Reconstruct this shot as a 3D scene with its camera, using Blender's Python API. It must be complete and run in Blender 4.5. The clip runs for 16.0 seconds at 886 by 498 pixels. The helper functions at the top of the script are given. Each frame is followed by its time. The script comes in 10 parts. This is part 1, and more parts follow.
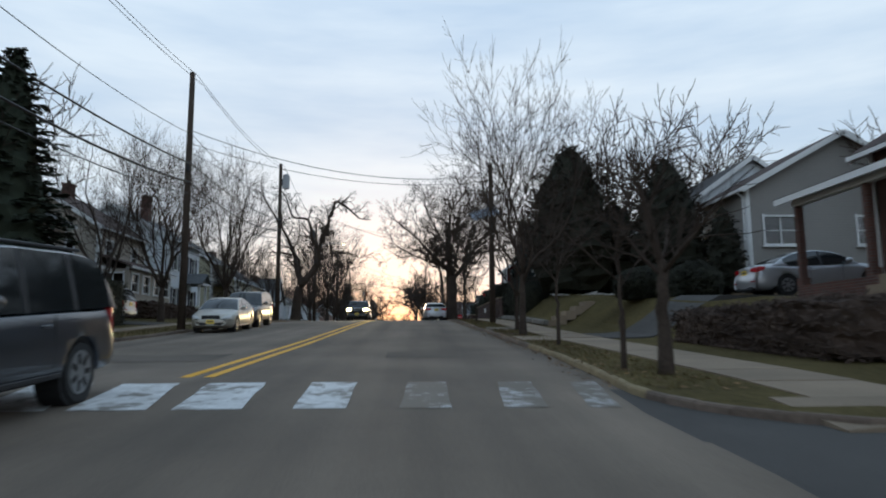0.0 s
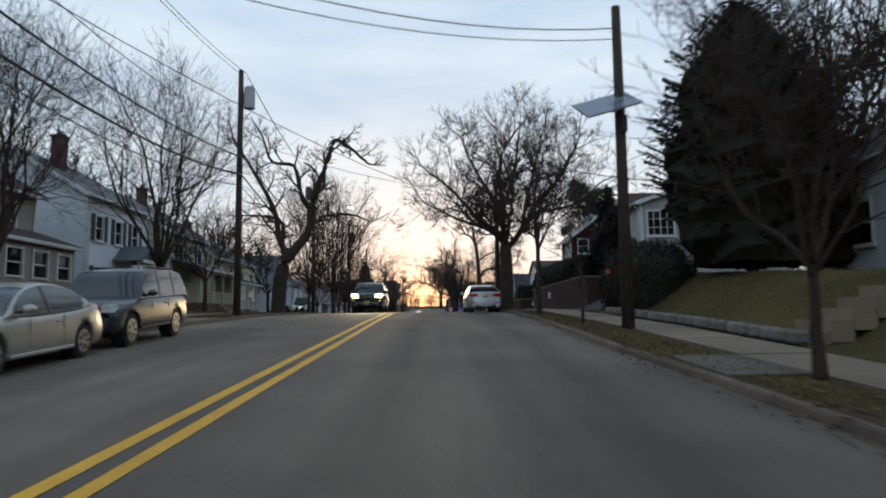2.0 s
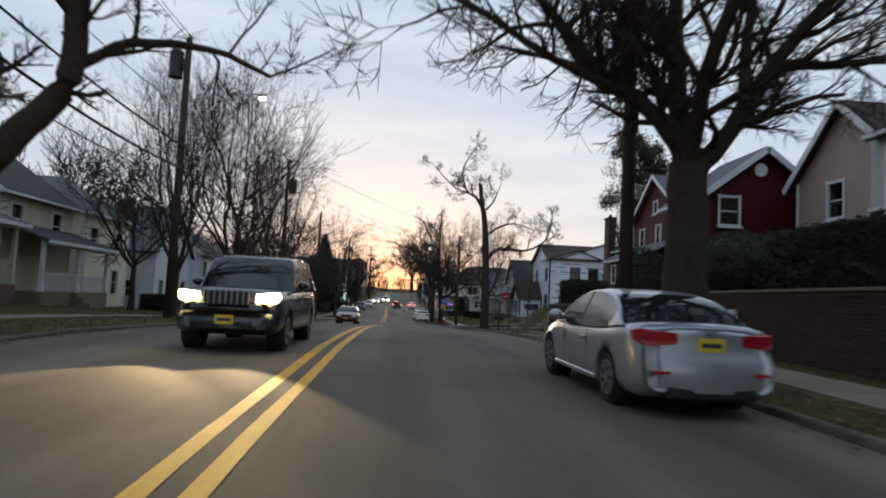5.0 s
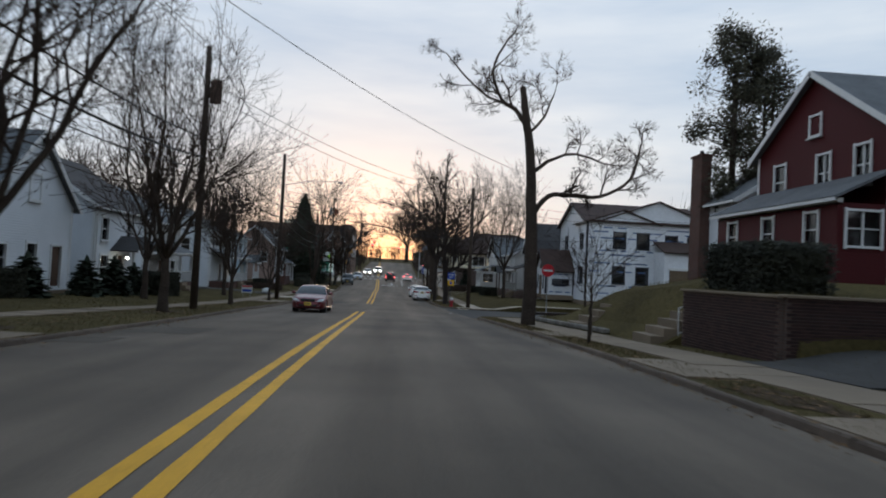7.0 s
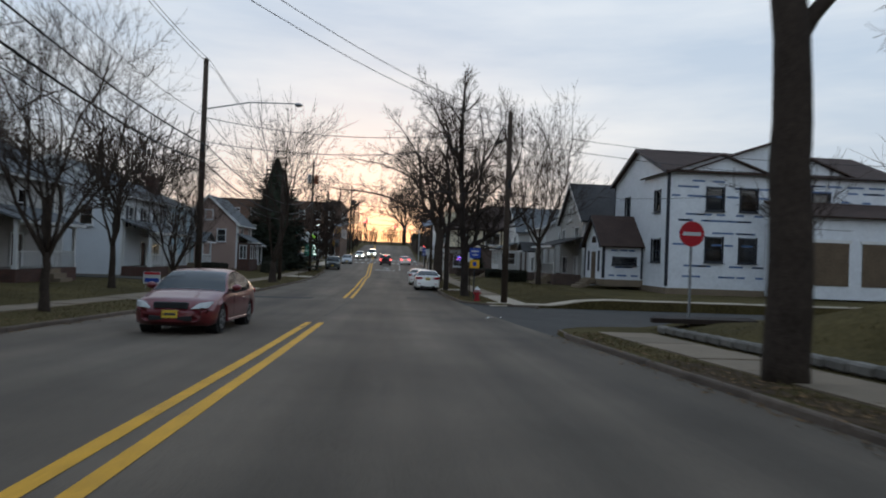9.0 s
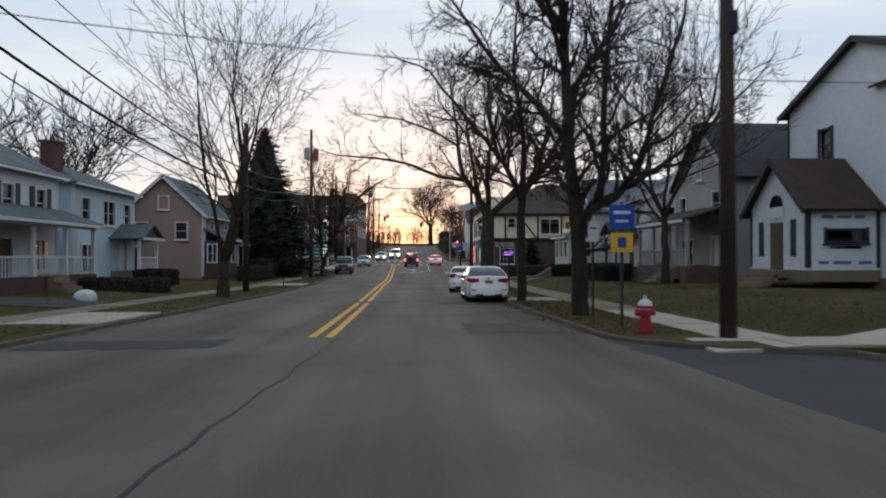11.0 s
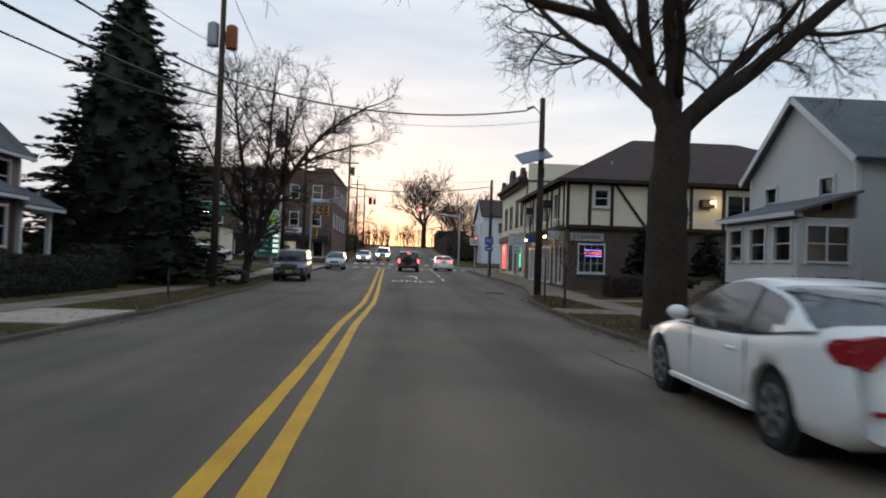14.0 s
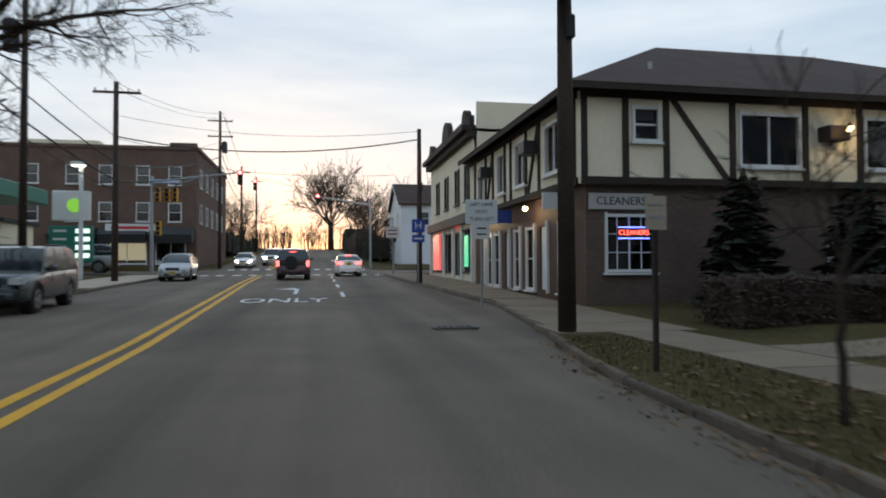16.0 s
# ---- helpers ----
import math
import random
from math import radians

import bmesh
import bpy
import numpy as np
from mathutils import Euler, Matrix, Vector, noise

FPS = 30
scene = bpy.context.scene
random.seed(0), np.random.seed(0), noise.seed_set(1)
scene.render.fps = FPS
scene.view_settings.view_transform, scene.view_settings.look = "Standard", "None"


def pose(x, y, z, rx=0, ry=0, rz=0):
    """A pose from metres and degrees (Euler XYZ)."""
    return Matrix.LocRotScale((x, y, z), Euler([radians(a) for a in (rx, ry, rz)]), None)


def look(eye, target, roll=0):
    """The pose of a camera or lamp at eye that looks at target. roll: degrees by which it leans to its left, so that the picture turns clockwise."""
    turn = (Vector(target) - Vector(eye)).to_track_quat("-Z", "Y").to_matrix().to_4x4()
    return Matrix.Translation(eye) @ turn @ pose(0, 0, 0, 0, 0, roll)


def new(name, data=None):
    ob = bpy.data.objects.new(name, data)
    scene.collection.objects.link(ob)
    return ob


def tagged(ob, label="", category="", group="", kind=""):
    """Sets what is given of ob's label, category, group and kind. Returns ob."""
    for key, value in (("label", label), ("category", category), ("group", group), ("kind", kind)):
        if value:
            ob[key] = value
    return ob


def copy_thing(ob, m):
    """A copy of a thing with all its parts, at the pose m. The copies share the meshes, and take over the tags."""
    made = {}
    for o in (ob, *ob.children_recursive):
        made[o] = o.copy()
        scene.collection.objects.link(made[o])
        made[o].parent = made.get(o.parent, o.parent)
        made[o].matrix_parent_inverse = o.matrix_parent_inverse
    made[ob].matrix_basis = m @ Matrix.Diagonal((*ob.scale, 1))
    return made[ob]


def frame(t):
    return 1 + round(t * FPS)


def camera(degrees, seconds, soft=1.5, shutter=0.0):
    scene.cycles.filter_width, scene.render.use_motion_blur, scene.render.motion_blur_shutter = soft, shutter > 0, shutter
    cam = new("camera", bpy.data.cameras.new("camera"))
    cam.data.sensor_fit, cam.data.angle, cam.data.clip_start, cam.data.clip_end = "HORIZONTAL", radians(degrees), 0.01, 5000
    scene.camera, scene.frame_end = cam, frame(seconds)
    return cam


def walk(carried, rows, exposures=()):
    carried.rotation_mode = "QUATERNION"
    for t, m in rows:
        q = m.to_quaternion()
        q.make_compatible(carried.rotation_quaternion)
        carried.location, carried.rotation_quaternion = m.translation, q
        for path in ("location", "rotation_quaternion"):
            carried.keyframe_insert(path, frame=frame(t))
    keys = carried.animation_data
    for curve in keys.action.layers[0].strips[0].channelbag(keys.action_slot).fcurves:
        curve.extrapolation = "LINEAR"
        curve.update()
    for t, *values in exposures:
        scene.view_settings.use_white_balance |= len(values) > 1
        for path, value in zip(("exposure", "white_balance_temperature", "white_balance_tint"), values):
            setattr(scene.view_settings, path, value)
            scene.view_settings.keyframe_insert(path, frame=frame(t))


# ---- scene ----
# camera: seconds, eye x, y, z in metres, yaw, pitch, roll in degrees
cam = camera(67.3, 16.0, soft=1.9, shutter=0.35)
ROWS = [
    (0.0, 4.95, 9.87, 1.66, -2.80, 7.65, -0.36),
    (0.5, 4.85, 14.58, 2.10, -1.75, 7.03, -0.33),
    (1.0, 4.70, 19.20, 2.39, -0.86, 6.34, -0.79),
    (1.5, 4.51, 23.76, 2.61, -0.85, 6.13, -1.04),
    (2.0, 4.31, 28.27, 2.82, -0.82, 5.90, -0.75),
    (2.5, 4.11, 32.76, 3.05, -0.69, 5.75, -0.53),
    (3.0, 3.92, 37.24, 3.29, -0.94, 5.57, -0.04),
    (3.5, 3.75, 41.74, 3.55, -1.76, 5.84, 1.42),
    (4.0, 3.61, 46.26, 3.81, -2.66, 5.41, 2.11),
    (4.8, 3.46, 53.57, 4.19, -3.27, 4.73, 2.68),
    (5.6, 3.41, 61.02, 4.46, -3.60, 3.46, 2.68),
    (6.5, 3.46, 69.59, 4.58, -3.90, 2.41, 2.64),
    (7.0, 3.53, 74.45, 4.56, -3.95, 1.92, 2.89),
    (7.5, 3.60, 79.38, 4.48, -4.60, 1.57, 2.92),
    (8.0, 3.68, 84.38, 4.35, -4.99, 1.27, 2.70),
    (8.5, 3.74, 89.45, 4.19, -4.53, 0.77, 2.59),
    (9.3, 3.79, 97.70, 3.88, -4.04, 0.55, 1.74),
    (10.2, 3.72, 107.14, 3.53, -2.91, 0.59, 0.25),
    (11.0, 3.52, 115.63, 3.26, -2.08, 0.74, -0.05),
    (11.5, 3.33, 120.96, 3.13, -1.68, 0.86, 0.50),
    (12.0, 3.09, 126.30, 3.03, -0.98, 1.07, 1.32),
    (12.5, 2.82, 131.62, 2.95, -0.61, 0.61, 0.81),
    (13.0, 2.55, 136.90, 2.89, -1.04, 0.85, 1.47),
    (13.5, 2.31, 142.13, 2.84, -1.86, 1.04, 1.99),
    (14.0, 2.15, 147.28, 2.79, -3.26, 1.32, 1.89),
    (14.5, 2.13, 152.34, 2.74, -4.82, 1.33, 1.48),
    (15.0, 2.32, 157.26, 2.70, -7.10, 1.34, 0.96),
    (15.5, 2.84, 162.03, 2.68, -9.33, 1.34, 0.76),
    (16.0, 3.79, 166.61, 2.72, -10.77, 1.59, -0.25),
]


def seen_from(x, y, z, yaw, pitch, roll):
    a, b = radians(yaw), radians(pitch)
    way = (-math.sin(a) * math.cos(b), math.cos(a) * math.cos(b), math.sin(b))
    return look((x, y, z), (x + way[0], y + way[1], z + way[2]), roll)


# ---- light: an overcast sky at dusk with the last glow ahead ----
walk(cam, [(t, seen_from(*p)) for t, *p in ROWS], exposures=[(0.0, -0.06, 6030, 4), (3.0, -0.09, 6180, 5), (4.0, -0.15, 6250, 8), (8.5, -0.18, 6280, 7), (11.0, 0.0, 6450, 8), (14.5, -0.02, 6480, 8), (16.0, -0.02, 6350, 5)])

world = bpy.data.worlds.new("dusk_sky")
scene.world = world
world.use_nodes = True
wt = world.node_tree
wt.nodes.clear()


def wnode(kind, **inputs):
    n = wt.nodes.new(kind)
    for k, v in inputs.items():
        n.inputs[k].default_value = v
    return n


sky = wt.nodes.new("ShaderNodeTexSky")
sky.sky_type = "NISHITA"
sky.sun_disc = False
sky.sun_elevation = radians(2.0)
sky.sun_rotation = radians(-2.0)
sky.air_density, sky.dust_density, sky.ozone_density = 1.0, 1.0, 1.5
coord = wt.nodes.new("ShaderNodeTexCoord")
split = wt.nodes.new("ShaderNodeSeparateXYZ")
wt.links.new(coord.outputs["Generated"], split.inputs[0])
# cloud cover: long soft banks, flatter towards the horizon
squash = wt.nodes.new("ShaderNodeMapping")
squash.inputs["Scale"].default_value = (1.3, 1.3, 7.0)
wt.links.new(coord.outputs["Generated"], squash.inputs["Vector"])
banks = wnode("ShaderNodeTexNoise", Scale=1.6, Detail=5.0, Roughness=0.55)
wt.links.new(squash.outputs[0], banks.inputs["Vector"])
bank_ramp = wt.nodes.new("ShaderNodeValToRGB")
bank_ramp.color_ramp.elements[0].position, bank_ramp.color_ramp.elements[1].position = 0.36, 0.66
bank_ramp.color_ramp.elements[0].color = (0.60, 0.68, 0.80, 1)
bank_ramp.color_ramp.elements[1].color = (0.86, 0.88, 0.92, 1)
wt.links.new(banks.outputs["Fac"], bank_ramp.inputs["Fac"])
# brightness of the cover by height, with the glow of the set sun low down ahead
rise = wt.nodes.new("ShaderNodeValToRGB")
rise.color_ramp.elements[0].position, rise.color_ramp.elements[1].position = 0.0, 0.62
rise.color_ramp.elements[0].color = (0.97, 0.91, 0.90, 1)
rise.color_ramp.elements[1].color = (0.77, 0.88, 1.0, 1)
mid = rise.color_ramp.elements.new(0.22)
mid.color = (1.0, 0.99, 0.99, 1)
wt.links.new(split.outputs["Z"], rise.inputs["Fac"])
cover = wt.nodes.new("ShaderNodeMix")
cover.data_type, cover.blend_type = "RGBA", "MULTIPLY"
cover.inputs[0].default_value = 1.0
wt.links.new(bank_ramp.outputs["Color"], cover.inputs[6])
wt.links.new(rise.outputs["Color"], cover.inputs[7])
# the half of the sky away from the sunset is dimmer
east = wt.nodes.new("ShaderNodeMapRange")
east.interpolation_type = "SMOOTHSTEP"
east.inputs["From Min"].default_value, east.inputs["From Max"].default_value = -0.7, 0.75
east.inputs["To Min"].default_value, east.inputs["To Max"].default_value = 0.95, 1.0
wt.links.new(split.outputs["Y"], east.inputs["Value"])
dusk = wt.nodes.new("ShaderNodeVectorMath")
dusk.operation = "SCALE"
wt.links.new(cover.outputs[2], dusk.inputs[0])
wt.links.new(east.outputs[0], dusk.inputs["Scale"])
ahead = wt.nodes.new("ShaderNodeMapRange")
ahead.inputs["From Min"].default_value, ahead.inputs["From Max"].default_value = 0.989, 1.0
wt.links.new(split.outputs["Y"], ahead.inputs["Value"])
low = wt.nodes.new("ShaderNodeMapRange")
low.inputs["From Min"].default_value, low.inputs["From Max"].default_value = 0.08, 0.0
wt.links.new(split.outputs["Z"], low.inputs["Value"])
glow = wt.nodes.new("ShaderNodeMath")
glow.operation = "MULTIPLY"
wt.links.new(ahead.outputs[0], glow.inputs[0])
wt.links.new(low.outputs[0], glow.inputs[1])
warm = wt.nodes.new("ShaderNodeMix")
warm.data_type, warm.blend_type = "RGBA", "MIX"
warm.inputs[7].default_value = (1.35, 0.86, 0.56, 1)
wt.links.new(glow.outputs[0], warm.inputs[0])
wt.links.new(dusk.outputs[0], warm.inputs[6])
bg_sky = wnode("ShaderNodeBackground", Strength=0.05)
bg_cover = wnode("ShaderNodeBackground", Strength=0.965)
wt.links.new(sky.outputs[0], bg_sky.inputs["Color"])
wt.links.new(warm.outputs[2], bg_cover.inputs["Color"])
both = wt.nodes.new("ShaderNodeAddShader")
wt.links.new(bg_sky.outputs[0], both.inputs[0])
wt.links.new(bg_cover.outputs[0], both.inputs[1])
wout = wt.nodes.new("ShaderNodeOutputWorld")
wt.links.new(both.outputs[0], wout.inputs["Surface"])

sun_data = bpy.data.lights.new("sun", "SUN")
sun_data.energy, sun_data.angle, sun_data.color = 0.5, radians(12), (1.0, 0.72, 0.48)
sun = new("sun", sun_data)
sun.matrix_world = look((0, 0, 0), (math.sin(radians(-2)) * -1, -math.cos(radians(-2)), -math.tan(radians(3))))


# ---- materials ----
def material(name, color, rough=0.8, metal=0.0, vary=0.25, grain=40.0, big=1.2, bump=0.2, bump_scale=None, spec=0.4, random_piece=0.0, island=0.0, emit=None, emit_power=0.0):
    """A surface whose colour wanders at two scales, with a fine relief."""
    m = bpy.data.materials.new(name)
    m.use_nodes = True
    nt = m.node_tree
    b = nt.nodes["Principled BSDF"]
    b.inputs["Roughness"].default_value, b.inputs["Metallic"].default_value = rough, metal
    b.inputs["Specular IOR Level"].default_value = spec
    tc = nt.nodes.new("ShaderNodeTexCoord")
    n1 = nt.nodes.new("ShaderNodeTexNoise")
    n1.inputs["Scale"].default_value, n1.inputs["Detail"].default_value = grain, 6
    n2 = nt.nodes.new("ShaderNodeTexNoise")
    n2.inputs["Scale"].default_value, n2.inputs["Detail"].default_value = big, 4
    for n in (n1, n2):
        nt.links.new(tc.outputs["Object"], n.inputs["Vector"])
    mul = nt.nodes.new("ShaderNodeMath")
    mul.operation = "MULTIPLY_ADD"
    nt.links.new(n1.outputs["Fac"], mul.inputs[0])
    mul.inputs[1].default_value = 0.5
    half = nt.nodes.new("ShaderNodeMath")
    half.operation = "MULTIPLY"
    half.inputs[1].default_value = 0.5
    nt.links.new(n2.outputs["Fac"], half.inputs[0])
    nt.links.new(half.outputs[0], mul.inputs[2])
    tone = nt.nodes.new("ShaderNodeMapRange")
    tone.inputs["From Min"].default_value, tone.inputs["From Max"].default_value = 0.32, 0.68
    tone.inputs["To Min"].default_value, tone.inputs["To Max"].default_value = 1 - vary, 1 + vary
    nt.links.new(mul.outputs[0], tone.inputs["Value"])
    last = tone.outputs[0]
    if random_piece or island:
        src = nt.nodes.new("ShaderNodeObjectInfo" if random_piece else "ShaderNodeNewGeometry")
        rr = nt.nodes.new("ShaderNodeMapRange")
        amount = random_piece or island
        rr.inputs["To Min"].default_value, rr.inputs["To Max"].default_value = 1 - amount, 1 + amount
        nt.links.new(src.outputs["Random" if random_piece else "Random Per Island"], rr.inputs["Value"])
        mm = nt.nodes.new("ShaderNodeMath")
        mm.operation = "MULTIPLY"
        nt.links.new(last, mm.inputs[0])
        nt.links.new(rr.outputs[0], mm.inputs[1])
        last = mm.outputs[0]
    sc = nt.nodes.new("ShaderNodeVectorMath")
    sc.operation = "SCALE"
    sc.inputs[0].default_value = color[:3]
    nt.links.new(last, sc.inputs["Scale"])
    nt.links.new(sc.outputs[0], b.inputs["Base Color"])
    if bump:
        n3 = n1
        if bump_scale:
            n3 = nt.nodes.new("ShaderNodeTexNoise")
            n3.inputs["Scale"].default_value, n3.inputs["Detail"].default_value = bump_scale, 5
            nt.links.new(tc.outputs["Object"], n3.inputs["Vector"])
        bp = nt.nodes.new("ShaderNodeBump")
        bp.inputs["Strength"].default_value, bp.inputs["Distance"].default_value = bump, 0.02
        nt.links.new(n3.outputs["Fac"], bp.inputs["Height"])
        nt.links.new(bp.outputs[0], b.inputs["Normal"])
    if emit:
        b.inputs["Emission Color"].default_value, b.inputs["Emission Strength"].default_value = (*emit, 1), emit_power
    return m


def siding(name, color, lap=0.12, vary=0.10):
    """Painted lap boards: a saw-tooth relief along z with a dark underside line."""
    m = material(name, color, rough=0.6, vary=vary, grain=25, big=0.5, bump=0)
    nt = m.node_tree
    b = nt.nodes["Principled BSDF"]
    tc = nt.nodes.new("ShaderNodeTexCoord")
    sp = nt.nodes.new("ShaderNodeSeparateXYZ")
    nt.links.new(tc.outputs["Object"], sp.inputs[0])
    dv = nt.nodes.new("ShaderNodeMath")
    dv.operation = "DIVIDE"
    dv.inputs[1].default_value = lap
    nt.links.new(sp.outputs["Z"], dv.inputs[0])
    fr = nt.nodes.new("ShaderNodeMath")
    fr.operation = "FRACT"
    nt.links.new(dv.outputs[0], fr.inputs[0])
    inv = nt.nodes.new("ShaderNodeMath")
    inv.operation = "SUBTRACT"
    inv.inputs[0].default_value = 1.0
    nt.links.new(fr.outputs[0], inv.inputs[1])
    bp = nt.nodes.new("ShaderNodeBump")
    bp.inputs["Strength"].default_value, bp.inputs["Distance"].default_value = 0.9, 0.03
    nt.links.new(inv.outputs[0], bp.inputs["Height"])
    nt.links.new(bp.outputs[0], b.inputs["Normal"])
    return m


def brickwork(name, c1, c2, mortar, scale=1.0):
    m = material(name, c1, rough=0.9, vary=0.2, bump=0)
    nt = m.node_tree
    b = nt.nodes["Principled BSDF"]
    tc = nt.nodes.new("ShaderNodeTexCoord")
    geo = nt.nodes.new("ShaderNodeSeparateXYZ")
    nt.links.new(tc.outputs["Object"], geo.inputs[0])
    add = nt.nodes.new("ShaderNodeMath")
    nt.links.new(geo.outputs["X"], add.inputs[0])
    nt.links.new(geo.outputs["Y"], add.inputs[1])
    comb = nt.nodes.new("ShaderNodeCombineXYZ")
    nt.links.new(add.outputs[0], comb.inputs["X"])
    nt.links.new(geo.outputs["Z"], comb.inputs["Y"])
    br = nt.nodes.new("ShaderNodeTexBrick")
    br.inputs["Color1"].default_value, br.inputs["Color2"].default_value, br.inputs["Mortar"].default_value = (*c1, 1), (*c2, 1), (*mortar, 1)
    br.inputs["Scale"].default_value = 1.0
    br.inputs["Brick Width"].default_value, br.inputs["Row Height"].default_value = 0.21 * scale, 0.07 * scale
    br.inputs["Mortar Size"].default_value = 0.008 * scale
    nt.links.new(comb.outputs[0], br.inputs["Vector"])
    nz = nt.nodes.new("ShaderNodeTexNoise")
    nz.inputs["Scale"].default_value = 0.9
    nt.links.new(tc.outputs["Object"], nz.inputs["Vector"])
    mr = nt.nodes.new("ShaderNodeMapRange")
    mr.inputs["To Min"].default_value, mr.inputs["To Max"].default_value = 0.65, 1.3
    nt.links.new(nz.outputs["Fac"], mr.inputs["Value"])
    sc = nt.nodes.new("ShaderNodeVectorMath")
    sc.operation = "SCALE"
    nt.links.new(br.outputs["Color"], sc.inputs[0])
    nt.links.new(mr.outputs[0], sc.inputs["Scale"])
    nt.links.new(sc.outputs[0], b.inputs["Base Color"])
    bp = nt.nodes.new("ShaderNodeBump")
    bp.inputs["Strength"].default_value, bp.inputs["Distance"].default_value, bp.invert = 0.6, 0.01, True
    nt.links.new(br.outputs["Fac"], bp.inputs["Height"])
    nt.links.new(bp.outputs[0], b.inputs["Normal"])
    return m


def glow_mat(name, color, power):
    m = bpy.data.materials.new(name)
    m.use_nodes = True
    b = m.node_tree.nodes["Principled BSDF"]
    b.inputs["Base Color"].default_value = (*[c * 0.6 for c in color], 1)
    b.inputs["Roughness"].default_value = 0.25
    b.inputs["Emission Color"].default_value, b.inputs["Emission Strength"].default_value = (*color, 1), power
    return m


def pane_glass(name, tint=0.55):
    """Window glass: clear, with a mirror gloss that grows at a slant."""
    m = bpy.data.materials.new(name)
    m.use_nodes = True
    nt = m.node_tree
    nt.nodes.clear()
    tr = nt.nodes.new("ShaderNodeBsdfTransparent")
    tr.inputs["Color"].default_value = (tint, tint, tint * 1.02, 1)
    gl = nt.nodes.new("ShaderNodeBsdfGlossy")
    gl.inputs["Roughness"].default_value = 0.04
    fr = nt.nodes.new("ShaderNodeFresnel")
    fr.inputs["IOR"].default_value = 1.7
    mx = nt.nodes.new("ShaderNodeMixShader")
    out = nt.nodes.new("ShaderNodeOutputMaterial")
    nt.links.new(fr.outputs[0], mx.inputs[0])
    nt.links.new(tr.outputs[0], mx.inputs[1])
    nt.links.new(gl.outputs[0], mx.inputs[2])
    nt.links.new(mx.outputs[0], out.inputs["Surface"])
    return m


def paint(name, color, rough=0.28, metal=0.0):
    m = material(name, color, rough=rough, metal=metal, vary=0.06, grain=300, big=2.0, bump=0.0, spec=0.5)
    b = m.node_tree.nodes["Principled BSDF"]
    b.inputs["Coat Weight"].default_value, b.inputs["Coat Roughness"].default_value = 0.7, 0.08
    return m


ASPHALT = material("asphalt", (0.134, 0.106, 0.079), rough=0.85, vary=0.42, grain=55, big=0.3, bump=0.35, bump_scale=160)

def lengthwise(m, amount):
    """Adds long pale and dark streaks along the street, as wheels leave them."""
    nt = m.node_tree
    sc = [n for n in nt.nodes if n.bl_idname == "ShaderNodeVectorMath"][0]
    old = sc.inputs["Scale"].links[0].from_socket
    tc = nt.nodes.new("ShaderNodeTexCoord")
    mp = nt.nodes.new("ShaderNodeMapping")
    mp.inputs["Scale"].default_value = (0.75, 0.035, 0.1)
    nt.links.new(tc.outputs["Object"], mp.inputs["Vector"])
    nz = nt.nodes.new("ShaderNodeTexNoise")
    nz.inputs["Scale"].default_value, nz.inputs["Detail"].default_value = 1.0, 4
    nt.links.new(mp.outputs[0], nz.inputs["Vector"])
    mr = nt.nodes.new("ShaderNodeMapRange")
    mr.inputs["From Min"].default_value, mr.inputs["From Max"].default_value = 0.3, 0.7
    mr.inputs["To Min"].default_value, mr.inputs["To Max"].default_value = 1 - amount, 1 + amount
    nt.links.new(nz.outputs["Fac"], mr.inputs["Value"])
    mu = nt.nodes.new("ShaderNodeMath")
    mu.operation = "MULTIPLY"
    nt.links.new(old, mu.inputs[0])
    nt.links.new(mr.outputs[0], mu.inputs[1])
    nt.links.new(mu.outputs[0], sc.inputs["Scale"])


lengthwise(ASPHALT, 0.36)
ASPHALT_DARK = material("patched_asphalt", (0.056, 0.051, 0.046), rough=0.9, vary=0.3, grain=40, big=0.7, bump=0.35, bump_scale=140)
ASPHALT_WORN = material("worn_asphalt", (0.180, 0.154, 0.124), rough=0.85, vary=0.3, grain=60, big=0.5, bump=0.3, bump_scale=150)
PATCH = material("weathered_asphalt_patch", (0.100, 0.081, 0.062), rough=0.9, vary=0.35, grain=40, big=0.7, bump=0.35, bump_scale=140)
TAR = material("tar_seal", (0.022, 0.022, 0.023), rough=0.7, vary=0.3)
CONCRETE = material("concrete", (0.212, 0.162, 0.112), rough=0.9, vary=0.22, grain=30, big=0.9, bump=0.15, random_piece=0.12)
CONCRETE_NEW = material("pale_concrete", (0.43, 0.36, 0.28), rough=0.9, vary=0.14, grain=30, big=0.9, bump=0.12, random_piece=0.06)
KERB = material("kerb_stone", (0.125, 0.094, 0.072), rough=0.9, vary=0.35, grain=18, big=1.2, bump=0.3, random_piece=0.18)
KERB_YELLOW = material("worn_yellow_kerb", (0.20, 0.155, 0.085), rough=0.85, vary=0.4, grain=14, big=2.0, bump=0.2)
YELLOW = material("yellow_road_paint", (0.70, 0.36, 0.022), rough=0.7, vary=0.22, grain=30, big=1.5, bump=0.15)
WHITE_LINE = material("white_road_paint", (0.74, 0.73, 0.71), rough=0.7, vary=0.3, grain=18, big=3.0, bump=0.15)


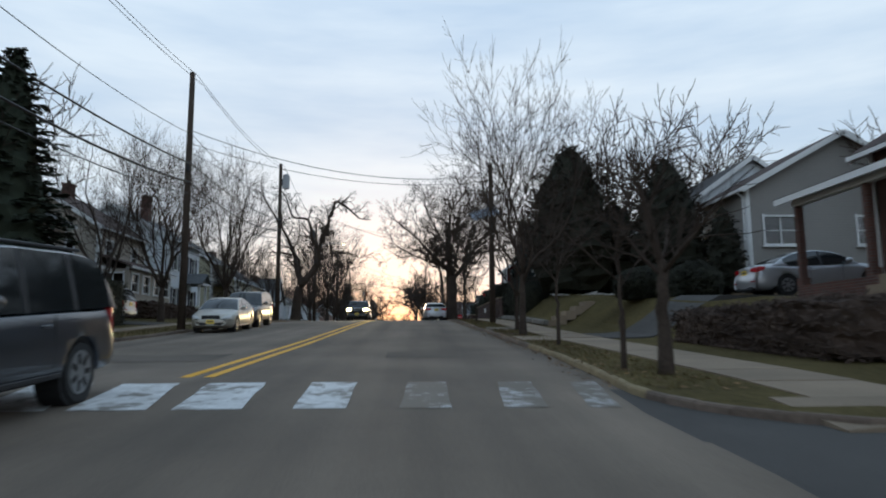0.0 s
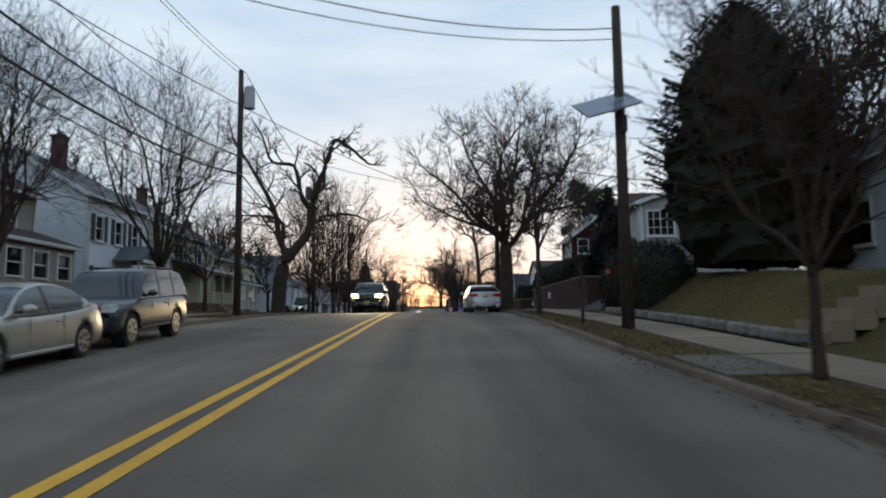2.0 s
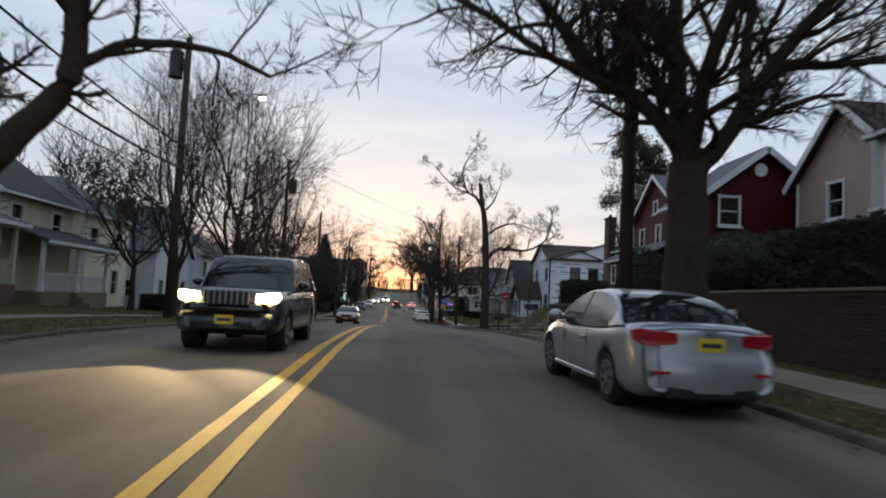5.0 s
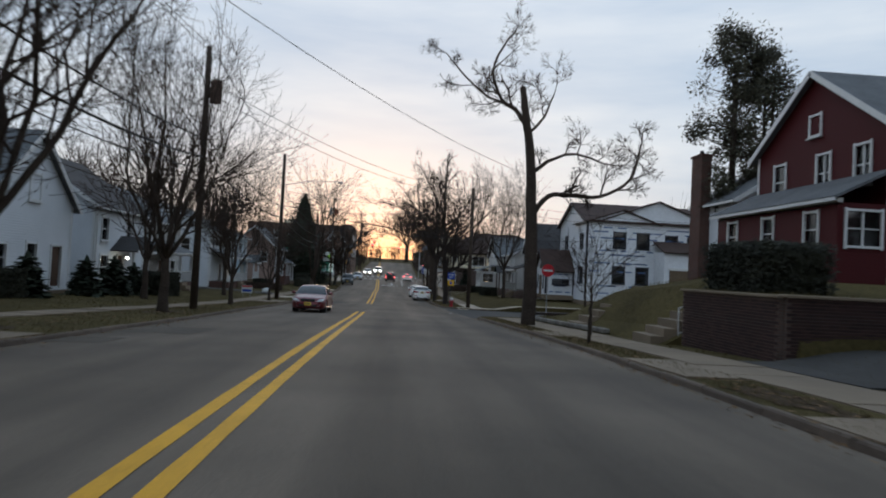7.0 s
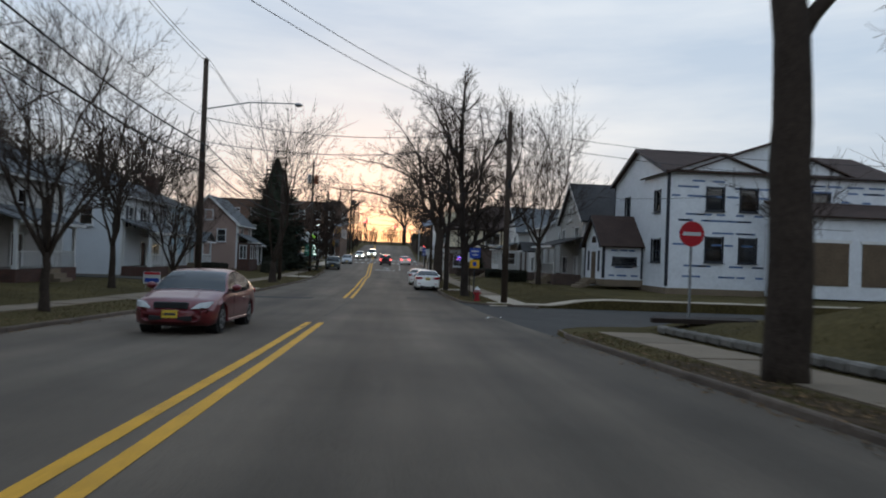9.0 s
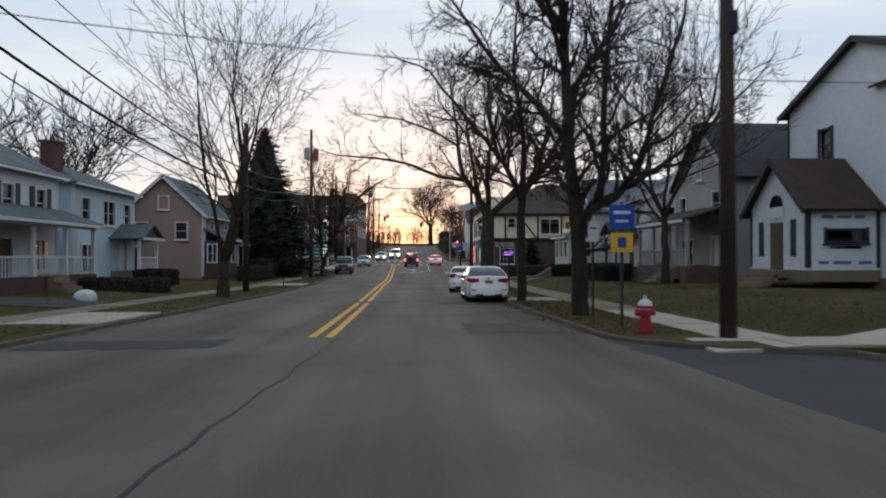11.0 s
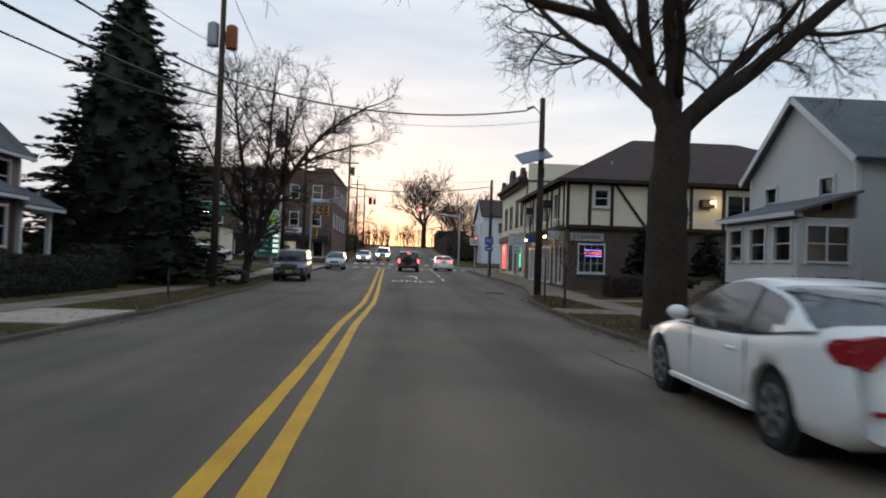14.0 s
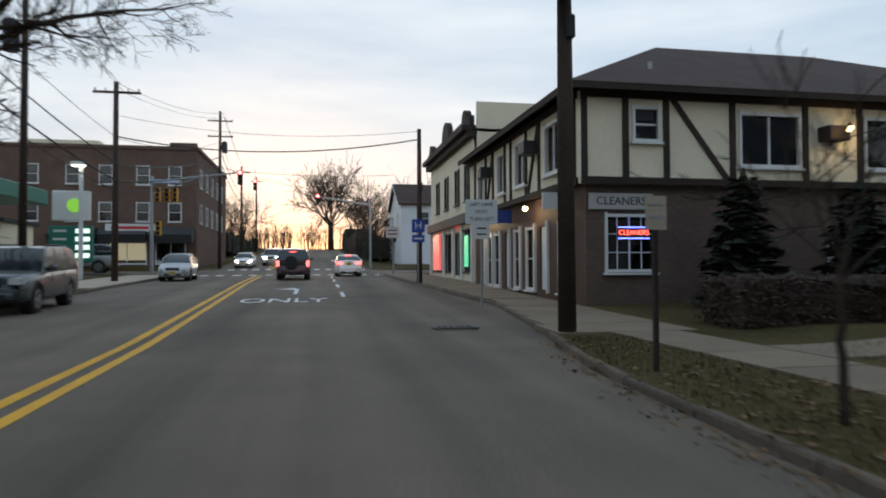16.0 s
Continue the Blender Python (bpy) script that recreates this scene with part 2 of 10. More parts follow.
def worn_paint(name, color, under, keep):
    """Road paint rubbed away in ragged patches down to the asphalt."""
    m = material(name, color, rough=0.75, vary=0.25, grain=18, big=3.0, bump=0.15)
    nt = m.node_tree
    b = nt.nodes["Principled BSDF"]
    old = b.inputs["Base Color"].links[0].from_socket
    tc = nt.nodes.new("ShaderNodeTexCoord")
    nz = nt.nodes.new("ShaderNodeTexNoise")
    nz.inputs["Scale"].default_value, nz.inputs["Detail"].default_value, nz.inputs["Roughness"].default_value = 2.6, 8, 0.68
    nt.links.new(tc.outputs["Object"], nz.inputs["Vector"])
    mr = nt.nodes.new("ShaderNodeMapRange")
    mr.inputs["From Min"].default_value, mr.inputs["From Max"].default_value = keep - 0.06, keep + 0.06
    nt.links.new(nz.outputs["Fac"], mr.inputs["Value"])
    mx = nt.nodes.new("ShaderNodeMix")
    mx.data_type = "RGBA"
    nt.links.new(mr.outputs[0], mx.inputs[0])
    nt.links.new(old, mx.inputs[6])
    mx.inputs[7].default_value = (*under, 1)
    nt.links.new(mx.outputs[2], b.inputs["Base Color"])
    return m


WORN_WHITE = worn_paint("worn_white_paint", (0.58, 0.58, 0.57), (0.17, 0.155, 0.13), 0.55)
FADED_WHITE = worn_paint("faded_white_paint", (0.38, 0.37, 0.36), (0.15, 0.128, 0.10), 0.43)
GRASS = material("winter_grass", (0.084, 0.066, 0.027), rough=1.0, vary=0.5, grain=9, big=0.35, bump=0.8, bump_scale=60, spec=0.1)
BLADE = material("grass_blades", (0.110, 0.088, 0.038), rough=0.95, vary=0.3, grain=2, big=0.3, bump=0, island=0.25, spec=0.15)
BARE = material("bare_earth", (0.075, 0.052, 0.034), rough=1.0, vary=0.4, grain=14, big=0.8, bump=0.7, bump_scale=40, spec=0.1)
LEAF_LITTER = material("dry_leaves", (0.16, 0.095, 0.045), rough=0.95, vary=0.4, grain=20, island=0.5, bump=0)
BARK = material("bark", (0.056, 0.042, 0.033), rough=0.95, vary=0.35, grain=12, big=1.5, bump=0.8, bump_scale=26, spec=0.15)
DARK_BARK = material("dark_bark", (0.042, 0.033, 0.028), rough=0.95, vary=0.35, grain=12, big=1.5, bump=0.8, bump_scale=26, spec=0.15)
YEW = material("dark_yew_needles", (0.022, 0.022, 0.015), rough=0.85, vary=0.35, grain=3, big=0.6, bump=0, island=0.45, spec=0.15)
TWIG = material("twigs", (0.054, 0.040, 0.032), rough=0.95, vary=0.3, grain=3, big=0.4, bump=0, spec=0.1)
POLE_WOOD = material("weathered_pole", (0.060, 0.044, 0.034), rough=0.9, vary=0.35, grain=18, big=0.8, bump=0.5, bump_scale=30, spec=0.2)
CABLE = material("cable_rubber", (0.02, 0.02, 0.022), rough=0.6, vary=0.1, bump=0)
STEEL = material("galvanised_steel", (0.32, 0.33, 0.34), rough=0.5, metal=0.7, vary=0.15, bump=0.05)
DARK_STEEL = material("dark_steel", (0.05, 0.05, 0.055), rough=0.5, metal=0.5, vary=0.2, bump=0.05)
RUST = material("rusty_paint", (0.085, 0.050, 0.036), rough=0.8, vary=0.35, bump=0.2)
RUST_BRIGHT = material("rust_red_paint", (0.30, 0.085, 0.035), rough=0.7, vary=0.25, bump=0.15)
CONIFER_BROWN = material("brownish_needles", (0.058, 0.054, 0.034), rough=0.85, vary=0.35, grain=3, big=0.6, bump=0, island=0.45, spec=0.2)
CONIFER = material("conifer_needles", (0.036, 0.044, 0.030), rough=0.85, vary=0.35, grain=3, big=0.6, bump=0, island=0.45, spec=0.2)
BLUE_SPRUCE = material("blue_spruce_needles", (0.030, 0.045, 0.044), rough=0.85, vary=0.35, grain=3, big=0.6, bump=0, island=0.45, spec=0.2)
HEDGE = material("hedge_leaves", (0.027, 0.027, 0.017), rough=0.8, vary=0.4, grain=3, big=0.9, bump=0, island=0.5, spec=0.25)
HEDGE_BROWN = material("bare_hedge", (0.065, 0.046, 0.036), rough=0.9, vary=0.4, grain=3, big=0.9, bump=0, island=0.4, spec=0.15)
WHITE_SIDING = siding("white_siding", (0.62, 0.64, 0.66))
GREY_SIDING = siding("grey_siding", (0.389, 0.370, 0.344))
BLUE_SIDING = siding("pale_blue_siding", (0.42, 0.52, 0.58))
CREAM_SIDING = siding("cream_siding", (0.48, 0.44, 0.31))
TAN_SIDING = siding("tan_shingle", (0.30, 0.26, 0.21), lap=0.2, vary=0.2)
PINK_SIDING = siding("pink_siding", (0.33, 0.225, 0.185))
RED_SIDING = siding("red_siding", (0.060, 0.007, 0.008), lap=0.14)
RED_SIDING.node_tree.nodes["Principled BSDF"].inputs["Specular IOR Level"].default_value = 0.12
TAUPE_SIDING = siding("taupe_siding", (0.34, 0.325, 0.30))
DULL_SIDING = siding("dull_grey_siding", (0.215, 0.200, 0.182))
PALE_SIDING = siding("pale_grey_siding", (0.53, 0.505, 0.475))
STUCCO = material("cream_stucco", (0.80, 0.71, 0.53), rough=0.95, vary=0.1, grain=20, big=0.7, bump=0.3, bump_scale=60)
TIMBER = material("dark_brown_timber", (0.034, 0.022, 0.016), rough=0.8, vary=0.3, grain=20, bump=0.3)
WRAP = material("white_house_wrap", (0.72, 0.74, 0.77), rough=0.55, vary=0.10, grain=5, big=1.3, bump=0.25, bump_scale=4)
WRAP_INK = material("blue_print", (0.10, 0.17, 0.33), rough=0.6, vary=0.2, bump=0)
PLYWOOD = material("plywood", (0.13, 0.092, 0.058), rough=0.85, vary=0.25, grain=8, big=1.2, bump=0.2)
BRICK = brickwork("red_brick", (0.115, 0.045, 0.032), (0.075, 0.033, 0.026), (0.11, 0.095, 0.08))
BRICK_DARK = brickwork("dark_brick", (0.150, 0.092, 0.072), (0.105, 0.068, 0.058), (0.125, 0.110, 0.095))
BRICK_TAN = brickwork("brown_brick", (0.16, 0.088, 0.06), (0.11, 0.06, 0.044), (0.15, 0.13, 0.11))
ROOF_GREY = material("grey_shingles", (0.12, 0.125, 0.13), rough=0.95, vary=0.3, grain=9, big=0.8, bump=0.5, bump_scale=14)
ROOF_BROWN = material("brown_shingles", (0.060, 0.038, 0.031), rough=0.95, vary=0.3, grain=9, big=0.8, bump=0.5, bump_scale=14)
ROOF_DARK = material("charcoal_shingles", (0.055, 0.052, 0.052), rough=0.95, vary=0.3, grain=9, big=0.8, bump=0.5, bump_scale=14)
TRIM = material("white_trim", (0.66, 0.66, 0.65), rough=0.5, vary=0.1, bump=0)
TRIM_DARK = material("dark_trim", (0.045, 0.047, 0.05), rough=0.6, vary=0.15, bump=0)
DOOR_BROWN = material("brown_door", (0.10, 0.055, 0.035), rough=0.6, vary=0.2, bump=0.1)
SHUTTER = material("dark_shutters", (0.03, 0.033, 0.045), rough=0.6, vary=0.15, bump=0)
CURTAIN = material("pale_blinds", (0.40, 0.39, 0.36), rough=0.9, vary=0.15, bump=0)
GLASS = pane_glass("window_glass")
CAR_GLASS = material("car_glass", (0.012, 0.015, 0.016), rough=0.06, vary=0.1, bump=0, spec=0.9)
RUBBER = material("tyre_rubber", (0.02, 0.02, 0.02), rough=0.8, vary=0.2, bump=0.1)
RIM = material("alloy_rim", (0.35, 0.36, 0.37), rough=0.35, metal=0.8, vary=0.1, bump=0)
BLACK_PLASTIC = material("black_plastic", (0.018, 0.018, 0.019), rough=0.6, vary=0.15, bump=0)
PLATE_Y = material("yellow_plate", (0.75, 0.52, 0.06), rough=0.4, vary=0.08, bump=0)
PLATE_MARK = material("plate_marks", (0.05, 0.05, 0.06), rough=0.5, vary=0.1, bump=0)
LAMP_RED = material("red_lens", (0.36, 0.014, 0.02), rough=0.15, vary=0.1, bump=0, spec=0.6)
LAMP_CLEAR = material("clear_lens", (0.55, 0.56, 0.56), rough=0.15, vary=0.1, bump=0, spec=0.7)
LAMP_RED_ON = glow_mat("lit_brake_light", (1.0, 0.10, 0.09), 5.0)
LAMP_HEAD_ON = glow_mat("lit_headlight", (1.0, 0.72, 0.30), 30.0)
LAMP_HEAD_WHITE = glow_mat("lit_white_headlight", (1.0, 0.97, 0.88), 22.0)
SIGNAL_RED = glow_mat("lit_red_signal", (1.0, 0.06, 0.06), 22.0)
LAMP_WARM = glow_mat("lit_porch_bulb", (1.0, 0.72, 0.36), 14.0)
LAMP_WHITE = glow_mat("lit_white_lamp", (1.0, 0.93, 0.80), 12.0)
NEON_RED = glow_mat("red_neon", (1.0, 0.10, 0.07), 4.0)
NEON_BLUE = glow_mat("blue_neon", (0.12, 0.16, 1.0), 6.0)
SIGN_GLOW = glow_mat("lit_sign_face", (0.85, 1.0, 0.9), 1.1)
RED_PANEL = glow_mat("lit_red_panel", (1.0, 0.20, 0.17), 0.75)
NEON_GREEN = glow_mat("green_neon", (0.15, 0.8, 0.4), 0.8)
SIGN_WHITE = material("white_sign_face", (0.62, 0.63, 0.62), rough=0.4, vary=0.06, bump=0)
SIGN_RED = material("red_sign_face", (0.5, 0.02, 0.03), rough=0.4, vary=0.06, bump=0)
SIGN_BLUE = material("blue_sign_face", (0.02, 0.06, 0.34), rough=0.4, vary=0.06, bump=0)
SIGN_YELLOW = material("yellow_sign_face", (0.75, 0.42, 0.02), rough=0.4, vary=0.06, bump=0)
SIGN_GREEN = material("green_sign_face", (0.02, 0.16, 0.11), rough=0.4, vary=0.1, bump=0)
SIGNAL_YELLOW = material("yellow_signal_housing", (0.62, 0.33, 0.02), rough=0.5, vary=0.15, bump=0)
INK = material("sign_ink", (0.03, 0.03, 0.035), rough=0.5, vary=0.1, bump=0)
HYDRANT_RED = material("hydrant_red", (0.36, 0.022, 0.03), rough=0.5, vary=0.2, bump=0.1)
SOLAR = material("solar_cells", (0.17, 0.19, 0.23), rough=0.12, vary=0.1, bump=0, spec=0.8)
BIN_RED = material("red_plastic_bin", (0.30, 0.03, 0.025), rough=0.5, vary=0.1, bump=0)
STONE = material("field_stone", (0.17, 0.155, 0.135), rough=0.95, vary=0.3, grain=12, big=2, bump=0.5, random_piece=0.25)


# ---- mesh helpers ----
def part(name, bm, mat, parent=None, label="", smooth=False):
    me = bpy.data.meshes.new(name)
    if smooth:
        for f in bm.faces:
            f.smooth = True
    bm.to_mesh(me)
    bm.free()
    me.materials.append(mat)
    ob = new(name, me)
    ob.parent = parent
    if label:
        ob["label"] = label
    return ob


def raw_part(name, verts, faces, mat, parent=None, label="", smooth=False):
    me = bpy.data.meshes.new(name)
    me.from_pydata(verts, [], faces)
    if smooth:
        me.polygons.foreach_set("use_smooth", [True] * len(me.polygons))
    me.update()
    me.materials.append(mat)
    ob = new(name, me)
    ob.parent = parent
    if label:
        ob["label"] = label
    return ob


def thing(name, at, label, category, group="", rz=0.0, kind=""):
    ob = new(name)
    ob.empty_display_size = 0.2
    ob.matrix_basis = pose(*at, 0, 0, rz)
    return tagged(ob, label, category, group, kind)


def box(bm, c, s, rz=0.0, rx=0.0, ry=0.0, bevel=0.0):
    m = pose(*c, rx, ry, rz) @ Matrix.Diagonal((s[0], s[1], s[2], 1))
    got = bmesh.ops.create_cube(bm, size=1, matrix=m)
    if bevel:
        edges = list({e for v in got["verts"] for e in v.link_edges})
        bmesh.ops.bevel(bm, geom=edges, offset=bevel, segments=1, affect="EDGES", profile=0.5)
    return bm


def boxes(*specs, bevel=0.0):
    bm = bmesh.new()
    for s in specs:
        box(bm, *s, bevel=bevel)
    return bm


def tube(bm, a, b, r0, r1=None, seg=10, caps=True):
    a, b = Vector(a), Vector(b)
    r1 = r0 if r1 is None else r1
    d = b - a
    m = Matrix.Translation((a + b) / 2) @ d.to_track_quat("Z", "Y").to_matrix().to_4x4()
    bmesh.ops.create_cone(bm, cap_ends=caps, segments=seg, radius1=r0, radius2=max(r1, 1e-4), depth=d.length, matrix=m)
    return bm


def tubes(*specs, seg=10):
    bm = bmesh.new()
    for s in specs:
        tube(bm, *s, seg=seg)
    return bm


def ball(bm, c, r, sz=1.0, seg=12):
    bmesh.ops.create_uvsphere(bm, u_segments=seg, v_segments=max(6, seg // 2 + 2), radius=r, matrix=pose(*c) @ Matrix.Diagonal((1, 1, sz, 1)))
    return bm


def text_part(name, body, size, mat, parent, m, depth=0.004, label=""):
    cu = bpy.data.curves.new(name, "FONT")
    cu.body, cu.size, cu.extrude, cu.align_x, cu.align_y = body, size, depth, "CENTER", "CENTER"
    tmp = bpy.data.objects.new(name, cu)
    scene.collection.objects.link(tmp)
    me = bpy.data.meshes.new_from_object(tmp.evaluated_get(bpy.context.evaluated_depsgraph_get()))
    bpy.data.objects.remove(tmp)
    me.materials.clear()
    me.materials.append(mat)
    ob = new(name, me)
    ob.parent = parent
    ob.matrix_basis = m
    if label:
        ob["label"] = label
    return ob


# ---- the lie of the land ----
ZY = [-60, 9.9, 14.6, 19.2, 23.8, 28.3, 32.8, 37.2, 41.7, 46.3, 53, 61, 69.6, 74.5, 79.4, 84.4, 89.5, 97, 106, 115.6, 121, 126.3, 131.6, 136.9, 142, 147, 152, 157, 162, 166.6, 179, 188, 200, 215, 228, 316, 400, 600]
ZZ = [-4.5, 0.26, 0.70, 0.99, 1.21, 1.42, 1.65, 1.89, 2.15, 2.41, 2.72, 3.02, 3.18, 3.16, 3.08, 2.95, 2.79, 2.51, 2.17, 1.86, 1.73, 1.63, 1.55, 1.49, 1.44, 1.39, 1.34, 1.30, 1.29, 1.29, 1.36, 1.6, 1.93, 2.2, 2.45, 6.6, 9.5, 12]
SIDE_R = [(1.0, 15.6), (115.0, 126.6), (216.5, 229.0)]
SIDE_L = [(216.5, 229.0)]


def zr(y):
    return float(np.interp(y, ZY, ZZ))


def fillet(y, sides, r):
    """How far a kerb swings out at the mouth of a side street, and whether y lies in one."""
    for a, b in sides:
        if a <= y <= b:
            return r, True
        d = a - y if y < a else y - b
        if d < r:
            return r - math.sqrt(max(0.0, r * r - (r - d) ** 2)), False
    return 0.0, False


def kerb_r(y):
    base = float(np.interp(y, [0, 17, 20, 25, 37, 42, 50, 57, 79, 85, 95, 104, 112, 127, 140, 155, 164, 170, 175, 179.5, 186, 200, 320], [7.7, 7.6, 7.85, 8.08, 8.05, 7.85, 7.95, 8.05, 7.95, 8.15, 8.4, 8.38, 8.25, 7.4, 6.95, 6.88, 6.85, 7.05, 7.4, 8.3, 9.1, 8.4, 8.8]))
    return base + fillet(y, SIDE_R, 3.2)[0]


def kerb_l(y):
    base = float(np.interp(y, [0, 30, 45, 60, 86, 95, 110, 130, 150, 165, 185, 200, 212, 320], [-4.6, -4.6, -4.6, -4.0, -3.0, -3.3, -4.2, -4.1, -4.0, -4.3, -5.2, -5.0, -5.4, -5.6]))
    return base - fillet(y, SIDE_L, 3.2)[0]


def line_x(y):
    return float(np.interp(y, [0, 22, 27, 37, 46, 58, 75, 90, 100, 130, 136, 142, 150, 157, 163, 171, 185, 215, 320], [1.6, 1.65, 1.7, 1.83, 2.04, 2.06, 1.99, 1.83, 1.72, 1.48, 1.40, 1.32, 1.14, 1.0, 0.87, 0.93, 0.6, -0.1, -2.5]))


def rise_r(y):
    """How much the gardens on the east side stand above the pavement."""
    return float(np.interp(y, [-40, 14, 20, 30, 57.8, 58.4, 62.3, 62.5, 79.7, 80.2, 82, 84.3, 88.5, 88.6, 93.5, 96, 104, 112, 128, 140, 166, 173, 190, 230], [0.3, 0.3, 0.9, 1.3, 1.6, 0.9, 0.9, 1.62, 1.62, 1.2, 0.7, 0.35, 0.35, 1.5, 1.7, 2.2, 1.9, 0.35, 0.35, 0.5, 0.45, 0.12, 0.05, 0.05]))


def land(x, y):
    """Height of the ground at a place."""
    z = zr(y)
    kl, kr = kerb_l(y), kerb_r(y)
    if kl < x < kr:
        return z
    side = SIDE_R if x >= kr else SIDE_L
    if fillet(y, side, 3.2)[1]:
        return z
    if x >= kr:
        k = min(1.0, max(0.0, (x - float(np.interp(y, [26, 30, 40, 46], [14.3, 12.2, 11.9, 11.4]))) / 2.6))
        if 62.45 < y < 79.75 or 88.55 < y < 93.55:
            k = min(1.0, max(0.0, (x - 12.2) / 0.2))
        return z + 0.10 + rise_r(y) * k * k * (3 - 2 * k)
    k = min(1.0, max(0.0, (-7.8 - x) / 5.0))
    return z + 0.10 + 0.25 * k


def y_rows(a, b, step, fine):
    ys = list(np.arange(a, b + 1e-6, step))
    for f0, f1 in fine:
        for e in (f0, f1):
            ys += list(np.arange(e - 3.4, e + 3.5, 0.2)) + [e - 0.01, e + 0.01]
    return sorted({round(float(v), 3) for v in ys if a <= v <= b})


YS = y_rows(-40, 320, 1.0, SIDE_R)
YS = sorted(YS + [57.8, 58.4, 62.3, 62.46, 62.5, 79.74, 79.76, 88.4, 88.56, 88.6, 93.54, 93.56])


def strip(name, ys, xa, xb, za, mat, parent=None, up=0.0, cols=1, kind="", label=""):
    """A ribbon along the street between two lines, following the land."""
    vs, fs = [], []
    for y in ys:
        a, b = xa(y), xb(y)
        for c in range(cols + 1):
            x = a + (b - a) * c / cols
            vs.append((x, y, za(x, y) + up))
    n = cols + 1
    for i in range(len(ys) - 1):
        for c in range(cols):
            fs.append((i * n + c, i * n + c + 1, (i + 1) * n + c + 1, (i + 1) * n + c))
    ob = raw_part(name, vs, fs, mat, parent)
    if kind:
        tagged(ob, label, "", "", kind)
    return ob


# the ground is one sheet out to the horizon, a little under the road
gy = [-900, -300, -120, -70] + YS + [360, 420, 600, 1200, 2500]
gv, gf = [], []
for y in gy:
    yy = min(max(y, -60), 600)
    kl, kr = kerb_l(y), kerb_r(y)
    xs = [-2500, -900, -300, -120, -70, -45, -30, -22, -17, -13, -11, -9.5, -8.2, -7.0, -6.0]
    xs = [min(x, kl - 0.2 - 0.02 * (len(xs) - i)) for i, x in enumerate(xs)] + [kl - 0.1, kl, (kl + kr) / 2, kr, kr + 0.1]
    right = [9.4, 10.8, 11.5, 12.19, 12.41, 12.8, 13.4, 14.2, 16, 19, 25, 33, 45, 70, 120, 300, 900, 2500]
    xs += [max(x, kr + 0.2 + 0.02 * i) for i, x in enumerate(right)]
    for x in xs:
        inside = kl - 0.05 < x < kr + 0.05
        z = zr(yy) - 0.06 if inside else land(x, yy)
        if fillet(y, SIDE_R if x > 0 else SIDE_L, 3.2)[1]:
            z = zr(yy) - 0.06
        gv.append((x, y, z - (0.0 if inside else 0.004)))
gn = len(xs)
for i in range(len(gy) - 1):
    for c in range(gn - 1):
        gf.append((i * gn + c, i * gn + c + 1, (i + 1) * gn + c + 1, (i + 1) * gn + c))
tagged(raw_part("ground", gv, gf, GRASS), "dull olive-brown winter grass over the whole ground", "ground", "", "structure")

tagged(strip("road", YS, kerb_l, kerb_r, lambda x, y: zr(y) + 0.03 * (1 - ((x - 1.7) / 6) ** 2 if abs(x - 1.7) < 6 else 0), ASPHALT, cols=12), "worn grey asphalt carriageway", "road", "", "structure")
for a, b in SIDE_R:
    ob = strip("side_road", [v for v in YS if a - 3.2 <= v <= b + 3.2], lambda y: kerb_r(y) - fillet(y, SIDE_R, 3.2)[0] - 0.15, lambda y: 160.0 if fillet(y, SIDE_R, 3.2)[1] else kerb_r(y) + 0.02, lambda x, y: zr(y), ASPHALT_DARK if a < 200 else ASPHALT, up=0.004)
    tagged(ob, "dark asphalt mouth of a side street", "road", "", "structure")
for a, b in SIDE_L:
    ob = strip("side_road", [v for v in YS if a - 3.2 <= v <= b + 3.2], lambda y: -160.0 if fillet(y, SIDE_L, 3.2)[1] else kerb_l(y) - 0.02, lambda y: kerb_l(y) + 0.15, lambda x, y: zr(y), ASPHALT, up=0.004)
    tagged(ob, "grey asphalt cross street at the traffic lights", "road", "", "structure")
# ---- kerbs ----
def kerb_run(name, ys, edge, side, mat, label):
    """Kerb stones laid end to end along one edge of the road, each a stone of its own."""
    run = tagged(new(name), label, "kerb", "", "structure")
    for i in range(len(ys) - 1):
        a, b = ys[i], ys[i + 1]
        xa, xb = edge(a), edge(b)
        za, zb = zr(a), zr(b)
        dx = 0.11 * side
        j = random.uniform(-0.012, 0.012)
        g = 0.012
        vs = []
        for x, y, z in ((xa, a + g, za), (xb, b - g, zb)):
            vs += [(x, y, z - 0.1), (x + 0.02 * side, y, z + 0.075 + j), (x + 0.04 * side, y, z + 0.10 + j), (x + dx, y, z + 0.105 + j), (x + dx, y, z - 0.1)]
        fs = [(k, k + 1, k + 6, k + 5) for k in range(4)] + [(0, 1, 2, 3, 4), (9, 8, 7, 6, 5)]
        if side < 0:
            fs = [tuple(reversed(f)) for f in fs]
        raw_part("kerb_stone", vs, fs, mat(a), run)
    return run


def spaced(a, b, step):
    n = max(1, round((b - a) / step))
    return [a + (b - a) * i / n for i in range(n + 1)]


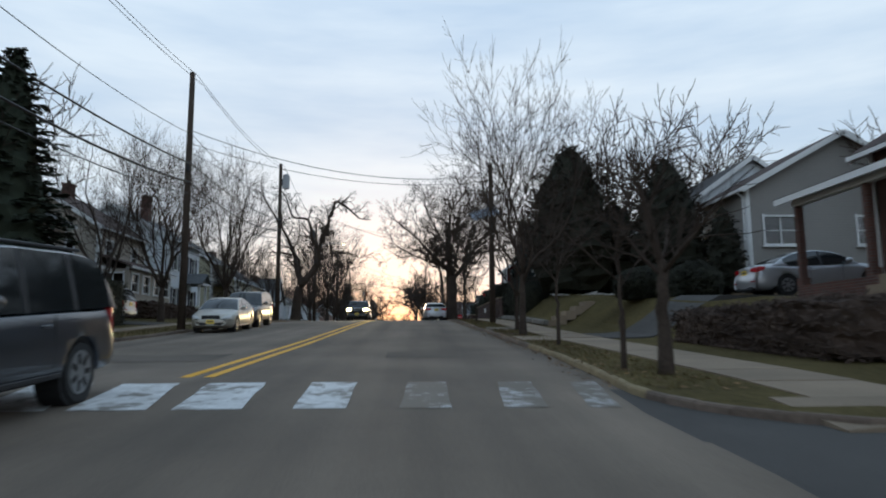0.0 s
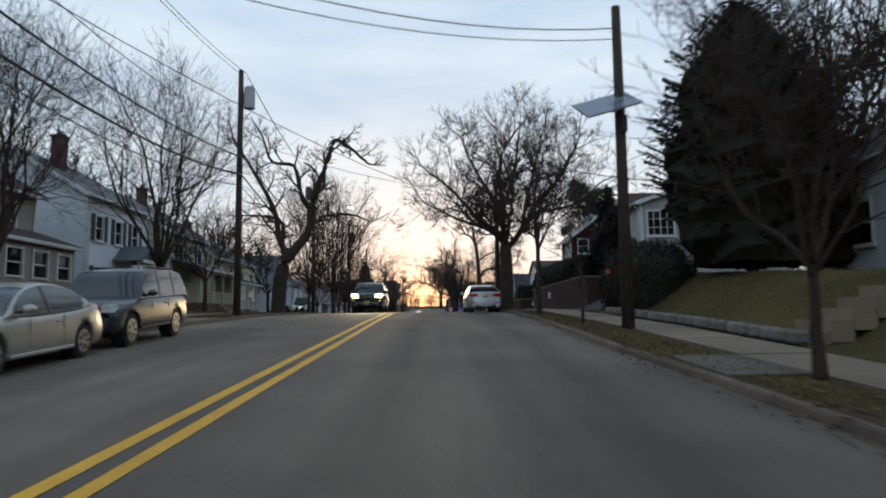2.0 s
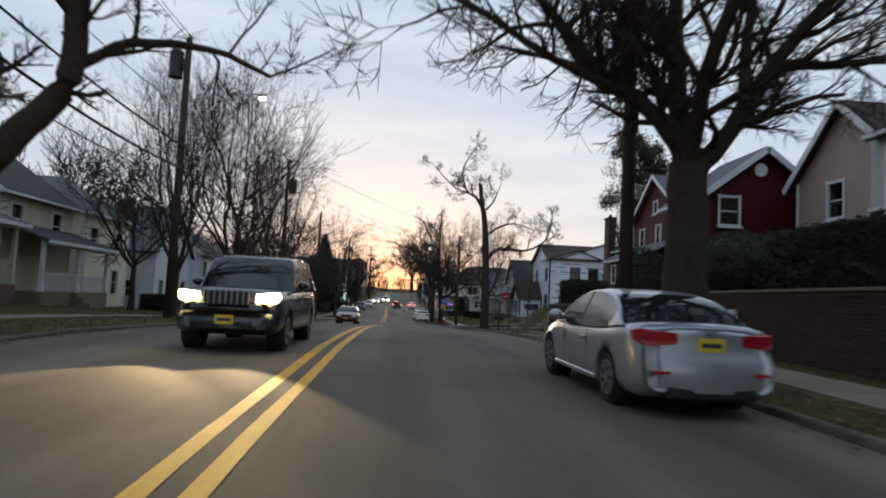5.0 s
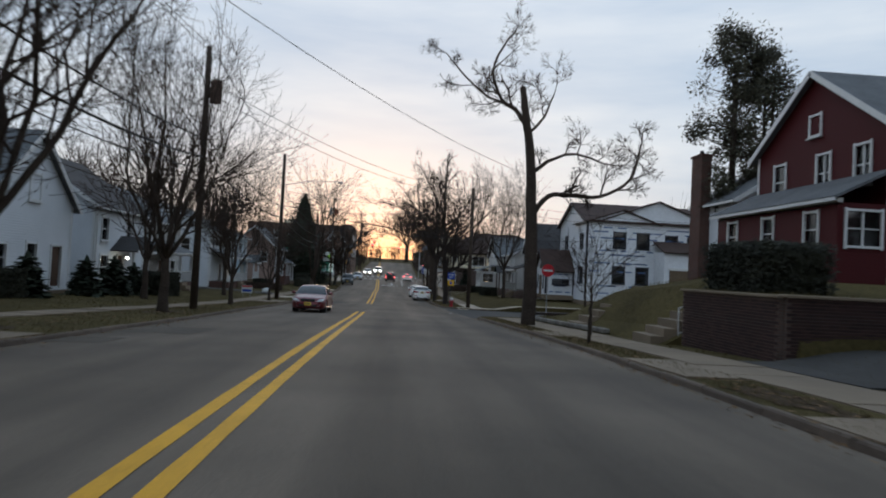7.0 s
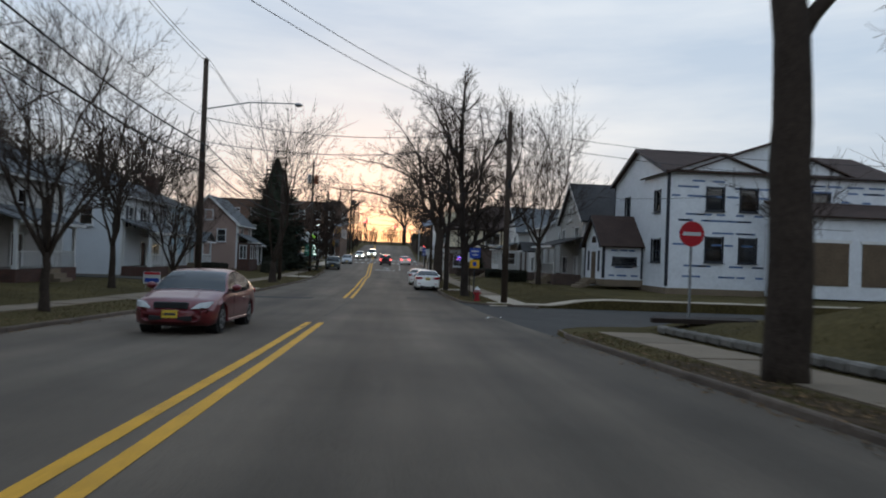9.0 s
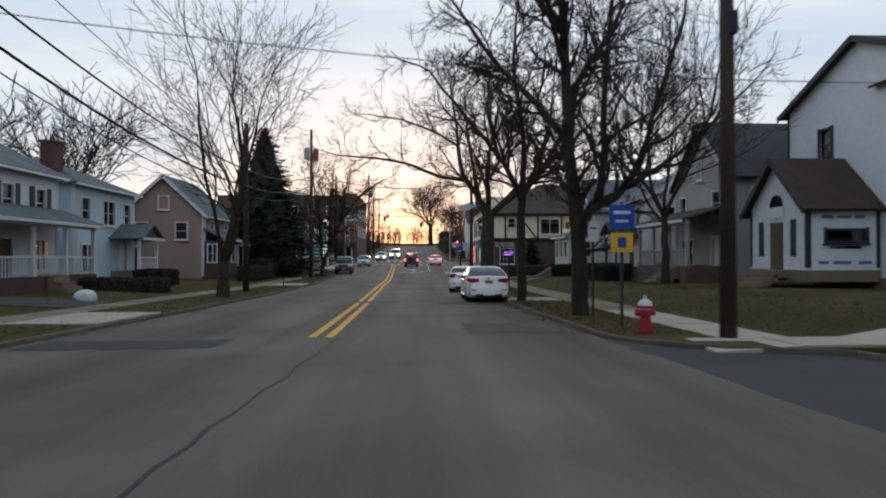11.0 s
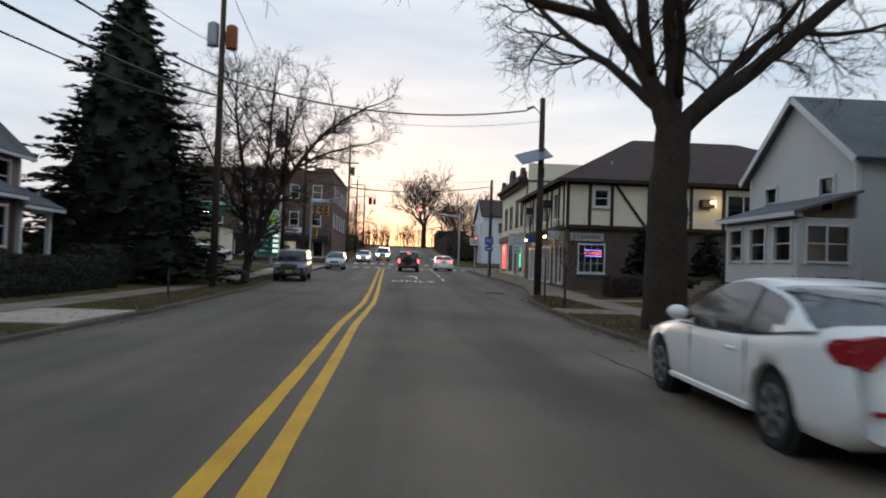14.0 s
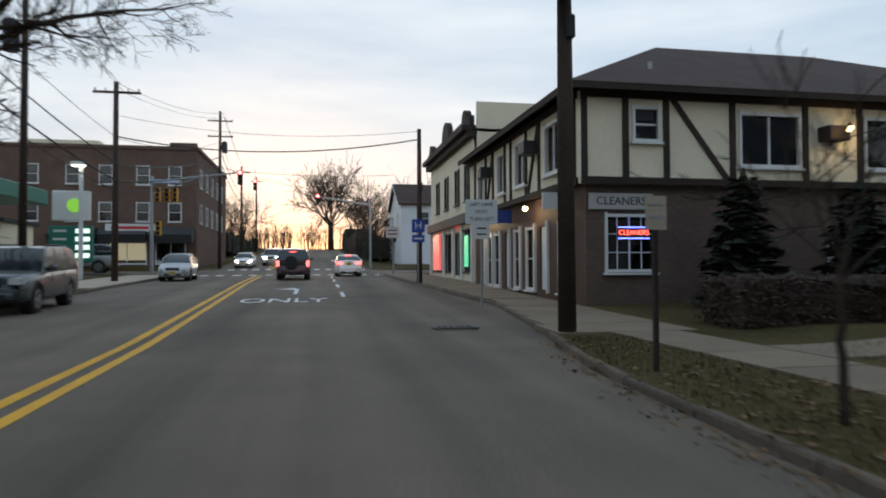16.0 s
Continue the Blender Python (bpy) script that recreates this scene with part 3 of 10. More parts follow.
kerb_run("kerb_east_south", spaced(15.65, 18.8, 0.4) + spaced(19.2, 114.8, 1.7), kerb_r, 1, lambda y: KERB_YELLOW if 18 < y < 27 else KERB, "weathered stone kerb with a stretch of worn yellow paint")
kerb_run("kerb_east_middle", spaced(125.75, 129, 0.5) + spaced(130, 216.2, 1.7), kerb_r, 1, lambda y: KERB, "weathered stone kerb")
kerb_run("kerb_west", spaced(-10, 216.2, 1.7), kerb_l, -1, lambda y: KERB, "weathered stone kerb")
kerb_run("kerb_east_far", spaced(229.3, 233, 0.5) + spaced(234, 310, 4), kerb_r, 1, lambda y: KERB, "far stone kerb beyond the crossing")
kerb_run("kerb_west_far", spaced(229.3, 233, 0.5) + spaced(234, 310, 4), kerb_l, -1, lambda y: KERB, "far stone kerb beyond the crossing")


# ---- pavements of square slabs ----
def pavement(name, y0, y1, x0, x1, step, mat, label, wide=None):
    run = tagged(new(name), label, "pavement", "", "structure")
    for a, b in zip(spaced(y0, y1, step), spaced(y0, y1, step)[1:]):
        l, r = x0, x1
        if wide:
            l, r = wide(a)
        vs = []
        j = random.uniform(-0.008, 0.010)
        for y in (a + 0.012, b - 0.012):
            for x in (l, r):
                z = zr(y) + 0.10
                vs += [(x, y, z + 0.022 + j), (x, y, z - 0.06)]
        fs = [(0, 2, 6, 4), (0, 4, 5, 1), (2, 3, 7, 6), (0, 1, 3, 2), (4, 6, 7, 5)]
        raw_part("slab", vs, fs, mat, run)
    return run


pavement("pavement_east_south", 17.2, 112.5, 9.45, 10.95, 1.5, CONCRETE, "cracked grey concrete pavement slabs")
pavement("pavement_east_middle", 136.2, 178.5, 9.3, 10.7, 1.5, CONCRETE, "worn grey concrete pavement slabs")
pavement("pavement_east_corner", 128.22, 136.2, 9.3, 10.7, 1.6, CONCRETE_NEW, "pale new concrete pavement slabs")
pavement("pavement_east_shops", 178.5, 214.5, 8.6, 11.1, 1.5, CONCRETE, "wide concrete pavement in front of the shops", wide=lambda y: (kerb_r(y) + 0.17, 11.15))
pavement("pavement_west", 5.0, 196.0, -8.0, -6.7, 1.5, CONCRETE, "grey concrete pavement slabs")
pavement("pavement_west_corner", 196.0, 214.0, -9.0, -5.7, 1.5, CONCRETE_NEW, "wide concrete pavement by the filling station", wide=lambda y: (-9.5, kerb_l(y) - 0.17))


def pavement_across(name, x0, x1, y0, y1, step, mat, label):
    """Slabs along a side street."""
    run = tagged(new(name), label, "pavement", "", "structure")
    xs = spaced(x0, x1, step)
    for a, b in zip(xs, xs[1:]):
        j = random.uniform(-0.006, 0.008)
        vs = []
        for y in (y0, y1):
            for x in (a + 0.012, b - 0.012):
                z = land(x, y)
                vs += [(x, y, z + 0.024 + j), (x, y, z - 0.08)]
        raw_part("slab", vs, [(0, 2, 6, 4), (0, 4, 5, 1), (2, 3, 7, 6), (0, 1, 3, 2), (4, 6, 7, 5)], mat, run)


pavement_across("pavement_side_south", 8.9, 40.0, 15.9, 17.2, 1.5, CONCRETE, "worn concrete pavement slabs along a side street")
pavement_across("pavement_side_north", 8.6, 40.0, 126.85, 128.2, 1.5, CONCRETE_NEW, "pale concrete pavement slabs along a side street")


def slab_path(name, x0, x1, y0, y1, mat, label, category="path", up=0.03):
    """A drive or garden path that follows the land from the kerb inwards."""
    n = max(2, int(abs(x1 - x0) / 0.7))
    vs, fs = [], []
    for i in range(n + 1):
        x = x0 + (x1 - x0) * i / n
        for y in (y0, y1):
            vs.append((x, y, land(x, y) + up))
            vs.append((x, y, land(x, y) - 0.15))
    for i in range(n):
        a, b = 4 * i, 4 * i + 4
        fs += [(a, a + 2, b + 2, b), (a, b, b + 1, a + 1), (a + 2, a + 3, b + 3, b + 2)]
    fs += [(0, 1, 3, 2), (4 * n, 4 * n + 2, 4 * n + 3, 4 * n + 1)]
    return tagged(raw_part(name, vs, fs, mat), label, category, "", "structure")


# drives and aprons across the verge
for y0, y1, far, mt in ((29.4, 31.6, 9.4, CONCRETE), (37.2, 39.4, 9.4, ASPHALT), (58.7, 61.7, 9.4, ASPHALT_DARK), (77.8, 81.6, 9.4, CONCRETE), (85.0, 88.0, 9.4, CONCRETE), (95.5, 98.4, 9.4, CONCRETE), (141.9, 144.4, 9.2, CONCRETE_NEW), (167.5, 169.5, 9.2, CONCRETE)):
    slab_path("drive_apron", kerb_r(y0) + 0.17, far, y0, y1, mt, "concrete drive apron across the verge", "apron")
for y0, y1, near, mt in ((52.0, 55.5, -6.6, CONCRETE), (84.0, 88.0, -6.6, CONCRETE), (121.5, 125.5, -6.6, CONCRETE), (132.0, 136.0, -6.6, CONCRETE_NEW), (160.5, 164.0, -6.6, CONCRETE_NEW)):
    slab_path("drive_apron", near, kerb_l(y0) - 0.17, y0, y1, mt, "concrete drive apron across the verge", "apron")
slab_path("driveway", 11.0, 24.0, 84.4, 88.4, ASPHALT_DARK, "dark asphalt driveway beside a brick wall", "driveway")
slab_path("driveway", 11.0, 24.0, 30.3, 33.3, ASPHALT_DARK, "dark asphalt driveway up a bank", "driveway")
slab_path("driveway", 11.0, 24.0, 58.5, 62.2, ASPHALT_DARK, "dark asphalt driveway beside a brick wall", "driveway")
slab_path("driveway", -22.0, -8.05, 138.0, 141.5, ASPHALT_DARK, "dark asphalt driveway", "driveway")
slab_path("driveway", -22.0, -8.05, 44.0, 47.0, ASPHALT_DARK, "dark asphalt driveway", "driveway")
slab_path("garden_path", 10.75, 14.5, 167.8, 169.2, CONCRETE, "concrete garden path", "path")
slab_path("garden_path", 10.75, 15.0, 174.6, 176.0, CONCRETE, "concrete garden path", "path")


def patch(name, x0, x1, y0, y1, mat, label, wob=0.15, up=0.037):
    """A flat repair in the road with a wandering edge."""
    n = 10
    vs = []
    for i in range(n + 1):
        vs.append((x0 + (x1 - x0) * i / n, y0 + random.uniform(-wob, wob)))
    for i in range(n + 1):
        vs.append((x1 + (x0 - x1) * i / n, y1 + random.uniform(-wob, wob)))
    vs = [(x, y, zr(y) + up + 0.03 * (1 - ((x - 1.7) / 6) ** 2) - 0.03) for x, y in vs]
    fs = [(i, i + 1, 2 * n - i, 2 * n + 1 - i) for i in range(n)]
    ob = raw_part(name, vs, fs, mat)
    return tagged(ob, label, "road patch", "", "structure")


for x0, x1, y0, y1 in ((4.4, 6.05, 24.2, 26.1), (-4.3, 0.9, 23.6, 25.6), (-4.2, -2.2, 37.0, 38.2), (-3.9, -2.0, 87.5, 89.0), (-3.8, -1.2, 90.5, 93.0), (4.6, 7.0, 130.2, 133.0), (-3.8, -1.5, 150.0, 151.4), (4.3, 6.9, 140.6, 142.4)):
    patch("asphalt_patch", x0, x1, y0, y1, PATCH, "dark square asphalt repair in the road")
patch("asphalt_patch", -3.8, -0.2, 127.7, 129.1, ASPHALT_DARK, "dark fresh asphalt repair in the road")


def tar_line(pts, w=0.05):
    vs, fs = [], []
    for i, (x, y) in enumerate(pts):
        wob = random.uniform(-0.06, 0.06)
        ww = w * random.uniform(0.5, 1.5)
        z = zr(y) + 0.036 + 0.03 * (1 - ((x - 1.7) / 6) ** 2) - 0.03
        vs += [(x + wob - ww, y, z), (x + wob + ww, y, z)]
    fs = [(2 * i, 2 * i + 1, 2 * i + 3, 2 * i + 2) for i in range(len(pts) - 1)]
    tagged(raw_part("tar_seam", vs, fs, TAR), "dark tar seam in the asphalt", "road seam", "", "structure")


tar_line([(1.5 + 0.02 * (y - 112), y) for y in np.arange(112, 130, 0.6)], 0.016)
tar_line([(6.0 - 0.035 * (y - 146), y) for y in np.arange(142, 160, 0.6)], 0.02)


# ---- road markings ----
def marking(name, pts, w, mat, label, z=0.031):
    vs, fs = [], []
    for x, y in pts:
        h = zr(y) + z + 0.03 * (1 - ((x - 1.7) / 6) ** 2) - 0.03 + 0.03
        ww = w / 2 * random.uniform(0.93, 1.07)
        vs += [(x - ww, y, h - 0.03 + 0.005), (x + ww, y, h - 0.03 + 0.005)]
    fs = [(2 * i, 2 * i + 1, 2 * i + 3, 2 * i + 2) for i in range(len(pts) - 1)]
    return tagged(raw_part(name, vs, fs, mat), label, "road marking", "", "structure")


for off in (-0.18, 0.18):
    for a, b in ((20.5, 114.0), (129.5, 213.5), (232.0, 316.0)):
        marking("centre_line", [(line_x(y) + off, y) for y in spaced(a, b, 1.0)], 0.17, YELLOW, "worn double yellow centre line, one stripe")
patch("asphalt_patch", 0.88, 2.76, 141.85, 142.95, PATCH, "dark square asphalt repair laid across the centre line", 0.05, 0.041)
# worn crossing with long bars at the near junction
for i, (x, mt) in enumerate(((-3.4, WORN_WHITE), (-2.2, WORN_WHITE), (-0.9, WORN_WHITE), (0.3, WORN_WHITE), (1.45, WORN_WHITE), (2.6, WORN_WHITE), (3.9, WORN_WHITE), (5.15, FADED_WHITE), (6.35, FADED_WHITE), (7.3, FADED_WHITE))):
    w = (0.8, 0.8, 0.8, 0.8, 0.8, 0.78, 0.62, 0.55, 0.5, 0.36)[i]
    lean = 0.16 * (4.6 - x) / 3.0
    marking("crossing_bar", [(x - lean * (y - 18.6), y) for y in (17.4, 18.0, 18.6, 19.2, 19.7)], w, mt, "worn white crossing bar" if mt is WORN_WHITE else "crossing bar almost worn away")
marking("stop_bar", [(5.0, 13.4), (5.0, 13.7)], 1.0, WHITE_LINE, "worn white stop bar")
for x, y, r in ((7.4, 119.0, 0.5), (8.0, 119.6, 0.5)):
    marking("paint_dash", [(x - 0.2, y - 0.5), (x + 0.15, y + 0.5)], 0.05, WHITE_LINE, "thin white survey dash")
# far crossing, lane line, arrow
for x in np.arange(-5.0, 8.6, 1.1):
    marking("crossing_bar", [(x, 214.4), (x, 216.0)], 0.55, WHITE_LINE, "white crossing bar at the lights")
for x in np.arange(-5.0, 8.6, 1.1):
    marking("crossing_bar", [(x, 229.6), (x, 231.2)], 0.55, WHITE_LINE, "white crossing bar at the lights")
for y in (190.5, 196.5, 202.5, 208.5):
    marking("lane_dash", [(4.75, y), (4.75, y + 2.6)], 0.14, WHITE_LINE, "white lane dash")
word = text_part("road_word_only", "ONLY", 1.0, WHITE_LINE, None, Matrix.Translation((2.75, 188.9, zr(188.9) + 0.045)) @ pose(0, 0, 0, math.degrees(math.atan2(zr(190) - zr(188), 2))) @ Matrix.Diagonal((1.05, 2.4, 1, 1)), 0.002)
tagged(word, "white road lettering that reads ONLY", "road marking", "", "structure")
marking("turn_arrow", [(3.0, 192.2), (3.0, 195.4)], 0.16, WHITE_LINE, "white turn arrow shaft")
hd = raw_part("turn_arrow", [(2.05, 195.3, zr(195.3) + 0.045), (2.95, 194.7, zr(194.7) + 0.045), (2.95, 195.9, zr(195.9) + 0.045)], [(0, 1, 2)], WHITE_LINE)
tagged(hd, "white turn arrow head", "road marking", "", "structure")


def drain(x, y, w=0.9, l=0.5):
    d = thing("drain_grate", (x, y, zr(y) + 0.036), "dark iron drain grate in the road", "drain grate")
    part("frame", boxes(((0, l / 2, 0), (w, 0.06, 0.02)), ((0, -l / 2, 0), (w, 0.06, 0.02)), ((w / 2, 0, 0), (0.06, l, 0.02)), ((-w / 2, 0, 0), (0.06, l, 0.02))), DARK_STEEL, d)
    for i in range(7):
        part("bar", boxes(((-w / 2 + w * (i + 0.5) / 7, 0, 0), (0.05, l - 0.04, 0.018))), DARK_STEEL, d)


drain(6.7, 180.6)

# ---- fallen leaves and grass blades on the verges ----
def scatter(name, n, where, size, mat, label, kind):
    vs, fs = [], []
    for _ in range(n):
        x, y = where()
        z = land(x, y) + 0.005
        a, s = random.uniform(0, 6.28), size * random.uniform(0.6, 1.4)
        c, q = math.cos(a) * s, math.sin(a) * s
        k = len(vs)
        if kind == "leaf":
            vs += [(x - c, y - q, z + 0.01), (x + q * 0.6, y - c * 0.6, z + random.uniform(0, 0.03)), (x + c, y + q, z + 0.012), (x - q * 0.6, y + c * 0.6, z + random.uniform(0, 0.03))]
            fs.append((k, k + 1, k + 2, k + 3))
        else:
            vs += [(x - c * 0.16, y - q * 0.16, z - 0.01), (x + c * 0.16, y + q * 0.16, z - 0.01), (x + q * 0.5, y - c * 0.5, z + s)]
            fs.append((k, k + 1, k + 2))
    tagged(raw_part(name, vs, fs, mat), label, name.replace("_", " "), "", "stuff")


def verge_r():
    y = random.choice((random.uniform(18, 112), random.uniform(129, 178)))
    return random.uniform(kerb_r(y) + 0.2, 9.3), y


def verge_l():
    y = random.uniform(28, 190)
    return random.uniform(-6.6, kerb_l(y) - 0.2), y


def yard_r():
    y = random.choice((random.uniform(36, 112), random.uniform(129, 176)))
    return random.uniform(11.1, 15.5), y


def yard_l():
    return random.uniform(-14.0, -8.2), random.uniform(50, 176)


scatter("grass_tufts", 24000, verge_r, 0.055, BLADE, "short dull winter grass blades on the verge", "blade")
scatter("grass_tufts", 18000, verge_l, 0.055, BLADE, "short dull winter grass blades on the verge", "blade")
scatter("grass_tufts", 20000, yard_r, 0.06, BLADE, "short dull grass on the front gardens", "blade")
scatter("grass_tufts", 18000, yard_l, 0.06, BLADE, "short dull grass on the front gardens", "blade")
scatter("fallen_leaves", 5200, verge_r, 0.05, LEAF_LITTER, "dry brown leaves on the verge", "leaf")
scatter("fallen_leaves", 3600, verge_l, 0.05, LEAF_LITTER, "dry brown leaves on the verge", "leaf")


def gutter_r():
    y = random.choice((random.uniform(19, 112), random.uniform(130, 178)))
    return kerb_r(y) + random.gauss(-0.08, 0.16), y


def gutter_l():
    y = random.uniform(20, 195)
    return kerb_l(y) + random.gauss(0.08, 0.16), y


scatter("gutter_leaves", 5200, gutter_r, 0.035, LEAF_LITTER, "dry brown leaves and grit along the kerb", "leaf")
scatter("gutter_leaves", 4200, gutter_l, 0.035, LEAF_LITTER, "dry brown leaves and grit along the kerb", "leaf")


def bare_patch(x, y, rx, ry):
    """A worn patch of bare earth on a verge, with a ragged edge."""
    vs = [(x, y, land(x, y) + 0.006)]
    n = 18
    for i in range(n):
        a = 2 * math.pi * i / n
        q = random.uniform(0.7, 1.15)
        px, py = x + rx * q * math.cos(a), y + ry * q * math.sin(a)
        vs.append((px, py, land(px, py) + 0.004))
    raw = raw_part("bare_patch", vs, [(0, 1 + i, 1 + (i + 1) % n) for i in range(n)], BARE)
    tagged(raw, "ragged patch of bare brown earth on the verge", "bare earth", "", "structure")


for x, y, rx, ry in ((8.6, 33.6, 0.5, 1.5), (8.75, 47.0, 0.5, 1.8), (8.75, 66.5, 0.55, 2.6), (8.8, 79.8 - 3.4, 0.45, 1.3), (8.85, 83.0, 0.45, 1.4), (8.9, 100.8, 0.42, 2.0), (8.9, 104.6, 0.45, 2.2), (8.4, 134.6, 0.6, 1.2), (8.0, 141.2, 0.6, 1.4), (8.2, 162.0, 0.8, 1.8), (-5.2, 68.0, 0.8, 2.4), (-5.0, 88.6, 0.7, 1.5), (-5.4, 101.0, 0.6, 1.6), (-5.4, 146.2, 0.8, 1.6), (-5.3, 59.4, 0.5, 1.4), (-5.5, 50.0, 0.5, 1.8)):
    bare_patch(x, y, rx, ry)


# ---- trees ----
def skin(lines, verts, faces):
    """Tubes round polylines of (point, radius)."""
    for pts in lines:
        rmax = pts[0][1]
        n = 9 if rmax > 0.14 else 6 if rmax > 0.05 else 4 if rmax > 0.02 else 3
        k0 = len(verts)
        for i, (p, r) in enumerate(pts):
            d = (pts[min(i + 1, len(pts) - 1)][0] - pts[max(i - 1, 0)][0]).normalized()
            u = d.orthogonal().normalized() if abs(d.z) > 0.95 else d.cross(Vector((0, 0, 1))).normalized()
            w = d.cross(u)
            for s in range(n):
                a = 2 * math.pi * s / n
                q = p + u * (r * math.cos(a)) + w * (r * math.sin(a))
                verts.append((q.x, q.y, q.z))
        for i in range(len(pts) - 1):
            for s in range(n):
                a, b = k0 + i * n + s, k0 + i * n + (s + 1) % n
                faces.append((a, b, b + n, a + n))
        faces.append(tuple(k0 + s for s in reversed(range(n))))


def bare_tree(name, at, seed, height, radius, fork, limbs, label, spread=0.7, gnarl=0.18, levels=5, kids=(5, 5, 4, 4, 3), droop=0.0, lean=(0, 0), cut=(), twig=0.0075, leader=0.5, mat=None):
    """A leafless tree: a tapering trunk that forks into limbs, boughs and twigs. cut: limbs that were sawn off."""
    rng = random.Random(seed)
    wood, fine = [], []

    def rnd():
        return Vector((rng.gauss(0, 1), rng.gauss(0, 1), rng.gauss(0, 1)))

    def grow(p, d, length, r, level):
        n = max(2 if level >= levels - 1 else 3, min(9, int(length / 0.45)))
        pts = [(p.copy(), r)]
        end = max(twig * 0.7, r * (0.45 if level < levels else 0.5))
        for i in range(n):
            f = (i + 1) / n
            d = (d + rnd() * gnarl * (0.6 if level == 0 else 1.0) + Vector((0, 0, 0.10 if level < 2 else 0.05 - droop))).normalized()
            p = p + d * (length / n)
            pts.append((p.copy(), r + (end - r) * f))
        (wood if r > 0.045 else fine).append(pts)
        if level >= levels:
            return
        count = kids[min(level, len(kids) - 1)]
        for c in range(count):
            f = 0.28 + 0.72 * (c + rng.random() * 0.8) / count
            i = min(n, max(1, int(f * n)))
            q, rr = pts[i]
            dd = (pts[i][0] - pts[i - 1][0]).normalized()
            side = dd.cross(rnd()).normalized()
            ang = rng.uniform(0.45, 0.95)
            nd = (dd * math.cos(ang) + side * math.sin(ang)).normalized()
            grow(q, nd, length * rng.uniform(0.42, 0.68), max(twig, rr * rng.uniform(0.42, 0.62)), level + 1)
        grow(pts[-1][0], d, length * 0.5, max(twig, end * 0.9), level + 1)

    base = Vector((0, 0, -0.15))
    trunk = [(base, radius * 1.35), (Vector((0, 0, 0.15)), radius * 1.18), (Vector((lean[0] * 0.1, lean[1] * 0.1, 0.6)), radius)]
    steps = 6
    for i in range(1, steps + 1):
        f = i / steps
        trunk.append((Vector((lean[0] * f + rng.gauss(0, 0.02), lean[1] * f + rng.gauss(0, 0.02), 0.6 + (fork - 0.6) * f)), radius * (1 - 0.28 * f)))
    wood.append(trunk)
    top = trunk[-1][0]
    for k in range(limbs):
        a = 2 * math.pi * (k + rng.uniform(-0.25, 0.25)) / limbs
        tilt = spread * rng.uniform(0.75, 1.2)
        d = Vector((math.cos(a) * math.sin(tilt), math.sin(a) * math.sin(tilt), math.cos(tilt)))
        start = top - Vector((0, 0, rng.uniform(0, fork * 0.18)))
        grow(start, d, (height - fork) * rng.uniform(0.58, 0.78), radius * rng.uniform(0.36, 0.52), 1)
    if leader:
        grow(top, Vector((lean[0] * 0.05, lean[1] * 0.05, 1)).normalized(), (height - fork) * 0.62, radius * 0.5 * leader * 1.6, 1)
    for a, tilt, ln, rr in cut:
        d = Vector((math.cos(a) * math.sin(tilt), math.sin(a) * math.sin(tilt), math.cos(tilt)))
        wood.append([(top, radius * rr), (top + d * ln * 0.5, radius * rr * 0.95), (top + d * ln, radius * rr * 0.9)])
    t = thing(name, (at[0], at[1], land(*at)), label, "tree", "street trees")
    v, f = [], []
    skin(wood, v, f)
    raw_part("trunk", v, f, mat or BARK, t, smooth=True)
    v, f = [], []
    skin(fine, v, f)
    raw_part("crown", v, f, TWIG, t, "fine leafless twigs")
    return t


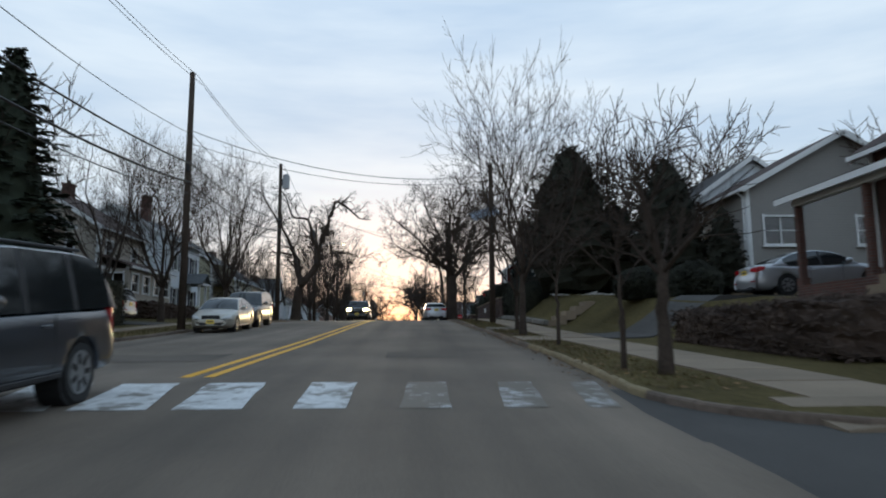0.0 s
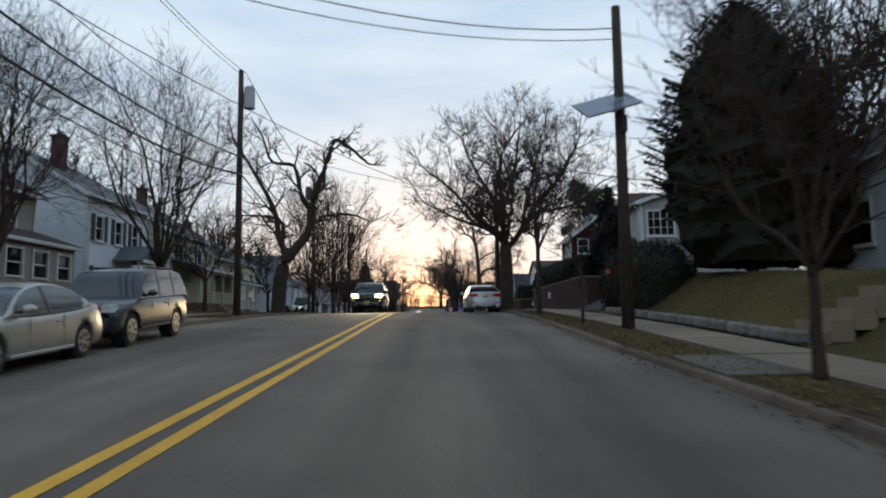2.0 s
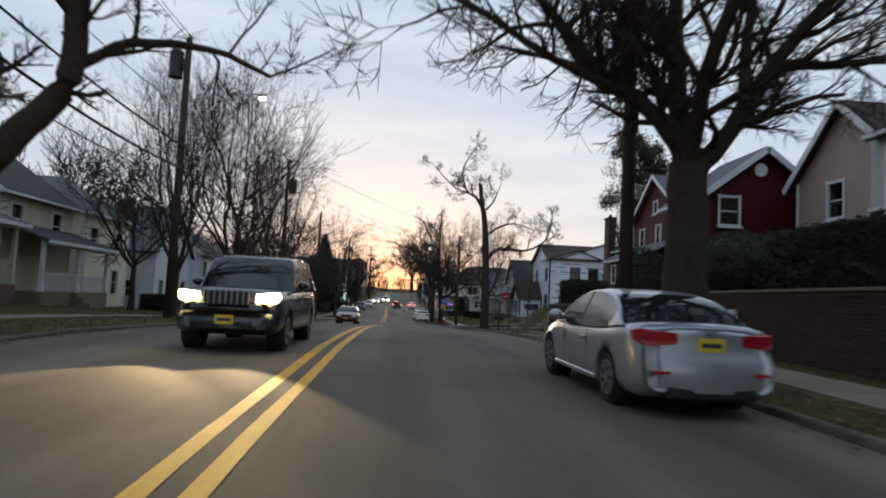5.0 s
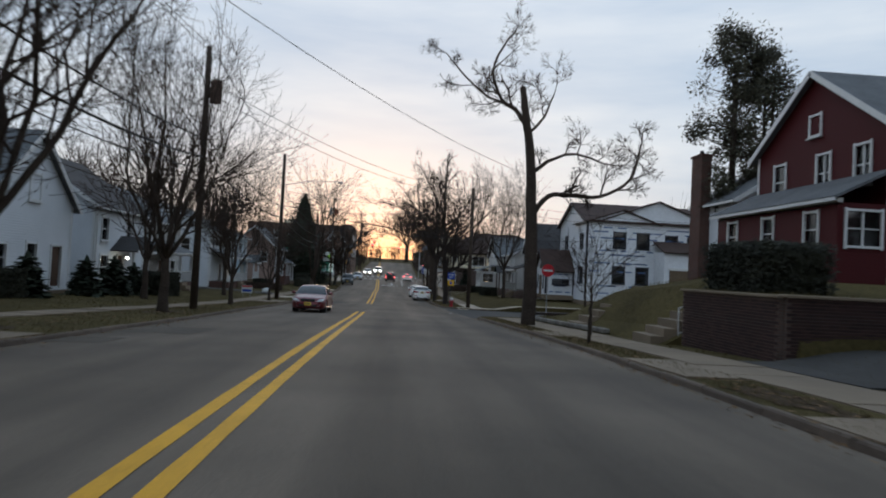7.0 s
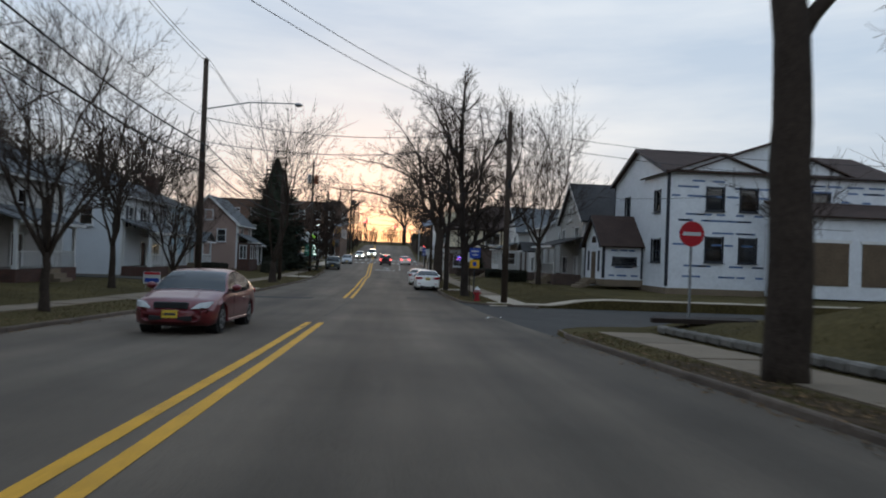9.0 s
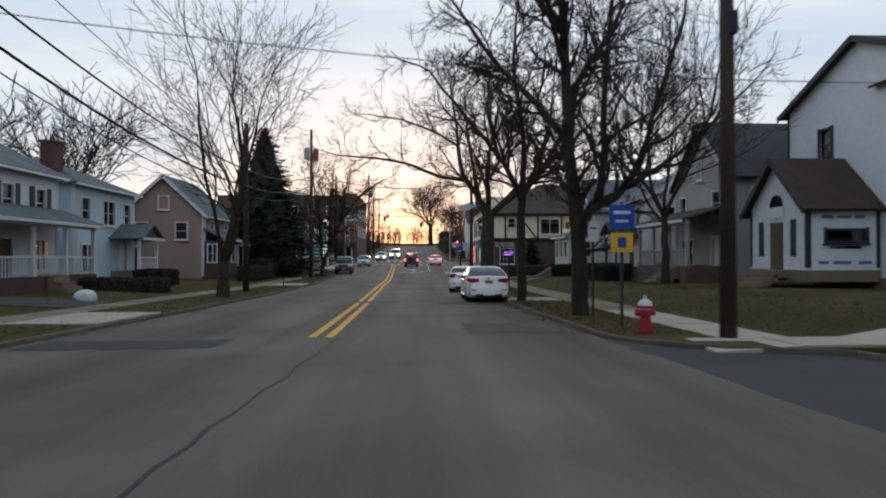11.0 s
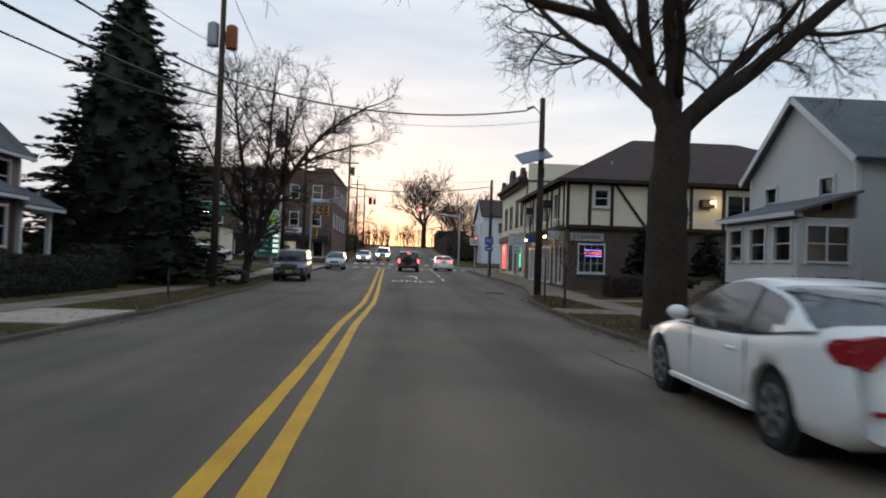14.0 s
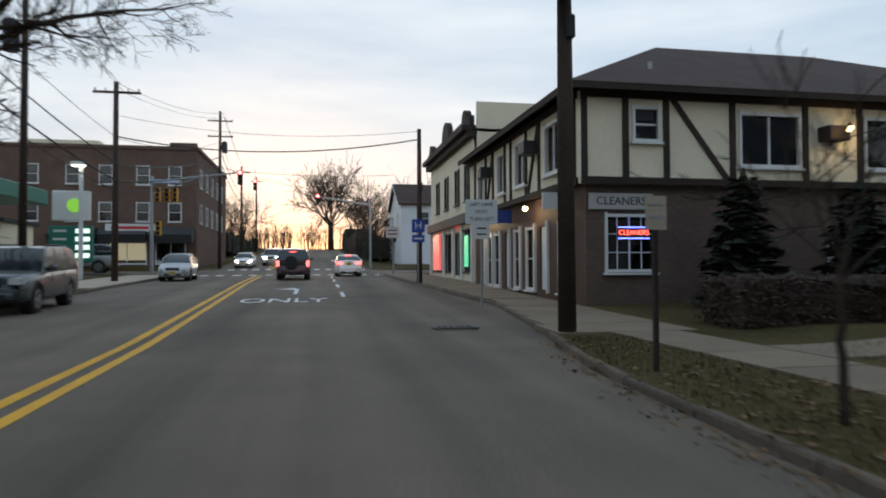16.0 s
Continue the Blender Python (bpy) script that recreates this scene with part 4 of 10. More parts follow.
def shaped_tree(name, at, seed, radius, limbs, label, levels=3, kids=(4, 4, 3), gnarl=0.2, per=1.1, first=1.6, twig=0.0075, depth=1.0, bough=0.07, bark=None):
    """A tree whose main limbs follow given bends (across, up, thickness); boughs and twigs grow from them."""
    rng = random.Random(seed)
    wood, fine = [], []

    def rnd():
        return Vector((rng.gauss(0, 1), rng.gauss(0, 1), rng.gauss(0, 1)))

    def grow(p, d, length, r, level):
        n = max(2 if level >= levels - 1 else 3, min(7, int(length / 0.4)))
        pts = [(p.copy(), r)]
        end = max(twig * 0.7, r * 0.45)
        for i in range(n):
            d = (d + rnd() * gnarl + Vector((0, 0, 0.07))).normalized()
            p = p + d * (length / n)
            pts.append((p.copy(), r + (end - r) * (i + 1) / n))
        (wood if r > 0.045 else fine).append(pts)
        if level >= levels:
            return
        for c in range(kids[level]):
            i = min(n, max(1, int((0.25 + 0.75 * (c + rng.random()) / kids[level]) * n)))
            dd = (pts[i][0] - pts[i - 1][0]).normalized()
            side = dd.cross(rnd()).normalized()
            ang = rng.uniform(0.4, 0.95)
            grow(pts[i][0], (dd * math.cos(ang) + side * math.sin(ang)).normalized(), length * rng.uniform(0.45, 0.7), max(twig, pts[i][1] * rng.uniform(0.42, 0.62)), level + 1)

    for li, (pts3, r0, r1, sprout) in enumerate(limbs):
        ways = [Vector((a, b * depth, c)) for a, b, c in pts3]
        line = []
        total = len(ways) - 1
        for i in range(total):
            for k in range(4):
                f = k / 4
                p0, p1 = ways[max(i - 1, 0)], ways[i]
                p2, p3 = ways[i + 1], ways[min(i + 2, total)]
                q = 0.5 * ((2 * p1) + (p2 - p0) * f + (2 * p0 - 5 * p1 + 4 * p2 - p3) * f * f + (3 * p1 - p0 - 3 * p2 + p3) * f ** 3)
                g = (i + f) / total
                line.append((q + rnd() * 0.015, r0 + (r1 - r0) * g))
        line.append((ways[-1], r1))
        wood.append(line)
        if not sprout:
            continue
        ln = sum((line[i + 1][0] - line[i][0]).length for i in range(len(line) - 1))
        m = max(3, int(ln / per * 1.6))
        for c in range(m):
            i = min(len(line) - 1, max(1, int((0.22 + 0.78 * (c + rng.random()) / m) * (len(line) - 1))))
            dd = (line[i][0] - line[i - 1][0]).normalized()
            side = dd.cross(rnd()).normalized()
            nd = (dd * 0.5 + side * 0.8 + Vector((0, 0, 0.25))).normalized()
            grow(line[i][0], nd, first * sprout * rng.uniform(0.6, 1.2), min(line[i][1] * 0.55, bough), 0)
        grow(line[-1][0], (line[-1][0] - line[-2][0]).normalized(), first * sprout, r1 * 0.9, 0)
    t = thing(name, (at[0], at[1], land(*at)), label, "tree", "street trees")
    v, f = [], []
    skin(wood, v, f)
    raw_part("trunk", v, f, bark or BARK, t, smooth=True)
    v, f = [], []
    skin(fine, v, f)
    raw_part("crown", v, f, TWIG, t, "fine leafless twigs")
    return t


def tree_again(src, at, rz, s, label=""):
    t = copy_thing(src, pose(at[0], at[1], land(*at), 0, 0, rz))
    t.scale = (s, s, s * random.uniform(0.92, 1.08))
    if label:
        t["label"] = label
    return t


# named trees by the kerbs
oak = shaped_tree("oak_tree", (8.55, 67.2), 11, 0.38, [
    ([(0, 0, -0.2), (0, 0, 1.2), (0.02, 0, 2.4), (0, 0, 3.5)], 0.42, 0.32, 0),
    ([(0, 0, 3.2), (-0.35, 0, 4.1), (-1.5, 0.2, 5.0), (-2.7, 0.3, 6.4), (-4.1, 0.4, 7.6)], 0.19, 0.05, 1.15),
    ([(0, 0, 3.4), (-0.1, 0.1, 4.3), (-0.2, 0.2, 6.4), (-0.1, 0.3, 8.5), (0.8, 0.4, 10.0)], 0.20, 0.05, 1.15),
    ([(0.05, 0, 3.3), (0.6, 0, 3.9), (1.5, 0, 5.3), (3.2, -0.2, 7.4), (4.1, -0.3, 9.0)], 0.20, 0.05, 1.15),
    ([(1.5, 0, 5.3), (3.0, 0.2, 5.5), (4.3, 0.4, 5.9), (5.4, 0.6, 6.9)], 0.10, 0.04, 1.05),
    ([(-0.2, 0, 3.8), (-1.2, -0.5, 4.4), (-2.6, -0.9, 4.8), (-4.6, -1.2, 5.8)], 0.12, 0.04, 1.05),
    ([(-0.15, 0.1, 5.2), (-1.0, 0.5, 6.8), (-1.9, 0.8, 8.6), (-2.3, 1.0, 9.8)], 0.12, 0.04, 1.1),
    ([(1.0, 0, 4.6), (1.4, 0.6, 6.4), (2.0, 1.0, 8.4), (2.4, 1.2, 10.0)], 0.12, 0.04, 1.1),
    ([(0, 0, 3.4), (0.4, 1.6, 4.9), (0.8, 3.0, 6.8), (0.6, 4.0, 8.6)], 0.15, 0.04, 1.1),
    ([(0, 0, 3.4), (-0.3, -1.6, 4.9), (0.2, -3.0, 6.8), (0.4, -3.8, 8.6)], 0.15, 0.04, 1.1),
], "big leafless oak with a broad round crown by the kerb", kids=(5, 5, 3), per=0.62, first=1.8)
oak.scale = (1.06, 1.06, 1.08)
shaped_tree("pollarded_tree", (-5.0, 68.3), 23, 0.4, [
    ([(0, 0, -0.2), (0.05, 0, 1.5), (0.3, 0, 2.8), (0.7, 0, 3.8)], 0.46, 0.33, 0),
    ([(0.6, 0, 3.3), (1.1, 0.1, 4.0), (1.8, 0.2, 5.0), (1.9, 0.1, 6.6), (2.6, 0, 8.4), (3.1, -0.1, 9.8), (3.4, 0, 10.5), (4.3, 0.2, 10.0), (5.3, 0.4, 9.1)], 0.30, 0.07, 0.75),
    ([(0.5, 0, 3.4), (0.0, 0.3, 4.3), (-0.45, 0.5, 6.3), (-1.6, 0.7, 8.4), (-3.2, 0.9, 11.0)], 0.24, 0.06, 1.0),
    ([(1.85, 0.1, 6.2), (1.4, -0.5, 7.0), (1.05, -0.8, 8.7), (-0.2, -1.1, 8.9), (-0.7, -1.4, 10.3)], 0.17, 0.06, 0.9),
    ([(0.1, 0.3, 4.2), (0.0, 0.9, 5.4), (-0.8, 1.4, 6.0), (-2.6, 2.0, 6.2)], 0.15, 0.05, 0.9),
    ([(1.8, 0.2, 5.2), (2.8, 0.6, 5.9), (4.2, 0.9, 6.0), (5.4, 1.2, 5.6)], 0.13, 0.04, 1.0),
    ([(1.95, 0.1, 6.8), (2.5, 1.2, 8.0), (2.3, 2.4, 9.8)], 0.13, 0.04, 1.0),
], "gnarled leafless tree with heavy twisted sawn limbs")
shaped_tree("lopped_tree", (9.55, 103.9), 37, 0.3, [
    ([(0, 0, -0.2), (0.0, 0, 2.5), (-0.1, 0, 5.0), (-0.25, 0, 7.5), (-0.55, 0, 9.4), (-0.75, 0, 10.7)], 0.34, 0.13, 0),
    ([(-0.5, 0, 8.9), (-1.0, 0.2, 9.7), (-1.6, 0.3, 10.1), (-2.1, 0.5, 11.5), (-1.5, 0.8, 12.9)], 0.13, 0.04, 0.95),
    ([(-1.3, 0.2, 9.9), (-2.6, 0, 10.3), (-4.0, -0.2, 11.6)], 0.07, 0.03, 0.8),
    ([(-0.05, 0, 4.9), (0.6, -0.1, 5.8), (1.6, -0.2, 5.9), (2.9, -0.3, 5.9), (4.2, -0.4, 6.7), (4.6, -0.4, 8.0)], 0.14, 0.05, 0.85),
    ([(-0.2, 0, 6.8), (0.9, 0.4, 7.6), (2.0, 0.6, 7.9), (3.2, 0.7, 7.6)], 0.10, 0.04, 0.9),
    ([(-0.4, 0, 8.6), (0.3, 0.2, 9.4), (0.8, 0.4, 10.6)], 0.08, 0.03, 0.9),
], "tall leafless tree with lopped limbs and one long side bough", kids=(5, 5, 4))
shaped_tree("maple_tree", (8.35, 162.8), 41, 0.5, [
    ([(0, 0, -0.2), (0.0, 0, 0.5), (0.02, 0, 2.0), (0.05, 0, 3.6), (0.1, 0, 5.0)], 0.56, 0.40, 0),
    ([(0.05, 0, 4.6), (-0.3, 0, 5.6), (-0.8, 0.1, 6.5), (-1.7, 0.2, 7.9), (-2.0, 0.3, 9.6), (-2.2, 0.4, 11.8), (-2.5, 0.6, 14.0)], 0.27, 0.06, 1.15),
    ([(-1.5, 0.2, 7.4), (-3.3, -0.3, 7.6), (-6.0, -0.8, 8.5), (-8.6, -1.2, 8.8), (-10.4, -1.4, 8.9)], 0.15, 0.04, 1.2),
    ([(-1.95, 0.3, 9.8), (-3.7, 0.6, 10.9), (-6.0, 0.9, 11.8), (-8.0, 1.2, 12.2)], 0.11, 0.04, 1.15),
    ([(-0.5, 0, 6.1), (-0.9, -0.5, 7.6), (-1.2, -1.0, 9.2), (-1.5, -1.3, 10.8), (-1.7, -1.8, 13.2)], 0.17, 0.05, 1.1),
    ([(0.1, 0, 4.8), (0.15, 0.2, 6.2), (0.1, 0.4, 7.8), (0.3, 0.6, 9.7), (0.7, 0.8, 11.2), (1.0, 1.0, 13.4)], 0.22, 0.05, 1.1),
    ([(0.15, 0.3, 7.3), (1.1, 0.1, 8.9), (2.7, -0.2, 10.2), (4.0, -0.4, 10.9), (5.5, -0.6, 12.0)], 0.13, 0.04, 1.1),
    ([(0.15, 0, 4.7), (0.8, -0.1, 5.4), (1.7, -0.2, 6.1), (2.9, -0.3, 7.1), (4.4, -0.4, 8.5), (6.0, -0.6, 10.0), (7.5, -0.8, 11.6)], 0.26, 0.06, 1.0),
    ([(0.7, 0, 5.4), (2.0, 0.7, 6.7), (3.6, 1.2, 8.2), (5.0, 1.6, 10.0)], 0.15, 0.05, 1.1),
    ([(0.1, 0.1, 5.0), (-0.6, 1.8, 6.6), (-1.8, 3.4, 8.2), (-3.0, 4.8, 10.2)], 0.16, 0.05, 1.1),
    ([(0.2, -0.1, 5.6), (-0.6, -1.8, 7.8), (-1.8, -3.6, 10.0), (-3.4, -5.0, 11.6)], 0.12, 0.04, 1.1),
    ([(3.0, -0.3, 7.2), (4.4, -0.2, 7.3), (6.0, 0.0, 7.9)], 0.08, 0.03, 1.0),
], "huge leafless maple whose limbs reach over the road", kids=(5, 4, 3), per=1.15, first=2.0, gnarl=0.24, bough=0.045, twig=0.006)
corner_tree = shaped_tree("street_tree", (8.1, 134.4), 43, 0.3, [
    ([(0, 0, -0.2), (0, 0, 1.2), (-0.1, 0, 2.5), (-0.28, 0, 4.0), (-0.38, 0, 6.0), (-0.5, 0.1, 8.5), (-0.4, 0.2, 10.6)], 0.26, 0.08, 0.8),
    ([(0.0, 0, 2.2), (0.4, 0, 2.7), (1.2, 0, 3.1), (1.8, 0.1, 4.0), (2.4, 0.2, 5.6), (3.2, 0.4, 7.6)], 0.16, 0.05, 1.1),
    ([(0.5, 0, 2.8), (0.65, -0.1, 3.8), (0.66, -0.2, 5.6), (0.9, -0.3, 8.0)], 0.13, 0.05, 1.1),
    ([(-0.3, 0, 4.3), (-1.2, 0.5, 5.4), (-2.4, 0.8, 6.6), (-3.6, 1.0, 8.2)], 0.12, 0.04, 1.1),
    ([(-0.35, 0, 5.2), (0.4, 0.9, 6.4), (1.4, 1.8, 7.6), (2.4, 2.6, 9.4)], 0.11, 0.04, 1.1),
    ([(-0.38, 0, 6.0), (-1.0, -0.9, 7.2), (-1.6, -1.9, 8.8)], 0.10, 0.04, 1.1),
    ([(1.3, 0, 3.2), (2.6, -0.3, 3.9), (3.9, -0.6, 5.0)], 0.09, 0.03, 1.0),
    ([(-0.4, 0.1, 7.0), (-1.4, 0.8, 8.6), (-2.2, 1.3, 10.2)], 0.09, 0.03, 1.0),
], "leafless street tree with a thick trunk and a long side limb", kids=(4, 4, 3), per=0.62, first=1.8, bark=DARK_BARK)
corner_tree.scale = (1.0, 1.0, 1.14)
forked_tree = shaped_tree("street_tree", (7.55, 141.7), 47, 0.24, [
    ([(0, 0, -0.2), (0.02, 0, 1.4), (0.0, 0, 2.8), (0.05, 0, 3.9)], 0.19, 0.15, 0),
    ([(0, 0, 3.7), (-0.5, 0.1, 4.6), (-1.1, 0.2, 5.4), (-2.4, 0.3, 6.8), (-3.6, 0.5, 8.2)], 0.13, 0.04, 1.1),
    ([(0.05, 0, 3.7), (0.5, 0, 4.3), (1.0, 0, 4.9), (2.1, -0.2, 6.7), (3.0, -0.4, 8.6)], 0.13, 0.04, 1.1),
    ([(0.05, 0, 3.8), (0.15, 0.3, 5.8), (-0.2, 0.4, 8.2), (-0.1, 0.5, 10.2)], 0.13, 0.04, 1.1),
    ([(0, 0, 3.5), (-0.7, -1.0, 4.6), (-1.5, -2.2, 6.2)], 0.10, 0.04, 1.1),
    ([(0, 0, 3.6), (0.8, 1.2, 4.9), (1.6, 2.6, 6.6), (2.0, 3.4, 8.4)], 0.10, 0.04, 1.1),
    ([(-0.9, 0.2, 5.2), (-1.2, 0.9, 6.8), (-1.0, 1.4, 9.0)], 0.08, 0.03, 1.0),
    ([(0.4, 0, 4.2), (1.8, -0.4, 4.8), (3.2, -0.7, 5.6)], 0.08, 0.03, 1.0),
], "leafless street tree with a forked crown", kids=(5, 4, 3), per=0.62, first=1.7, bark=DARK_BARK)
forked_tree.scale = (1.0, 1.0, 1.12)
vase = bare_tree("vase_tree", (8.85, 33.0), 59, 8.4, 0.12, 2.2, 6, "young leafless tree with upswept branches", twig=0.007, spread=0.55, gnarl=0.12, kids=(4, 5, 4, 3, 2), droop=-0.05)
bare_tree("street_tree", (8.73, 19.7), 97, 3.6, 0.10, 1.7, 5, "small leafless street tree with thin branches", spread=0.8, gnarl=0.15, kids=(3, 4, 3), levels=3, twig=0.007)
sapling = bare_tree("sapling", (8.32, 20.4), 61, 3.6, 0.04, 1.5, 4, "thin leafless sapling on the verge", spread=0.6, gnarl=0.14, kids=(4, 4, 3), levels=3, twig=0.007)
for x, y, rz, s in ((8.8, 27.2, 40, 1.2), (8.7, 48.0, 95, 1.2), (8.95, 92.6, 200, 1.1), (8.5, 152.3, 260, 1.1), (8.05, 171.4, 300, 0.95), (10.2, 96.6, 20, 0.75)):
    tree_again(sapling, (x, y), rz, s)
tree_again(vase, (9.27, 36.9), 120, 0.7)
bare_tree("street_tree", (8.7, 56.1), 83, 7.0, 0.11, 3.1, 6, "slim leafless street tree with a forked vase crown", twig=0.006, spread=0.62, gnarl=0.12, kids=(4, 5, 4, 3), droop=-0.04)
tree_again(vase, (15.5, 147.6), 210, 1.6, "tall thin leafless tree with upswept branches in a garden")
wide = bare_tree("street_tree", (-4.8, 88.6), 67, 11.2, 0.2, 2.4, 7, "leafless street tree with an upswept bushy crown", spread=0.52, gnarl=0.11, kids=(5, 5, 4, 4, 2), droop=-0.05)
tree_again(wide, (-5.4, 101.0), 70, 0.95)
tree_again(wide, (-6.0, 114.2), 200, 0.68)
tree_again(wide, (-5.6, 123.9), 130, 0.5)
tree_again(wide, (-6.2, 84.5), 250, 0.8)
tree_again(wide, (-8.9, 60.5), 25, 0.95)
tree_again(wide, (-9.4, 49.0), 290, 0.88)
fork = bare_tree("forked_tree", (-5.35, 146.2), 71, 12.5, 0.27, 1.6, 4, "leafless tree that forks low into several long stems", spread=0.42, gnarl=0.12, kids=(4, 4, 4, 3, 2), leader=0.4, twig=0.010)
shaped_tree("leaning_tree", (-6.2, 182.8), 73, 0.22, [
    ([(0, 0, -0.2), (0.1, 0, 0.9), (0.6, 0, 2.3), (1.4, 0, 4.2), (2.4, 0, 6.0), (3.8, 0.1, 7.9), (6.0, 0.2, 9.5)], 0.24, 0.05, 1.0),
    ([(0.1, 0, 0.9), (-0.1, 0.1, 3.0), (-0.3, 0.2, 5.6), (-0.8, 0.3, 8.4), (-0.9, 0.4, 10.4)], 0.15, 0.05, 1.0),
    ([(0.6, 0, 2.3), (0.7, 0.3, 4.6), (0.9, 0.5, 7.4), (1.0, 0.6, 10.2)], 0.14, 0.05, 1.0),
    ([(1.6, 0, 4.5), (2.0, -0.6, 6.6), (2.6, -1.0, 9.2)], 0.10, 0.04, 1.0),
    ([(-0.1, 0.1, 3.0), (-1.2, -0.4, 5.2), (-2.4, -0.8, 7.8)], 0.10, 0.04, 1.0),
    ([(2.4, 0, 6.0), (3.8, 0.8, 7.0), (5.4, 1.4, 7.6)], 0.09, 0.04, 1.0),
], "leafless tree leaning over the kerb by the filling station", kids=(5, 4, 3), per=0.55, first=2.0)
tree_again(fork, (-9.6, 182.0), 215, 0.85)
tree_again(fork, (-10.8, 44.5), 320, 0.72)
back_a = bare_tree("garden_tree", (19.0, 52.0), 83, 11.5, 0.26, 3.6, 6, "leafless brown garden tree behind the houses", spread=0.8, gnarl=0.16, levels=4, kids=(5, 5, 4, 3), twig=0.026)
back_b = bare_tree("garden_tree", (-26.0, 60.0), 89, 12.0, 0.24, 3.0, 5, "leafless brown garden tree behind the houses", spread=0.5, gnarl=0.13, levels=4, kids=(5, 5, 4, 4), twig=0.024)
# trees in the gardens and behind the houses
for x, y, src, rz, s in ((29.0, 38.0, back_a, 130, 0.75), (31.0, 70.0, back_a, 10, 0.9), (-27.0, 78.0, back_b, 50, 0.9), (-25.0, 92.0, back_a, 110, 1.1), (-27.0, 112.0, back_a, 40, 0.95), (-26.0, 128.0, back_a, 190, 1.1), (-28.0, 143.0, back_b, 10, 1.15), (-27.0, 158.0, back_a, 270, 1.1), (-30.0, 170.0, back_a, 210, 0.9), (35.0, 152.0, back_a, 300, 0.75), (31.0, 170.0, back_a, 60, 0.9), (14.0, 121.0 - 10.5, sapling, 10, 1.3), (-19.0, 70.0, back_b, 170, 0.8), (-12.0, 76.0, back_a, 90, 0.62), (-12.5, 96.0, back_a, 170, 0.7), (-13.0, 36.0, back_b, 60, 0.8), (-10.5, 113.0, back_b, 33, 0.75), (-10.0, 128.5, back_b, 140, 0.7), (24.8, 55.0, back_a, 30, 1.05), (-21.0, 104.0, back_b, 75, 0.95), (-22.0, 138.5, back_a, 20, 0.8), (-20.5, 163.0, back_b, 120, 1.05)):
    tree_again(src, (x, y), rz, s, "leafless brown garden tree behind the houses")
# far trees beyond the crossing
for x, y, src, rz, s in ((7.2, 344.0, back_a, 20, 1.85), (8.0, 349.0, back_a, 140, 1.75), (12.4, 318.0, back_a, 200, 1.0), (-10.0, 300.0, back_a, 120, 0.9), (-13.0, 270.0, back_b, 220, 0.8), (14.0, 285.0, back_a, 260, 1.0), (16.0, 340.0, back_a, 200, 1.1), (22.0, 300.0, back_a, 330, 0.9), (-20.0, 320.0, back_a, 150, 1.0)):
    tree_again(src, (x, y), rz, s, "distant leafless tree seen beyond the crossing")


